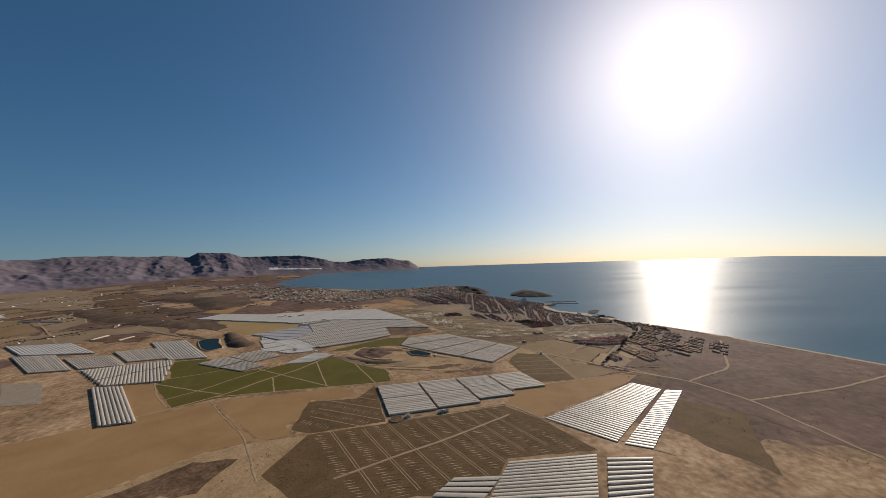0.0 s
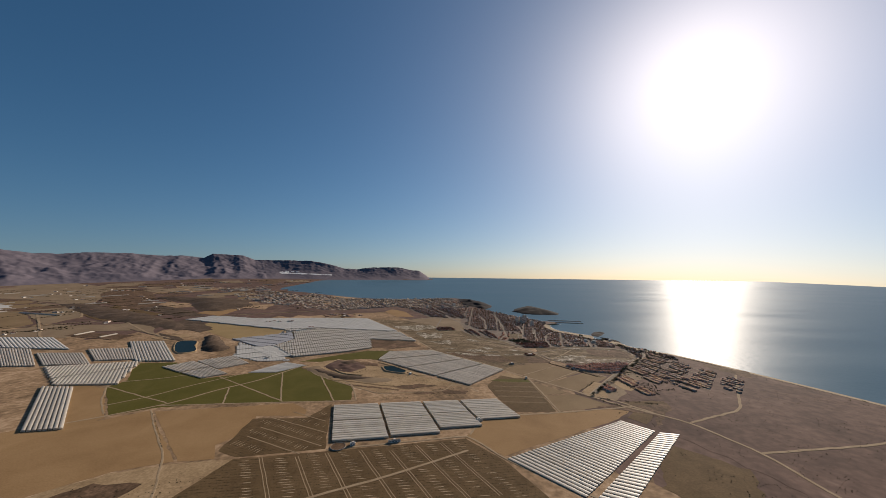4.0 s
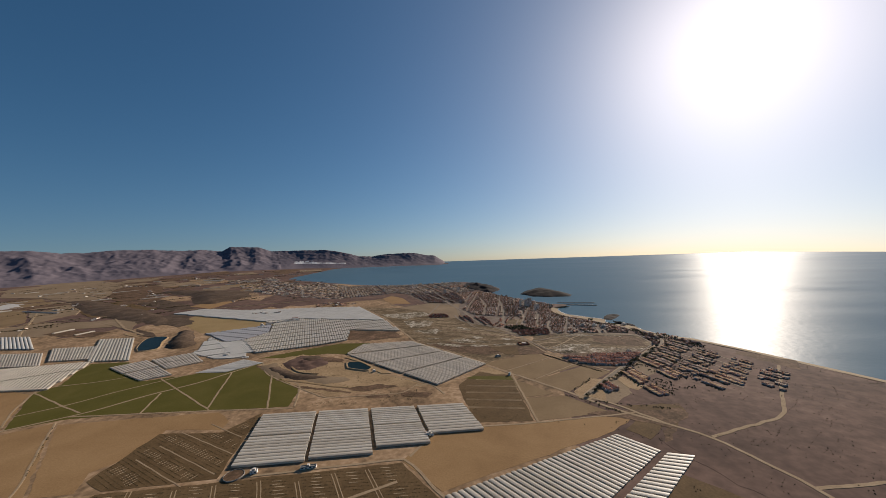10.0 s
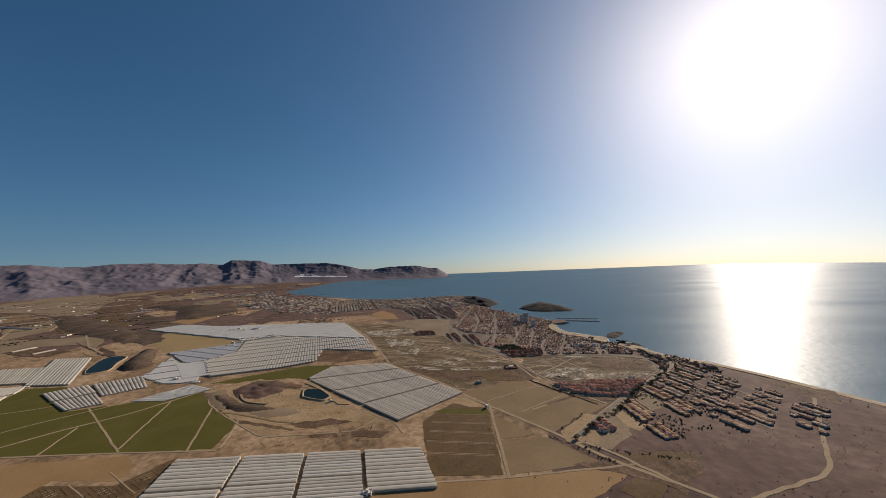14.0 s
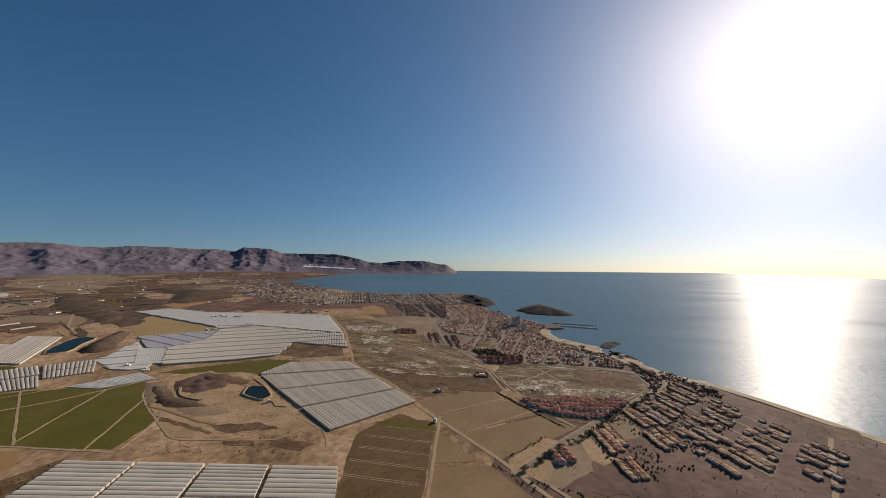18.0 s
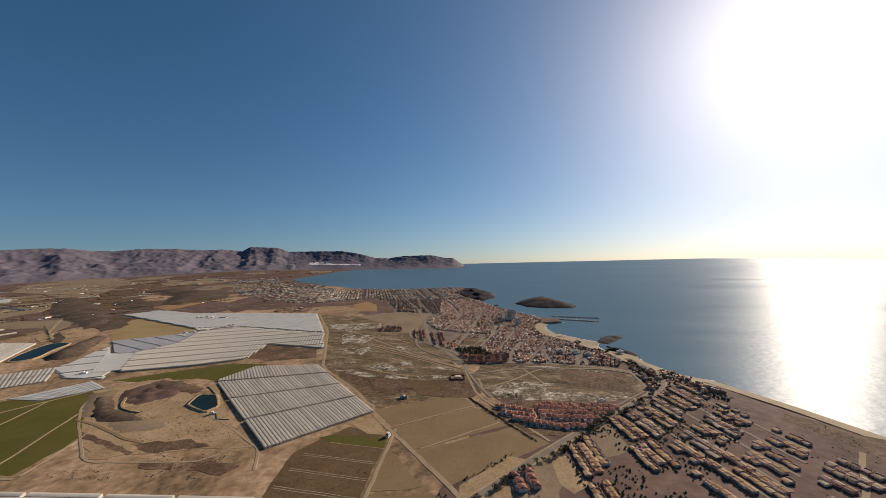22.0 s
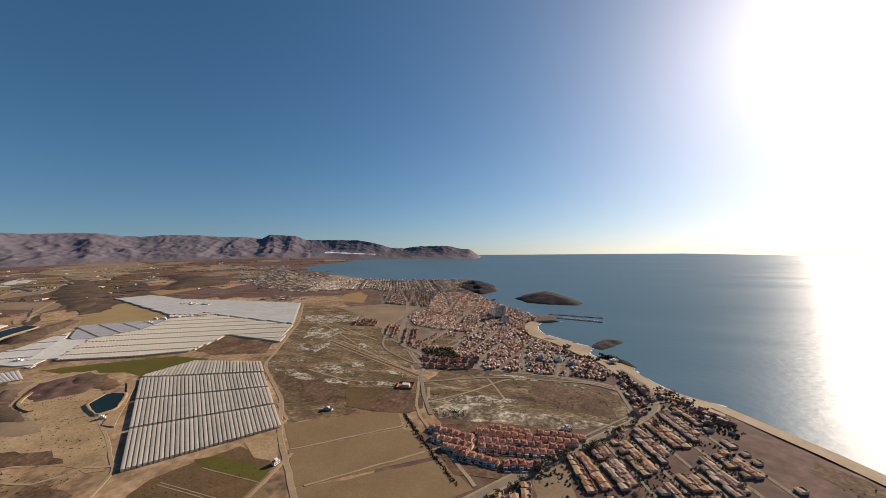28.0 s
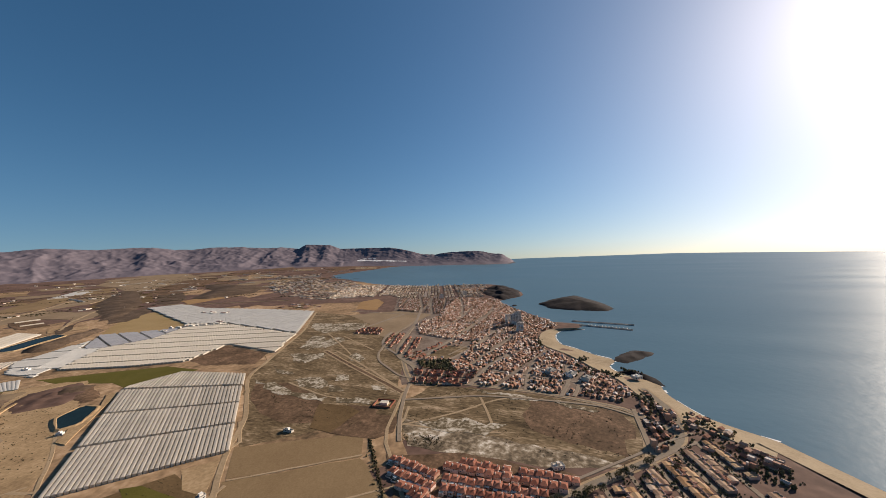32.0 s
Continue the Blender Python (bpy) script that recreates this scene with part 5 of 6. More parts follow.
# scattered scrub over the open ground
rnd = random.Random(5)
spots = []
ZONES = (([(-203, 569), (-290, 640), (-234, 692), (-128, 640), (-19, 573), (-42, 546), (-121, 500)], 520), ([(-300, 330), (-240, 340), (-262, 275), (-200, 215), (-300, 200), (-420, 245)], 320),
         ([(200, 800), (300, 803), (390, 790), (395, 715), (330, 700), (205, 715)], 260), ([(227, 700), (253, 704), (256, 691), (241, 689)], 130), ([(-13, 746), (27, 749), (53, 724), (105, 719), (127, 682), (54, 684), (11, 722)], 320), ([(-130, 1000), (20, 900), (170, 790), (180, 690), (60, 700), (-30, 800)], 700), ([(205, 700), (255, 706), (300, 697), (270, 684), (225, 684)], 160),
         ([(205, 512), (262, 572), (286, 600), (330, 660), (330, 560), (240, 490)], 60), ([(-180, 490), (-120, 520), (10, 550), (60, 505), (-60, 500)], 420), ([(150, 460), (222, 480), (280, 450), (420, 400), (300, 300), (180, 320), (260, 410)], 300), ([(250, 430), (300, 510), (420, 560), (520, 680), (640, 480), (560, 250), (330, 200), (230, 300)], 1300), ([(-640, 330), (-560, 250), (-420, 250), (-300, 200), (-360, 120), (-700, 200)], 300))
for poly, n in ZONES:
    poly = P(*poly)
    xs, ys = [p[0] for p in poly], [p[1] for p in poly]
    k = 0
    while k < n:
        c = (rnd.uniform(min(xs), max(xs)), rnd.uniform(min(ys), max(ys)))
        if noise.noise((c[0] * 0.012, c[1] * 0.012, 2.0)) < -0.12:
            k += 1
            continue
        for _ in range(rnd.randrange(1, 5)):
            p = (c[0] + rnd.gauss(0, 5), c[1] + rnd.gauss(0, 5))
            if inside(p, poly):
                spots.append(p)
        k += 1
bushes("scrub_bushes", spots, 0.8, M_LEAF_O, "scattered dry scrub bushes", "scrub", 6, 0.8)


# ---- town ----
def box_into(v, f, mi, cx, cy, a, w, d, z0, h, roof, k_wall, k_roof, over=0.3):
    """A house: walls, and a gabled or flat roof with a parapet."""
    ca, sa = math.cos(a), math.sin(a)
    def put(x, y, z):
        v.append((cx + x * ca - y * sa, cy + x * sa + y * ca, z))
        return len(v) - 1
    hw, hd = w / 2, d / 2
    lo = [put(x, y, z0) for x, y in ((-hw, -hd), (hw, -hd), (hw, hd), (-hw, hd))]
    hi = [put(x, y, z0 + h) for x, y in ((-hw, -hd), (hw, -hd), (hw, hd), (-hw, hd))]
    for i in range(4):
        f.append((lo[i], lo[(i + 1) % 4], hi[(i + 1) % 4], hi[i]))
        mi.append(k_wall)
    if roof > 0:
        e = [put(x, y, z0 + h - 0.1) for x, y in ((-hw - over, -hd - over), (hw + over, -hd - over), (hw + over, hd + over), (-hw - over, hd + over))]
        r0, r1 = put(-hw - over * 0.5, 0, z0 + h + roof), put(hw + over * 0.5, 0, z0 + h + roof)
        for q in ((e[0], e[1], r1, r0), (e[2], e[3], r0, r1), (e[1], e[2], r1), (e[3], e[0], r0)):
            f.append(q)
            mi.append(k_roof)
    else:
        t = [put(x * 0.94, y * 0.94, z0 + h - 0.5) for x, y in ((-hw, -hd), (hw, -hd), (hw, hd), (-hw, hd))]
        f.append(tuple(t))
        mi.append(k_roof)
        for i in range(4):
            f.append((hi[i], hi[(i + 1) % 4], t[(i + 1) % 4], t[i]))
            mi.append(k_wall)
        if (len(v) // 16) % 3 == 0:
            s = [(x * 0.35 + hw * 0.4, y * 0.35) for x, y in ((-hw, -hd), (hw, -hd), (hw, hd), (-hw, hd))]
            b0 = [put(x, y, z0 + h - 0.5) for x, y in s]
            b1 = [put(x, y, z0 + h + 1.7) for x, y in s]
            for i in range(4):
                f.append((b0[i], b0[(i + 1) % 4], b1[(i + 1) % 4], b1[i]))
                mi.append(k_wall)
            f.append(tuple(b1))
            mi.append(k_roof)


TOWN_STREETS = (([(99, 907), (76, 966), (41, 1092), (-18, 1255), (-129, 1480)], 8), ([(154, 851), (60, 926), (42, 959), (31, 1007)], 6), ([(149, 898), (160, 1008), (171, 1183), (160, 1290)], 7), ([(108, 1010), (114, 1060), (121, 1155), (110, 1280)], 6), ([(223, 871), (235, 946), (249, 1002), (252, 1090)], 6),
                ([(239, 809), (243, 863), (248, 889), (262, 925)], 7), ([(336, 808), (343, 852), (338, 905)], 6), ([(348, 811), (354, 847)], 5), ([(300, 812), (296, 856), (300, 930)], 5), ([(189, 890), (207, 969), (214, 1060)], 6), ([(243, 863), (276, 858), (317, 853), (350, 850)], 5), ([(153, 970), (215, 936), (262, 925)], 5),
                ([(-41, 1005), (-24, 1164)], 6), ([(-178, 1174), (-18, 1165), (40, 1180)], 6), ([(-54, 1410), (-8, 1290), (40, 1180)], 6), ([(34, 1410), (80, 1290), (121, 1155)], 6), ([(160, 1050), (205, 1042), (280, 1030)], 5), ([(50, 1110), (118, 1105), (165, 1100), (228, 1110)], 5))


def on_street(p):
    for pts, w in TOWN_STREETS:
        q = P(*pts)
        for a, b in zip(q, q[1:]):
            ex, ey = b[0] - a[0], b[1] - a[1]
            k = max(0.0, min(1.0, ((p[0] - a[0]) * ex + (p[1] - a[1]) * ey) / (ex * ex + ey * ey)))
            if math.dist(p, (a[0] + ex * k, a[1] + ey * k)) < w / 2 + 2.6:
                return True
    return False


def town(poly, angle, row, unit, seed, label, holes=(), gable=0.45, high=0.03, density=0.86, street=6, tile=None, low=1.8, streets=True, wall=None, gaps=0.93):
    poly = P(*poly)
    holes = [P(*h) for h in holes]
    rnd = random.Random(seed)
    dx, dy = math.sin(radians(angle)), math.cos(radians(angle))
    xs, ys = [p[0] for p in poly], [p[1] for p in poly]
    cx, cy = (min(xs) + max(xs)) / 2, (min(ys) + max(ys)) / 2
    R = math.dist((min(xs), min(ys)), (max(xs), max(ys))) / 2
    v, f, mi = [], [], []
    trees = []
    n = 0
    for i in range(-int(R / row), int(R / row) + 1):
        if i % 4 == 0 and rnd.random() < gaps:
            continue
        off = rnd.uniform(0, unit * 2)
        jj = 0
        j = -R
        while j < R:
            jj += 1
            u = j + off
            j += unit * (rnd.uniform(0.88, 1.15) if jj % street else 2.1)
            w = i * row + rnd.uniform(-0.6, 0.6)
            x, y = cx + dx * u + dy * w, cy + dy * u - dx * w
            p = (x, y)
            if not inside(p, poly) or any(inside(p, h) for h in holes) or on_street(p):
                continue
            if rnd.random() > density:
                if rnd.random() < 0.6:
                    trees.append((x + rnd.uniform(-3, 3), y + rnd.uniform(-3, 3)))
                continue
            storeys = 1 if rnd.random() < 0.6 else 2
            if rnd.random() < high:
                storeys = rnd.choice((3, 3, 4, 5))
            h = low * storeys + rnd.uniform(0, 0.8)
            d = row * rnd.uniform(0.5, 0.72)
            roof = rnd.uniform(1.0, 1.7) if rnd.random() < gable and storeys < 4 else 0
            box_into(v, f, mi, x, y, math.atan2(dy, dx) + (math.pi / 2 if rnd.random() < 0.12 else 0), unit * rnd.uniform(0.85, 1.12), d, GROUND - 0.2 + rise(x, y), h, roof, 0, 1)
            n += 1
            if rnd.random() < 0.16:
                trees.append((x + dy * row * 0.45, y - dx * row * 0.45))
    sv, sf = [], []
    for i in range(-(int(R / row) // 4) * 4, int(R / row) + 1, 4):
        w = i * row
        run = False
        u = -R
        while u < R:
            x, y = cx + dx * u + dy * w, cy + dy * u - dx * w
            if inside((x, y), poly) and not any(inside((x, y), h) for h in holes):
                hw = min(2.4, 0.17 * row)
                z = GROUND + 0.55 + rise(x, y)
                sv += [(x - dy * hw, y + dx * hw, z), (x + dy * hw, y - dx * hw, z)]
                if run:
                    k = len(sv)
                    sf.append((k - 4, k - 3, k - 1, k - 2))
                run = True
            else:
                run = False
            u += 9.0
    if sf and streets:
        tagged(mesh("street", sv, sf, M_STREET), "dusty pale streets between rows of houses", "street", kind="structure")
    ob = mesh("town_houses", v, f, [wall or M_WHITE_I, tile or M_TILE_I])
    ob.data.polygons.foreach_set("material_index", mi)
    tagged(ob, label, "houses", kind="stuff")
    if trees:
        bushes("town_trees", trees, 2.3, M_LEAF, "dark trees among the houses", "trees", seed, 1.2)
    return n


patch([(40, 950), (-10, 1000), (-51, 1090), (-70, 1200), (-160, 1390), (20, 1420), (140, 1405), (178, 1330), (222, 1262), (260, 1205), (300, 1160), (290, 1075), (285, 1035), (290, 985), (340, 925), (375, 860), (380, 825), (239, 812), (180, 798), (165, 790), (115, 890)], M_TOWN, "dull brown town ground between houses", "ground", 0.0, 30, 4)
PLOTS = [[(125, 905), (168, 950), (152, 975), (112, 930)], [(95, 960), (118, 990), (140, 960), (118, 930)]]
GREEN_GAP = [(152, 888), (161, 947), (200, 950), (191, 887)]
WOOD = [(147, 869), (186, 886), (212, 843), (164, 847)]
REDS = ([(72, 901), (38, 994), (64, 999), (87, 904)], [(108, 888), (80, 974), (104, 979), (127, 892)], [(121, 881), (150, 958), (166, 940), (141, 867)], [(159, 839), (239, 851), (238, 805), (174, 793)], [(-30, 980), (-44, 1017), (5, 1023), (18, 982)])
patch([(95, 1420), (148, 1396), (176, 1338), (112, 1358)], M_SAND_F, "pale sandy slope above the cove", "ground", 0.3, 45, 3)
patch(GREEN_GAP, M_MARSH, "empty olive-brown plot inside the town", "ground", 0.2, 42, 2)
patch(WOOD, M_SCRUB, "dark wooded plot inside the town", "ground", 0.2, 43, 2)
KEEP_OUT = PLOTS + [GREEN_GAP, WOOD, *REDS]
town([(-60, 1205), (-150, 1380), (20, 1420), (60, 1200), (50, 1180)], -18, 8.0, 4.6, 51, "rows of low mauve-brown town houses", KEEP_OUT, 0.4, high=0.02, density=0.8, street=9, streets=False, gaps=0.4)
town([(49, 1078), (70, 1163), (54, 1200), (24, 1420), (140, 1405), (178, 1330), (222, 1262), (198, 1100), (214, 976), (149, 988), (90, 1004)], 7, 7.6, 4.3, 62, "close white town houses in short rows", KEEP_OUT, 0.4, high=0.02, density=0.86, street=9, streets=False, gaps=0.45)
town([(196, 985), (202, 1100), (226, 1258), (260, 1205), (300, 1160), (322, 1122), (296, 1075), (288, 1035), (296, 985), (242, 902), (200, 902)], 14, 7.8, 4.4, 63, "low town houses near the beach", KEEP_OUT, 0.45, 0.03, 0.84, 9, streets=False, gaps=0.45)
town([(246, 900), (298, 980), (345, 925), (385, 872), (404, 838), (392, 812), (300, 815), (249, 815), (236, 850), (165, 846), (135, 905), (175, 985), (200, 898)], 17, 7.8, 4.4, 64, "rows of low terraced town houses", KEEP_OUT, 0.55, 0.0, 0.86, 10, streets=False, gaps=0.5)
for k, (pts, turn) in enumerate(zip(REDS, (-16, -16, 24, 82, 82))):
    town(pts, turn, 8.5, 5.0, 70 + k, "rows of terracotta-roofed terraced houses", (), 0.9, 0, 0.95, tile=M_TILE)
rnd = random.Random(31)
wood = []
while len(wood) < 240:
    p = (rnd.uniform(147, 212) * K, rnd.uniform(843, 886) * K)
    if inside(p, P(*WOOD)):
        wood.append(p)
bushes("town_wood", wood, 2.4, M_LEAF, "dark trees on a plot inside the town", "trees", 32, 1.2)
town([(-520, 1560), (-480, 1690), (-200, 1700), (30, 1760), (96, 1450), (-150, 1390), (-215, 1440), (-400, 1330)], -22, 15, 11, 54, "far white town houses along the bay", [[(-183, 1204), (-238, 1305), (-221, 1370), (-164, 1312), (-119, 1196)]], 0.3, 0.12, 0.8, wall=M_CREAM, tile=M_DUSTY, streets=False, gaps=0.4)
town([(-1150, 1850), (-1020, 2030), (-640, 1690), (-480, 1600), (-400, 1330), (-545, 1352), (-859, 1530)], 35, 26, 13, 61, "far pale town houses behind the bay", (), 0.35, 0.03, 0.55, wall=M_CREAM, tile=M_DUSTY, streets=False, gaps=0.4)
town([(-760, 1700), (-730, 1900), (-500, 1720), (-480, 1600), (-560, 1500)], 40, 24, 13, 55, "far pale houses on the bay's shore", (), 0.3, 0.05, 0.6, wall=M_CREAM, tile=M_DUSTY, streets=False, gaps=0.4)
town([(-1150, 2250), (-1050, 2150), (-1300, 2000), (-1500, 2250), (-1280, 2420)], 40, 34, 17, 56, "distant pale houses at the head of the bay", (), 0.3, 0.02, 0.5, wall=M_CREAM, tile=M_DUSTY, streets=False, gaps=0.4)
town([(-420, 1160), (-330, 1180), (-300, 1230), (-450, 1260)], 40, 22, 12, 57, "farm and workshop buildings behind greenhouses", (), 0.3, 0.0, 0.5, streets=False)
town([(-60, 1590), (-40, 1640), (60, 1640), (90, 1560), (40, 1540)], 20, 17, 10, 58, "pale buildings on the harbour hill", (), 0.2, 0.2, 0.7, streets=False)
COAST_ROWS = ([(404, 728), (424, 750), (431, 790), (416, 842), (404, 802)], [(431, 748), (468, 772), (452, 798), (440, 806), (435, 796)], [(434, 744), (474, 704), (486, 735), (470, 764)])
for k, (pts, turn) in enumerate(zip(COAST_ROWS, (-8, 40, 130))):
    town(pts, turn, 9.0, 5.5, 90 + k, "low houses among trees behind the beach", (), 0.5, 0.03, 0.66, streets=False)
rnd = random.Random(95)
shade = []
while len(shade) < 230:
    p = P((rnd.uniform(400, 490), rnd.uniform(700, 845)))[0]
    if any(inside(p, P(*q)) for q in COAST_ROWS):
        shade.append(p)
bushes("coast_trees", shade, 1.6, M_LEAF, "dark garden trees behind the beach", "trees", 96, 1.1)

bushes("far_hedges", HEDGES, 3.4, M_LEAF_O, "dark hedges and trees on the far plain", "hedges", 79, 0.8)
fv, ff, fm = [], [], []
for k, (x, y) in enumerate(FARMS):
    box_into(fv, ff, fm, x, y, k * 0.7, 9 + k % 5 * 2, 7 + k % 3, GROUND - 0.3 + rise(x, y), 3.2 + k % 3, 1.5 if k % 2 else 0, 0, 1)
ob = mesh("farmhouses", fv, ff, [M_WHITE, M_TILE_I])
ob.data.polygons.foreach_set("material_index", fm)
tagged(ob, "scattered white farmhouses on the plain", "houses", kind="stuff")

# streets and footpaths
for i, (pts, w) in enumerate(TOWN_STREETS):
    ribbon("street", P(*pts), w, GROUND + 0.5 + 0.004 * i, M_STREET_P, "pale street between town houses", "street", 130 + i, 0.5)
AVENUE = ((299, 620), (324, 646), (348, 672), (373, 697), (398, 722), (419, 744), (440, 762))
for i, off in enumerate((-7.2, 7.2)):
    ribbon("pavement", [(x + off * 0.71, y - off * 0.71) for x, y in P(*AVENUE)], 3.0, GROUND + 0.62 + 0.01 * i, M_STREET_P, "pale pavement along the avenue", "pavement", 250 + i, 0.2)
for i, (pts, w) in enumerate((([(34, 1103), (49, 968), (76, 886), (94, 857), (150, 814), (168, 812)], 4.5), ([(47, 1077), (92, 916), (109, 883), (152, 848), (164, 830)], 7), ([(160, 842), (179, 770), (197, 724), (216, 687)], 5), ([(150, 988), (173, 1169)], 4),
                              ([(180, 904), (192, 954)], 4), ([(220, 868), (255, 978)], 4.5), ([(239, 822), (247, 862)], 4), ([(184, 756), (256, 787), (293, 793), (373, 797), (425, 770)], 4.5), ([(399, 798), (400, 769), (402, 724)], 5))):
    ribbon("street", P(*pts), w, GROUND + 0.6 + 0.006 * i, M_STREET, "pale dusty street round the town", "street", 230 + i, 0.4)
for i, pts in enumerate(([(204, 709), (242, 742), (271, 779), (286, 790)], [(256, 787), (270, 760), (284, 729)], [(206, 712), (252, 714), (292, 723)], [(400, 769), (397, 720)], [(190, 700), (206, 712), (196, 745)], [(267, 674), (261, 643)], [(30, 760), (100, 740), (160, 745)], [(-100, 985), (-20, 920), (40, 870)], [(-40, 960), (60, 900)])):
    ribbon("footpath", P(*pts), 3.2, GROUND + 0.24 + 0.004 * i, M_TRACK, "pale footpath through dry scrub", "path", 150 + i, 0.8)


# ---- houses near the avenue ----
def part(name, v, f, material, parent, label=""):
    return mesh(name, v, f, material, parent, label)


def box(x0, y0, z0, x1, y1, z1):
    v = [(x, y, z) for z in (z0, z1) for x, y in ((x0, y0), (x1, y0), (x1, y1), (x0, y1))]
    return v, [(3, 2, 1, 0), (4, 5, 6, 7), (0, 1, 5, 4), (1, 2, 6, 5), (2, 3, 7, 6), (3, 0, 4, 7)]


def join(*pieces):
    v, f = [], []
    for pv, pf in pieces:
        o = len(v)
        v += pv
        f += [tuple(i + o for i in q) for q in pf]
    return v, f


def window(parent, x, y, z, w, h, out):
    """A framed window on a wall that faces along y (out = -1 or 1)."""
    t = 0.08 * out
    b = box(x - w / 2, min(y, y + t), z, x + w / 2, max(y, y + t), z + h)
    g = part("window", *b, M_WHITE, parent)
    q = box(x - w / 2 + 0.12, min(y + t * 0.6, y + t * 1.25), z + 0.12, x + w / 2 - 0.12, max(y + t * 0.6, y + t * 1.25), z + h - 0.12)
    part("pane", *q, M_GLASS, g)


def villa(w, d, h, tile, label, group):
    """A two-storey terraced house with a hipped tile roof, a porch and a chimney."""
    g = thing("house", label, "house", group, (0, 0, -500))
    hw, hd = w / 2, d / 2
    part("wall", *box(-hw, -hd, -0.3, hw, hd, h), M_STUCCO, g)
    o = 0.35
    rv = [(-hw - o, -hd - o, h), (hw + o, -hd - o, h), (hw + o, hd + o, h), (-hw - o, hd + o, h), (-hw * 0.45, 0, h + 1.15), (hw * 0.45, 0, h + 1.15),
          (-hw - o, -hd - o, h - 0.15), (hw + o, -hd - o, h - 0.15), (hw + o, hd + o, h - 0.15), (-hw - o, hd + o, h - 0.15)]
    rf = [(0, 1, 5, 4), (1, 2, 5), (2, 3, 4, 5), (3, 0, 4), (6, 7, 1, 0), (7, 8, 2, 1), (8, 9, 3, 2), (9, 6, 0, 3), (9, 8, 7, 6)]
    part("roof", rv, rf, tile, g, "terracotta tile roof")
    part("chimney", *join(box(hw * 0.5, 0.6, h + 0.2, hw * 0.5 + 0.7, 1.3, h + 2.3), box(hw * 0.5 - 0.1, 0.5, h + 2.3, hw * 0.5 + 0.8, 1.4, h + 2.5)), M_WHITE, g)
    part("porch", *join(box(-hw + 0.2, -hd - 2.2, -0.2, hw * 0.2, -hd, 0.25), box(-hw + 0.2, -hd - 2.2, 2.6, hw * 0.2, -hd, 2.85), box(-hw + 0.3, -hd - 2.1, 0.25, -hw + 0.6, -hd - 1.8, 2.6), box(hw * 0.2 - 0.4, -hd - 2.1, 0.25, hw * 0.2 - 0.1, -hd - 1.8, 2.6)), M_WHITE, g)
    part("door", *box(-hw * 0.4 - 0.5, -hd - 0.07, 0.05, -hw * 0.4 + 0.5, -hd + 0.02, 2.1), M_DOOR, g, "brown wooden door")
    for x, z, y, out in ((hw * 0.5, 0.9, -hd, -1), (-hw * 0.5, 2.35, -hd, -1), (hw * 0.5, 2.35, -hd, -1), (0, 2.35, hd, 1), (hw * 0.5, 1.0, hd, 1)):
        window(g, x, y, z, 1.1, 1.2, out)
    part("garden_wall", *join(box(-hw, -hd - 5.0, -0.3, hw, -hd - 4.8, 1.1), box(-hw, -hd - 5.0, -0.3, -hw + 0.2, -hd, 1.1)), M_STUCCO, g)
    return g


def terrace_house(w, d, h, roof, label, group):
    """A narrow low house with a gabled roof over one half and a roof terrace over the other."""
    g = thing("house", label, "house", group, (0, 0, -500))
    hw, hd = w / 2, d / 2
    part("wall", *box(-hw, -hd, -0.3, hw, hd, h), M_STUCCO, g)
    rv = [(-hw - 0.2, -hd - 0.3, h), (hw + 0.2, -hd - 0.3, h), (hw + 0.2, hd * 0.35, h), (-hw - 0.2, hd * 0.35, h), (-hw - 0.2, -hd * 0.3, h + 0.6), (hw + 0.2, -hd * 0.3, h + 0.6)]
    part("roof", rv, [(0, 1, 5, 4), (2, 3, 4, 5), (1, 2, 5), (3, 0, 4), (3, 2, 1, 0)], roof, g, "ochre tile roof")
    part("terrace", *box(-hw + 0.25, hd * 0.35 + 0.02, h - 0.05, hw - 0.25, hd - 0.25, h + 0.06), M_TERRACE, g, "tiled roof terrace")
    part("parapet", *join(box(-hw, hd - 0.22, h, hw, hd, h + 0.9), box(-hw, hd * 0.35 + 0.02, h, -hw + 0.22, hd - 0.22, h + 0.9), box(hw - 0.22, hd * 0.35 + 0.02, h, hw, hd - 0.22, h + 0.9)), M_STUCCO, g)
    part("door", *box(-hw * 0.4 - 0.45, -hd - 0.07, 0.05, -hw * 0.4 + 0.45, -hd + 0.02, 2.1), M_DOOR, g, "brown wooden door")
    window(g, hw * 0.45, -hd, 1.0, 1.0, 1.1, -1)
    window(g, 0, hd, 1.0, 1.0, 1.1, 1)
    return g


def row_of(proto, a, b, n, flip=False, seed=0, gap=0.06):
    """Houses side by side from a to b, all facing the same way."""
    (ax, ay), (bx, by) = P(a, b)
    rnd = random.Random(seed)
    ang = math.degrees(math.atan2(by - ay, bx - ax)) + (180 if flip else 0)
    for i in range(n):
        if rnd.random() < gap:
            continue
        u = (i + 0.5) / n
        s = rnd.uniform(-1.2, 1.2)
        x, y = ax + (bx - ax) * u, ay + (by - ay) * u
        nx, ny = -(by - ay), bx - ax
        l = math.hypot(nx, ny)
        size = Matrix.Diagonal((rnd.uniform(0.9, 1.0), rnd.uniform(0.85, 1.15), rnd.uniform(0.82, 1.22), 1))
        copy_thing(proto, pose(x + nx / l * s, y + ny / l * s, GROUND + 0.1, 0, 0, ang) @ size)


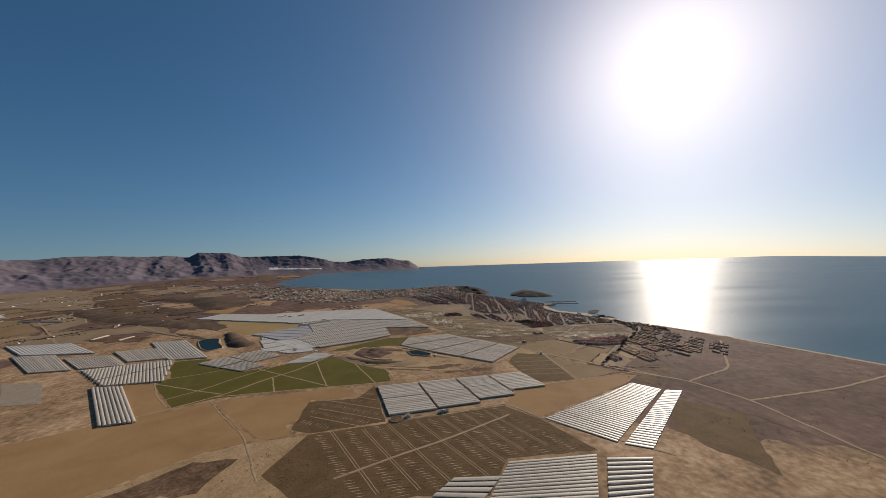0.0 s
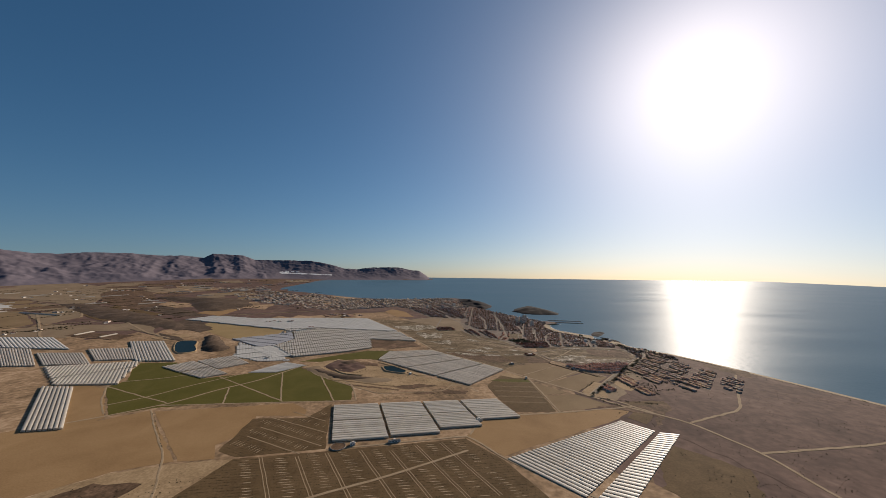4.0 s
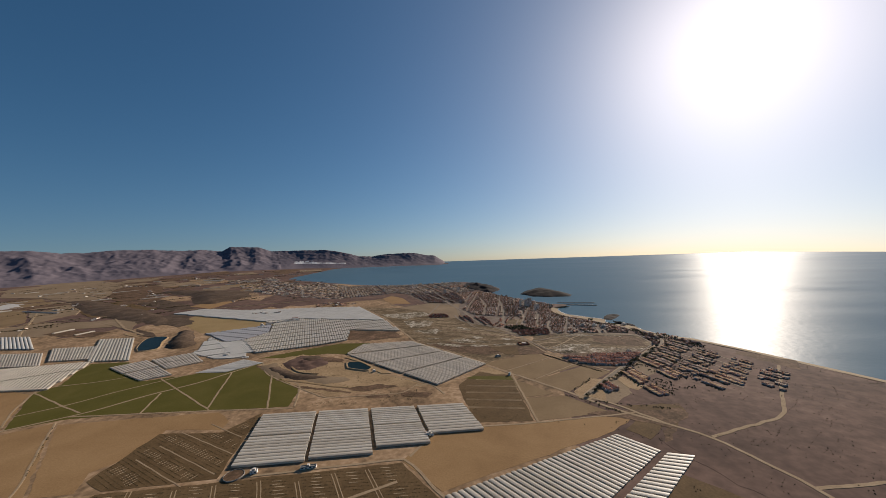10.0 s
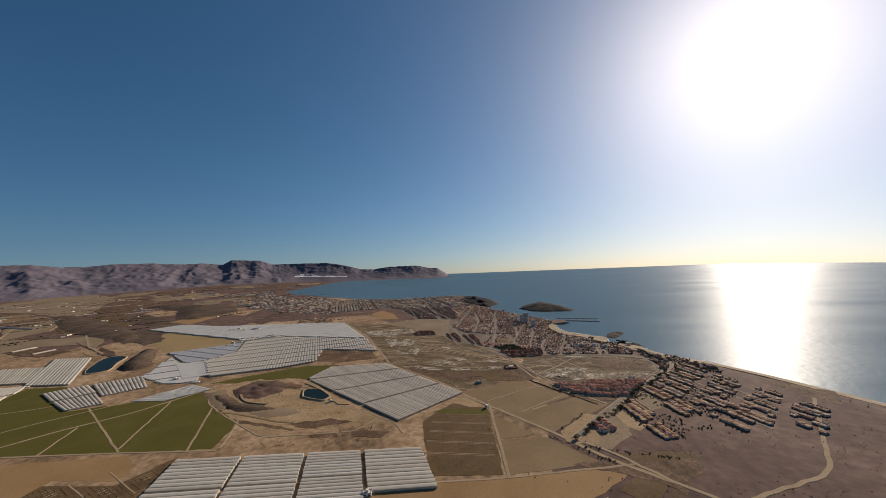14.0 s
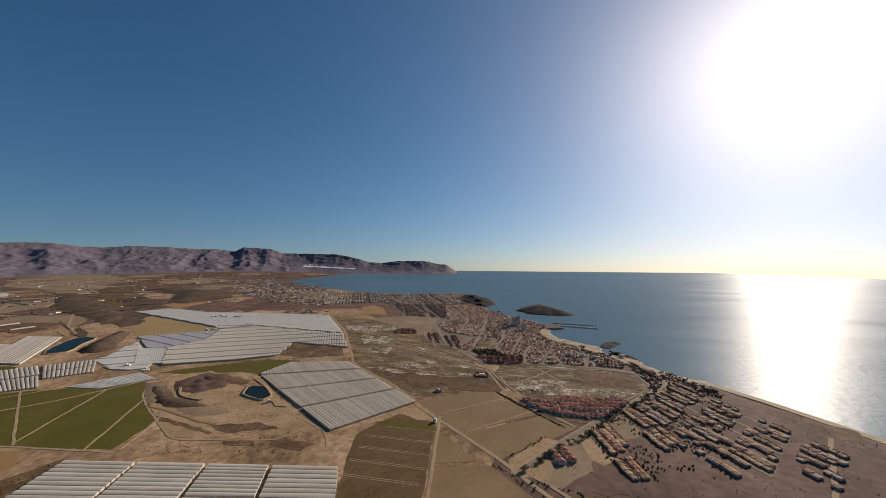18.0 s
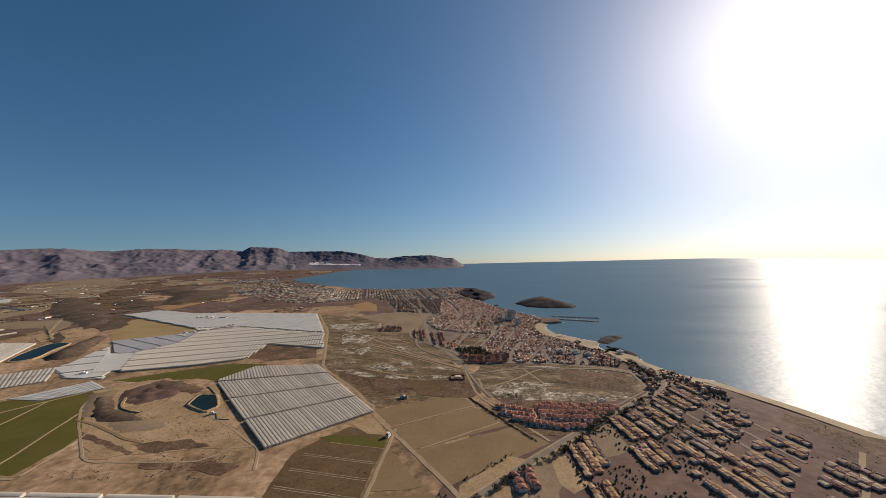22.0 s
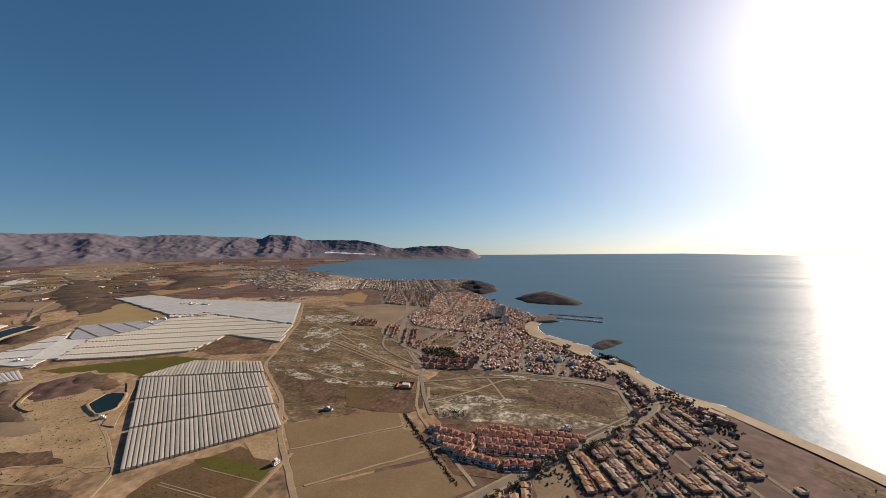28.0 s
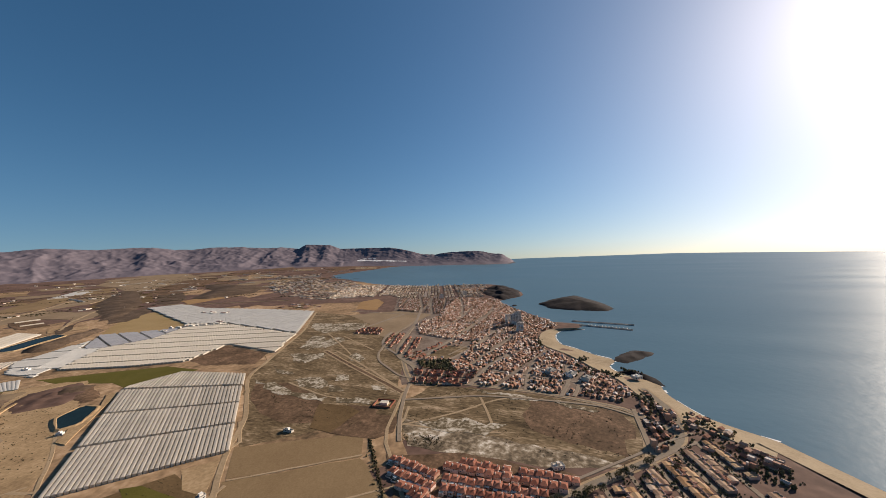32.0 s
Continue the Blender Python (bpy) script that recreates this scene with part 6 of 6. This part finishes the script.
VILLA = villa(7.6, 8.6, 3.7, M_TILE, "reddish two-storey house with a terracotta tile roof", "terracotta houses beside the avenue")
OCHRE = terrace_house(7.0, 8.6, 2.3, M_TERRACE, "low terraced house with an ochre roof terrace", "ochre terraced houses")
WHITE_H = terrace_house(7.2, 8.2, 2.3, M_TILE_D, "tan terraced house with a dusty tile roof", "terraced houses east of the avenue")
for a, b, n, fl in (((222, 664), (262, 655), 7, False), ((266, 655), (334, 658), 12, False), ((228, 651), (264, 643), 6, False), ((268, 644), (326, 650), 10, False), ((240, 640), (262, 636), 4, True),
                    ((250, 634), (286, 628), 6, False), ((288, 628), (316, 634), 5, False), ((272, 675), (300, 674), 5, False), ((302, 675), (352, 677), 9, True), ((262, 667), (345, 668), 14, True)):
    row_of(VILLA, a, b, n, fl, int(a[0]))
for a, b, n, fl in (((288, 600), (296, 556), 8, False), ((297, 606), (305, 562), 8, True), ((304, 612), (311, 572), 7, False), ((336, 650), (348, 614), 7, False), ((344, 657), (357, 619), 7, True),
                    ((340, 602), (347, 570), 6, False), ((349, 606), (356, 575), 6, True), ((358, 612), (365, 578), 6, False), ((294, 547), (300, 520), 5, False), ((304, 552), (310, 522), 5, True)):
    row_of(OCHRE, a, b, n, fl, int(a[0] + a[1]))
STRIPS = []
for k, s in enumerate((0, 8, 25, 33, 50, 58, 76, 84, 101, 109, 126)):
    x0, y0 = 356 + s * 0.68, 662 + s * 0.73
    row_of(WHITE_H if k % 4 < 2 else OCHRE, (x0, y0), (x0 + 14, y0 - 40), 8, k % 2 == 1, 300 + k, 0.16)
    row_of(OCHRE if k % 4 < 2 else WHITE_H, (x0 + 18, y0 - 52), (x0 + 30, y0 - 86), 7, k % 2 == 1, 330 + k, 0.2)
    if k > 4:
        row_of(WHITE_H, (x0 + 49, y0 - 142), (x0 + 60, y0 - 172), 5, k % 2 == 1, 400 + k, 0.3)
    if k > 1:
        row_of(OCHRE, (x0 + 34, y0 - 98), (x0 + 45, y0 - 130), 6, k % 2 == 1, 345 + k, 0.3)
    if k % 2:
        STRIPS += [((x0 + 6, y0 + 6), (x0 + 21, y0 - 36)), ((x0 + 23, y0 - 46), (x0 + 36, y0 - 82))]
for i, s in enumerate((16.5, 41.5, 67, 92.5, 117.5)):
    x0, y0 = 356 + s * 0.68, 662 + s * 0.73
    ribbon("street", P((x0 - 2, y0 + 6), (x0 + 14, y0 - 40), (x0 + 32, y0 - 92), (x0 + 46, y0 - 132)), 4.5, GROUND + 0.42 + 0.004 * i, M_STREET, "pale street between terraced houses", "street", 210 + i, 0.3)
for k in range(3):
    x0, y0 = 374 + k * 17, 596 + k * 16
    row_of(OCHRE, (x0, y0 - 22), (x0 + 13, y0 - 58), 7, True, 360 + k, 0.2)
    STRIPS.append(((x0 - 6, y0 - 26), (x0 + 7, y0 - 62)))
STRIPS += [((281, 598), (290, 554)), ((330, 648), (343, 612)), ((352, 660), (366, 618)), ((334, 600), (342, 568)), ((310, 552), (318, 522))]
for a, b in (((240, 552), (246, 532)), ((249, 558), (256, 536))):
    row_of(VILLA, a, b, 3, False, int(a[0]))
for p in (VILLA, OCHRE, WHITE_H):
    for o in (*p.children_recursive, p):
        bpy.data.objects.remove(o)


# ---- single buildings ----
def block(at, turn, w, d, storeys, label, bays, roof=M_CONC, storey=3.0, category="apartment building", name="apartment_building"):
    g = thing(name, label, category, "", (*at, GROUND), turn)
    h = storeys * storey
    hw, hd = w / 2, d / 2
    part("wall", *box(-hw, -hd, -0.3, hw, hd, h), M_WHITE, g)
    part("roof", *join(box(-hw + 0.3, -hd + 0.3, h + 0.01, hw - 0.3, hd - 0.3, h + 0.15), box(-hw, -hd, h, hw, -hd + 0.28, h + 0.9), box(-hw, hd - 0.28, h, hw, hd, h + 0.9), box(-hw, -hd + 0.28, h, -hw + 0.28, hd - 0.28, h + 0.9), box(hw - 0.28, -hd + 0.28, h, hw, hd - 0.28, h + 0.9)), roof, g, "flat roof with a parapet")
    part("stair_head", *box(-1.6, -1.6, h + 0.15, 1.6, 1.6, h + 2.6), M_WHITE, g)
    for s in range(storeys):
        for b in range(bays):
            x = -hw + w * (b + 0.5) / bays
            window(g, x, -hd, s * storey + 0.9, w / bays * 0.55, 1.4, -1)
            window(g, x, hd, s * storey + 0.9, w / bays * 0.55, 1.4, 1)
        if storeys > 3 and s:
            part("balcony", *box(-hw * 0.8, -hd - 1.2, s * storey - 0.1, hw * 0.8, -hd - 0.1, s * storey + 0.9), M_WHITE, g)
    return g


for (x, y), t, st in (((239, 1112), 20, 9), ((247, 1116), 20, 11), ((258, 1062), 25, 7), ((226, 1128), 20, 7), ((322, 872), 60, 2), ((345, 868), 60, 2), ((362, 858), 60, 2), ((-20, 1400), 30, 6), ((30, 1470), 30, 6)):
    block((x * K, y * K), t, 16, 11, st, "tall pale apartment block with balconies" if st > 3 else "low white holiday building behind the beach", 4)
block((338 * K, 690 * K), 30, 11, 7, 1, "low building with a white roof", 4, M_WHITE, 3.2, "hall", "hall")
block((116 * K, 672 * K), 0, 13, 3.6, 1, "long low farm building beside a track", 5, M_CONC, 2.1, "farm building", "farm_building")
block((125 * K, 590 * K), 80, 7, 4, 1, "small farm shed at a track crossing", 2, M_CONC, 3.0, "shed", "shed")
block((25 * K, 431 * K), 10, 10, 7, 1, "small white pump house beside a greenhouse", 2, M_WHITE, 3.2, "pump house", "pump_house")
block((-80 * K, 606 * K), 35, 7, 4, 1, "small white shed beside the pond", 2, M_WHITE, 2.2, "shed", "shed")
block((-438 * K, 900 * K), 20, 18, 8, 1, "white farm hall between greenhouses", 4, M_WHITE, 4.0, "farm building", "farm_building")
block((-405 * K, 998 * K), 10, 20, 9, 1, "white farm hall among greenhouses", 4, M_TILE, 4.0, "farm building", "farm_building")
block((-380 * K, 690 * K), 30, 12, 6, 1, "white shed at a greenhouse corner", 3, M_WHITE, 3.4, "shed", "shed")

block((-124 * K, 370 * K), 16, 8, 5, 1, "small white pump house beside a round tank", 2, M_WHITE, 2.8, "pump house", "pump_house")
block((-78 * K, 377 * K), 14, 19, 4, 1, "long low grey shed in front of a greenhouse", 4, M_CONC, 2.4, "shed", "shed")

rnd = random.Random(66)
for k in range(13):
    u = k / 12
    x, y = P((-450 + 66 * u + rnd.uniform(-4, 4), 925 + 58 * u + rnd.uniform(-4, 4)))[0]
    block((x, y), rnd.uniform(15, 50), rnd.uniform(7, 14), rnd.uniform(5, 7), 1, "small white shed on the lane between greenhouses", 2, M_WHITE if k % 3 else M_TILE_D, rnd.uniform(4.4, 5.4), "shed", "shed")
for k in range(11):
    x, y = P((rnd.uniform(-585, -490), rnd.uniform(1068, 1092)))[0]
    block((x, y), rnd.uniform(0, 60), rnd.uniform(8, 13), rnd.uniform(6, 9), 1, "farmhouse of a hamlet among greenhouse roofs", 3, M_TILE if k % 2 else M_WHITE, rnd.uniform(4.6, 5.6), "farmhouse", "farmhouse")

# walled yard with a pale building inside
yard = thing("walled_yard", "square walled yard with a pale building", "walled yard", "", (170 * K, 742 * K, GROUND), 8)
for n, b in (("wall", box(-13, -11, -0.3, 13, -10.4, 2.4)), ("wall", box(-13, 10.4, -0.3, 13, 11, 2.4)), ("wall", box(-13, -10.4, -0.3, -12.4, 10.4, 2.4)), ("wall", box(12.4, -10.4, -0.3, 13, 10.4, 2.4))):
    part(n, *b, M_TILE, yard)
part("building", *box(-5, -4, -0.2, 6, 4, 3.6), M_WHITE, yard, "pale flat-roofed building")
part("courtyard", *box(-12.4, -10.4, -0.3, 12.4, 10.4, 0.12), M_SAND_F, yard)

# round water tank
TANK_R = 11.5
tank = thing("water_tank", "round concrete water tank with a muddy bottom", "water tank", "", (-139 * K, 365 * K, GROUND))
n = 28
ring = []
for r, z in ((TANK_R, -0.3), (TANK_R, 1.6), (TANK_R - 0.4, 1.6), (TANK_R - 0.4, 0.9)):
    ring += [(r * math.cos(2 * math.pi * i / n), r * math.sin(2 * math.pi * i / n), z) for i in range(n)]
part("wall", ring, [(k * n + i, k * n + (i + 1) % n, (k + 1) * n + (i + 1) % n, (k + 1) * n + i) for k in range(3) for i in range(n)], M_CONC, tank, "grey concrete ring wall")
part("tank_floor", [((TANK_R - 0.4) * math.cos(2 * math.pi * i / n), (TANK_R - 0.4) * math.sin(2 * math.pi * i / n), 1.2) for i in range(n)], [tuple(range(n))], M_SCRUB, tank, "muddy brown bottom")


# ---- harbour ----
def breakwater(a, b, width, label):
    (ax, ay), (bx, by) = P(a, b)
    l = math.dist((ax, ay), (bx, by))
    g = thing("breakwater", label, "breakwater", "", (ax, ay, 0), math.degrees(math.atan2(by - ay, bx - ax)))
    part("quay", *box(0, -width / 2, -1.5, l, width / 2, 1.6), M_CONC, g, "pale concrete quay")
    part("parapet", *box(0, width / 2 - 1.4, 1.6, l, width / 2, 2.6), M_CONC, g)
    rnd = random.Random(int(l))
    v, f = [], []
    for i in range(int(l / 2.2)):
        for s in (0, 1):
            x, y, r = i * 2.2 + rnd.uniform(-1, 1), width / 2 + 1 + s * 2.2 + rnd.uniform(-0.8, 0.8), rnd.uniform(1.2, 2.1)
            o = len(v)
            v += [(x + p * r, y + q * r, -0.8 + z * r * 1.6) for p, q, z in BUSH_V]
            f += [(i0 + o, j0 + o, k0 + o) for i0, j0, k0 in BUSH_F]
    tagged(part("rock_armour", v, f, M_ISLE, g, "dark armour rocks"), kind="stuff")
    return g


breakwater((344, 1180), (452, 1166), 6, "long pale harbour breakwater with armour rocks")
breakwater((358, 1146), (444, 1126), 5, "short inner harbour mole of pale concrete")


def boat(at, turn, length, label):
    """A small moored boat: tapered hull, deck house."""
    g = thing("boat", label, "boat", "moored boats", (*at, 0.0), turn)
    l, w = length / 2, length * 0.16
    v = [(-l, -w, 0.9), (l * 0.4, -w, 1.0), (l, 0, 1.3), (l * 0.4, w, 1.0), (-l, w, 0.9), (-l, -w * 0.7, -0.3), (l * 0.3, -w * 0.7, -0.3), (l * 0.85, 0, -0.3), (l * 0.3, w * 0.7, -0.3), (-l, w * 0.7, -0.3)]
    part("hull", v, [(0, 1, 2, 3, 4)] + [(k + 5, (k + 1) % 5 + 5, (k + 1) % 5, k) for k in range(5)], M_WHITE, g)
    part("cabin", *box(-l * 0.5, -w * 0.6, 0.9, l * 0.2, w * 0.6, 2.3), M_WHITE, g, "white deck house")
    return g


rnd = random.Random(17)
for k in range(12):
    u = 0.15 + 0.8 * k / 12
    x, y = P((358 + 86 * u + 2.5, 1146 - 20 * u + 8 + rnd.uniform(-1, 2)))[0]
    boat((x, y), rnd.uniform(68, 86), rnd.uniform(6, 10), "small white boat moored at the mole")

# ---- trees ----
def tree(height, spread, seed, label, name="tree"):
    rnd = random.Random(seed)
    g = thing(name, label, "tree", "trees", (0, 0, -500))
    v, f = [], []
    def limb(p, q, r0, r1):
        d = (Vector(q) - Vector(p)).normalized()
        s = d.orthogonal().normalized()
        t = d.cross(s)
        o = len(v)
        for c, r in ((p, r0), (q, r1)):
            for i in range(5):
                w = Vector(c) + (s * math.cos(i * 1.2566) + t * math.sin(i * 1.2566)) * r
                v.append(tuple(w))
        f.extend([(o + i, o + (i + 1) % 5, o + 5 + (i + 1) % 5, o + 5 + i) for i in range(5)])
    fork = (rnd.uniform(-0.2, 0.2), rnd.uniform(-0.2, 0.2), height * 0.42)
    limb((0, 0, -0.2), fork, 0.24, 0.16)
    tips = []
    for i in range(5):
        a = i * 1.26 + rnd.uniform(-0.4, 0.4)
        tip = (math.cos(a) * spread * 0.55, math.sin(a) * spread * 0.55, height * rnd.uniform(0.6, 0.85))
        limb(fork, tip, 0.12, 0.04)
        tips.append(tip)
    part("trunk", v, f, M_BARK, g, "brown trunk and limbs")
    cv, cf = [], []
    for i in range(46):
        tip = rnd.choice(tips + [(0, 0, height * 0.85)])
        c = [tip[0] + rnd.gauss(0, spread * 0.24), tip[1] + rnd.gauss(0, spread * 0.24), tip[2] + rnd.gauss(0, height * 0.10)]
        r = rnd.uniform(0.35, 0.8)
        o = len(cv)
        cv += [(c[0] + (p + rnd.uniform(-0.2, 0.2)) * r, c[1] + (q + rnd.uniform(-0.2, 0.2)) * r, c[2] + (z - 0.4) * r * 1.3) for p, q, z in BUSH_V]
        cf += [(a + o, b + o, d + o) for a, b, d in BUSH_F]
    part("crown", cv, cf, M_LEAF, g, "dark green uneven crown")
    return g


TREES = [tree(5.5, 4.0, 1, "dark green broad tree beside houses"), tree(7.0, 3.2, 2, "tall dark tree beside a road"), tree(4.2, 3.6, 3, "low bushy dark tree")]
rnd = random.Random(9)
spots = []
for a, b, n in (((262, 572), (342, 668), 18), ((346, 664), (398, 722), 20), ((210, 516), (258, 568), 16), ((305, 628), (330, 652), 8)):
    (ax, ay), (bx, by) = P(a, b)
    l = math.dist((ax, ay), (bx, by))
    for i in range(n):
        u = rnd.random()
        s = rnd.gauss(5.5, 1.6) if b[0] > 300 else rnd.gauss(0, 1.0)
        spots.append((ax + (bx - ax) * u + (by - ay) / l * s, ay + (by - ay) * u - (bx - ax) / l * s))
for k in range(16):
    u, w = rnd.random(), rnd.random()
    spots.append(P((352 + u * 105 + w * 30, 668 + u * 112 - w * 95))[0])
for k, (x, y) in enumerate(spots):
    s = rnd.uniform(0.7, 1.3)
    copy_thing(TREES[k % 3], pose(x, y, GROUND + 0.1, 0, 0, rnd.uniform(0, 360)))
for p in TREES:
    for o in (*p.children_recursive, p):
        bpy.data.objects.remove(o)
def on_avenue(p):
    return any(math.dist(p, (a[0] + (b[0] - a[0]) * k / 4, a[1] + (b[1] - a[1]) * k / 4)) < 11 for a, b in zip(P(*AVENUE), P(*AVENUE)[1:]) for k in range(5))


rnd = random.Random(10)
grove = []
EAST = P((290, 600), (355, 672), (425, 752), (470, 778), (485, 715), (422, 615), (365, 545), (292, 525))
for a, b in STRIPS:
    (ax, ay), (bx, by) = P(a, b)
    for i in range(26):
        u = rnd.random()
        grove.append((ax + (bx - ax) * u + rnd.gauss(0, 1.5), ay + (by - ay) * u + rnd.gauss(0, 1.5)))
STREET_TREES = len(grove)
while len(grove) < STREET_TREES + 900:
    p = (rnd.uniform(400, 690), rnd.uniform(730, 1090))
    if inside(p, EAST) and noise.noise((p[0] * 0.03, p[1] * 0.03, 5.0)) > -0.05 and not on_avenue(p):
        grove.append(p)
for k in range(9):
    c = (rnd.uniform(400, 690), rnd.uniform(730, 1090))
    if inside(c, EAST):
        grove += [(c[0] + rnd.gauss(0, 7), c[1] + rnd.gauss(0, 7)) for _ in range(16)]
grove = [p for p in grove if not on_avenue(p)]
bushes("garden_trees", grove, 1.25, M_LEAF, "dark garden trees and hedges", "trees", 12, 1.1)
hedge = []
for a, b, n in (((191, 682), (215, 653), 190), ((215, 653), (258, 602), 230), ((60, 500), (68, 440), 20), ((-280, 660), (-240, 600), 25), ((-300, 1000), (-60, 812), 40), ((-412, 446), (-322, 352), 40)):
    (ax, ay), (bx, by) = P(a, b)
    for i in range(n):
        u = rnd.random()
        hedge.append((ax + (bx - ax) * u + rnd.gauss(0, 1.1), ay + (by - ay) * u + rnd.gauss(0, 1.1)))
tall = []
for a, b, n in (((196, 676), (218, 648), 34), ((218, 648), (262, 600), 24), ((204, 540), (240, 578), 30), ((214, 505), (300, 486), 40), ((188, 522), (236, 480), 40)):
    (ax, ay), (bx, by) = P(a, b)
    for i in range(n):
        u = rnd.random()
        tall.append((ax + (bx - ax) * u + rnd.gauss(0, 2.0), ay + (by - ay) * u + rnd.gauss(0, 2.0)))
bushes("field_edge_trees", tall, 1.2, M_LEAF, "dark trees along the field edge", "trees", 14, 1.1)
bushes("hedge_bushes", hedge, 0.85, M_LEAF_O, "dry bushes along tracks", "bushes", 13)

# far white strips and sheds on the plain
rnd = random.Random(91)
MORE = ()
while len(MORE) < 34:
    az, d, l = radians(rnd.uniform(-62, -22)), rnd.uniform(2450, 4300) / K, rnd.uniform(25, 95)
    a = (EYE[0] / K + d * math.sin(az), EYE[1] / K + d * math.cos(az))
    b = (a[0] + l * math.cos(az + rnd.uniform(-0.3, 0.3)), a[1] - l * math.sin(az + rnd.uniform(-0.3, 0.3)))
    if inside((a[0] * K, a[1] * K), COAST) and edge_distance((a[0] * K, a[1] * K), COAST) > 150 and not any(inside((a[0] * K, a[1] * K), q) for q in BUSY):
        MORE += ((a, b, rnd.uniform(8, 17)),)
for a, b, w in (((-1290, 1600), (-1160, 1545), 16), ((-1180, 1560), (-1130, 1510), 10), ((-1560, 2000), (-1440, 1950), 16), ((-1480, 1190), (-1300, 1150), 14), ((-960, 872), (-955, 915), 9), ((-878, 853), (-870, 890), 9), ((-1700, 2300), (-1500, 2200), 20), ((-900, 1600), (-820, 1560), 12)) + MORE:
    (ax, ay), (bx, by) = P(a, b)
    l = math.dist((ax, ay), (bx, by))
    g = thing("greenhouse", "low far greenhouse strip under pale plastic", "greenhouse", "greenhouses", ((ax + bx) / 2, (ay + by) / 2, GROUND + rise((ax + bx) / 2, (ay + by) / 2)), math.degrees(math.atan2(by - ay, bx - ax)))
    for k in range(3):
        y0 = -w / 2 + w / 3 * k
        vv, ff = span_mesh((-l / 2, y0), (-l / 2, y0 + w / 3 - 0.3), (l / 2, y0), (l / 2, y0 + w / 3 - 0.3), 0, 2.4, 3.8, -0.8)
        part("span", vv, ff, M_PLASTIC, g)

# dark pines and a white building behind the beach
rnd = random.Random(44)
pines = []
for (ax, ay), (bx, by), n, w in (((360, 896), (396, 881), 90, 6.0), ((352, 925), (364, 938), 30, 5.0), ((402, 904), (420, 898), 16, 3.0), ((404, 832), (416, 812), 30, 5.0), ((300, 985), (288, 1030), 40, 4.0)):
    for k in range(n):
        f = rnd.random()
        pines.append(((ax + (bx - ax) * f) * K + rnd.gauss(0, w), (ay + (by - ay) * f) * K + rnd.gauss(0, w)))
bushes("beach_pines", pines, 2.0, M_LEAF, "dark pines and shrubs behind the beach", "trees", 45, 1.2)
block((414 * K, 880 * K), 30, 14, 9, 1, "low white building on the rocky point", 3, M_WHITE, 3.4, "building", "seaside_building")
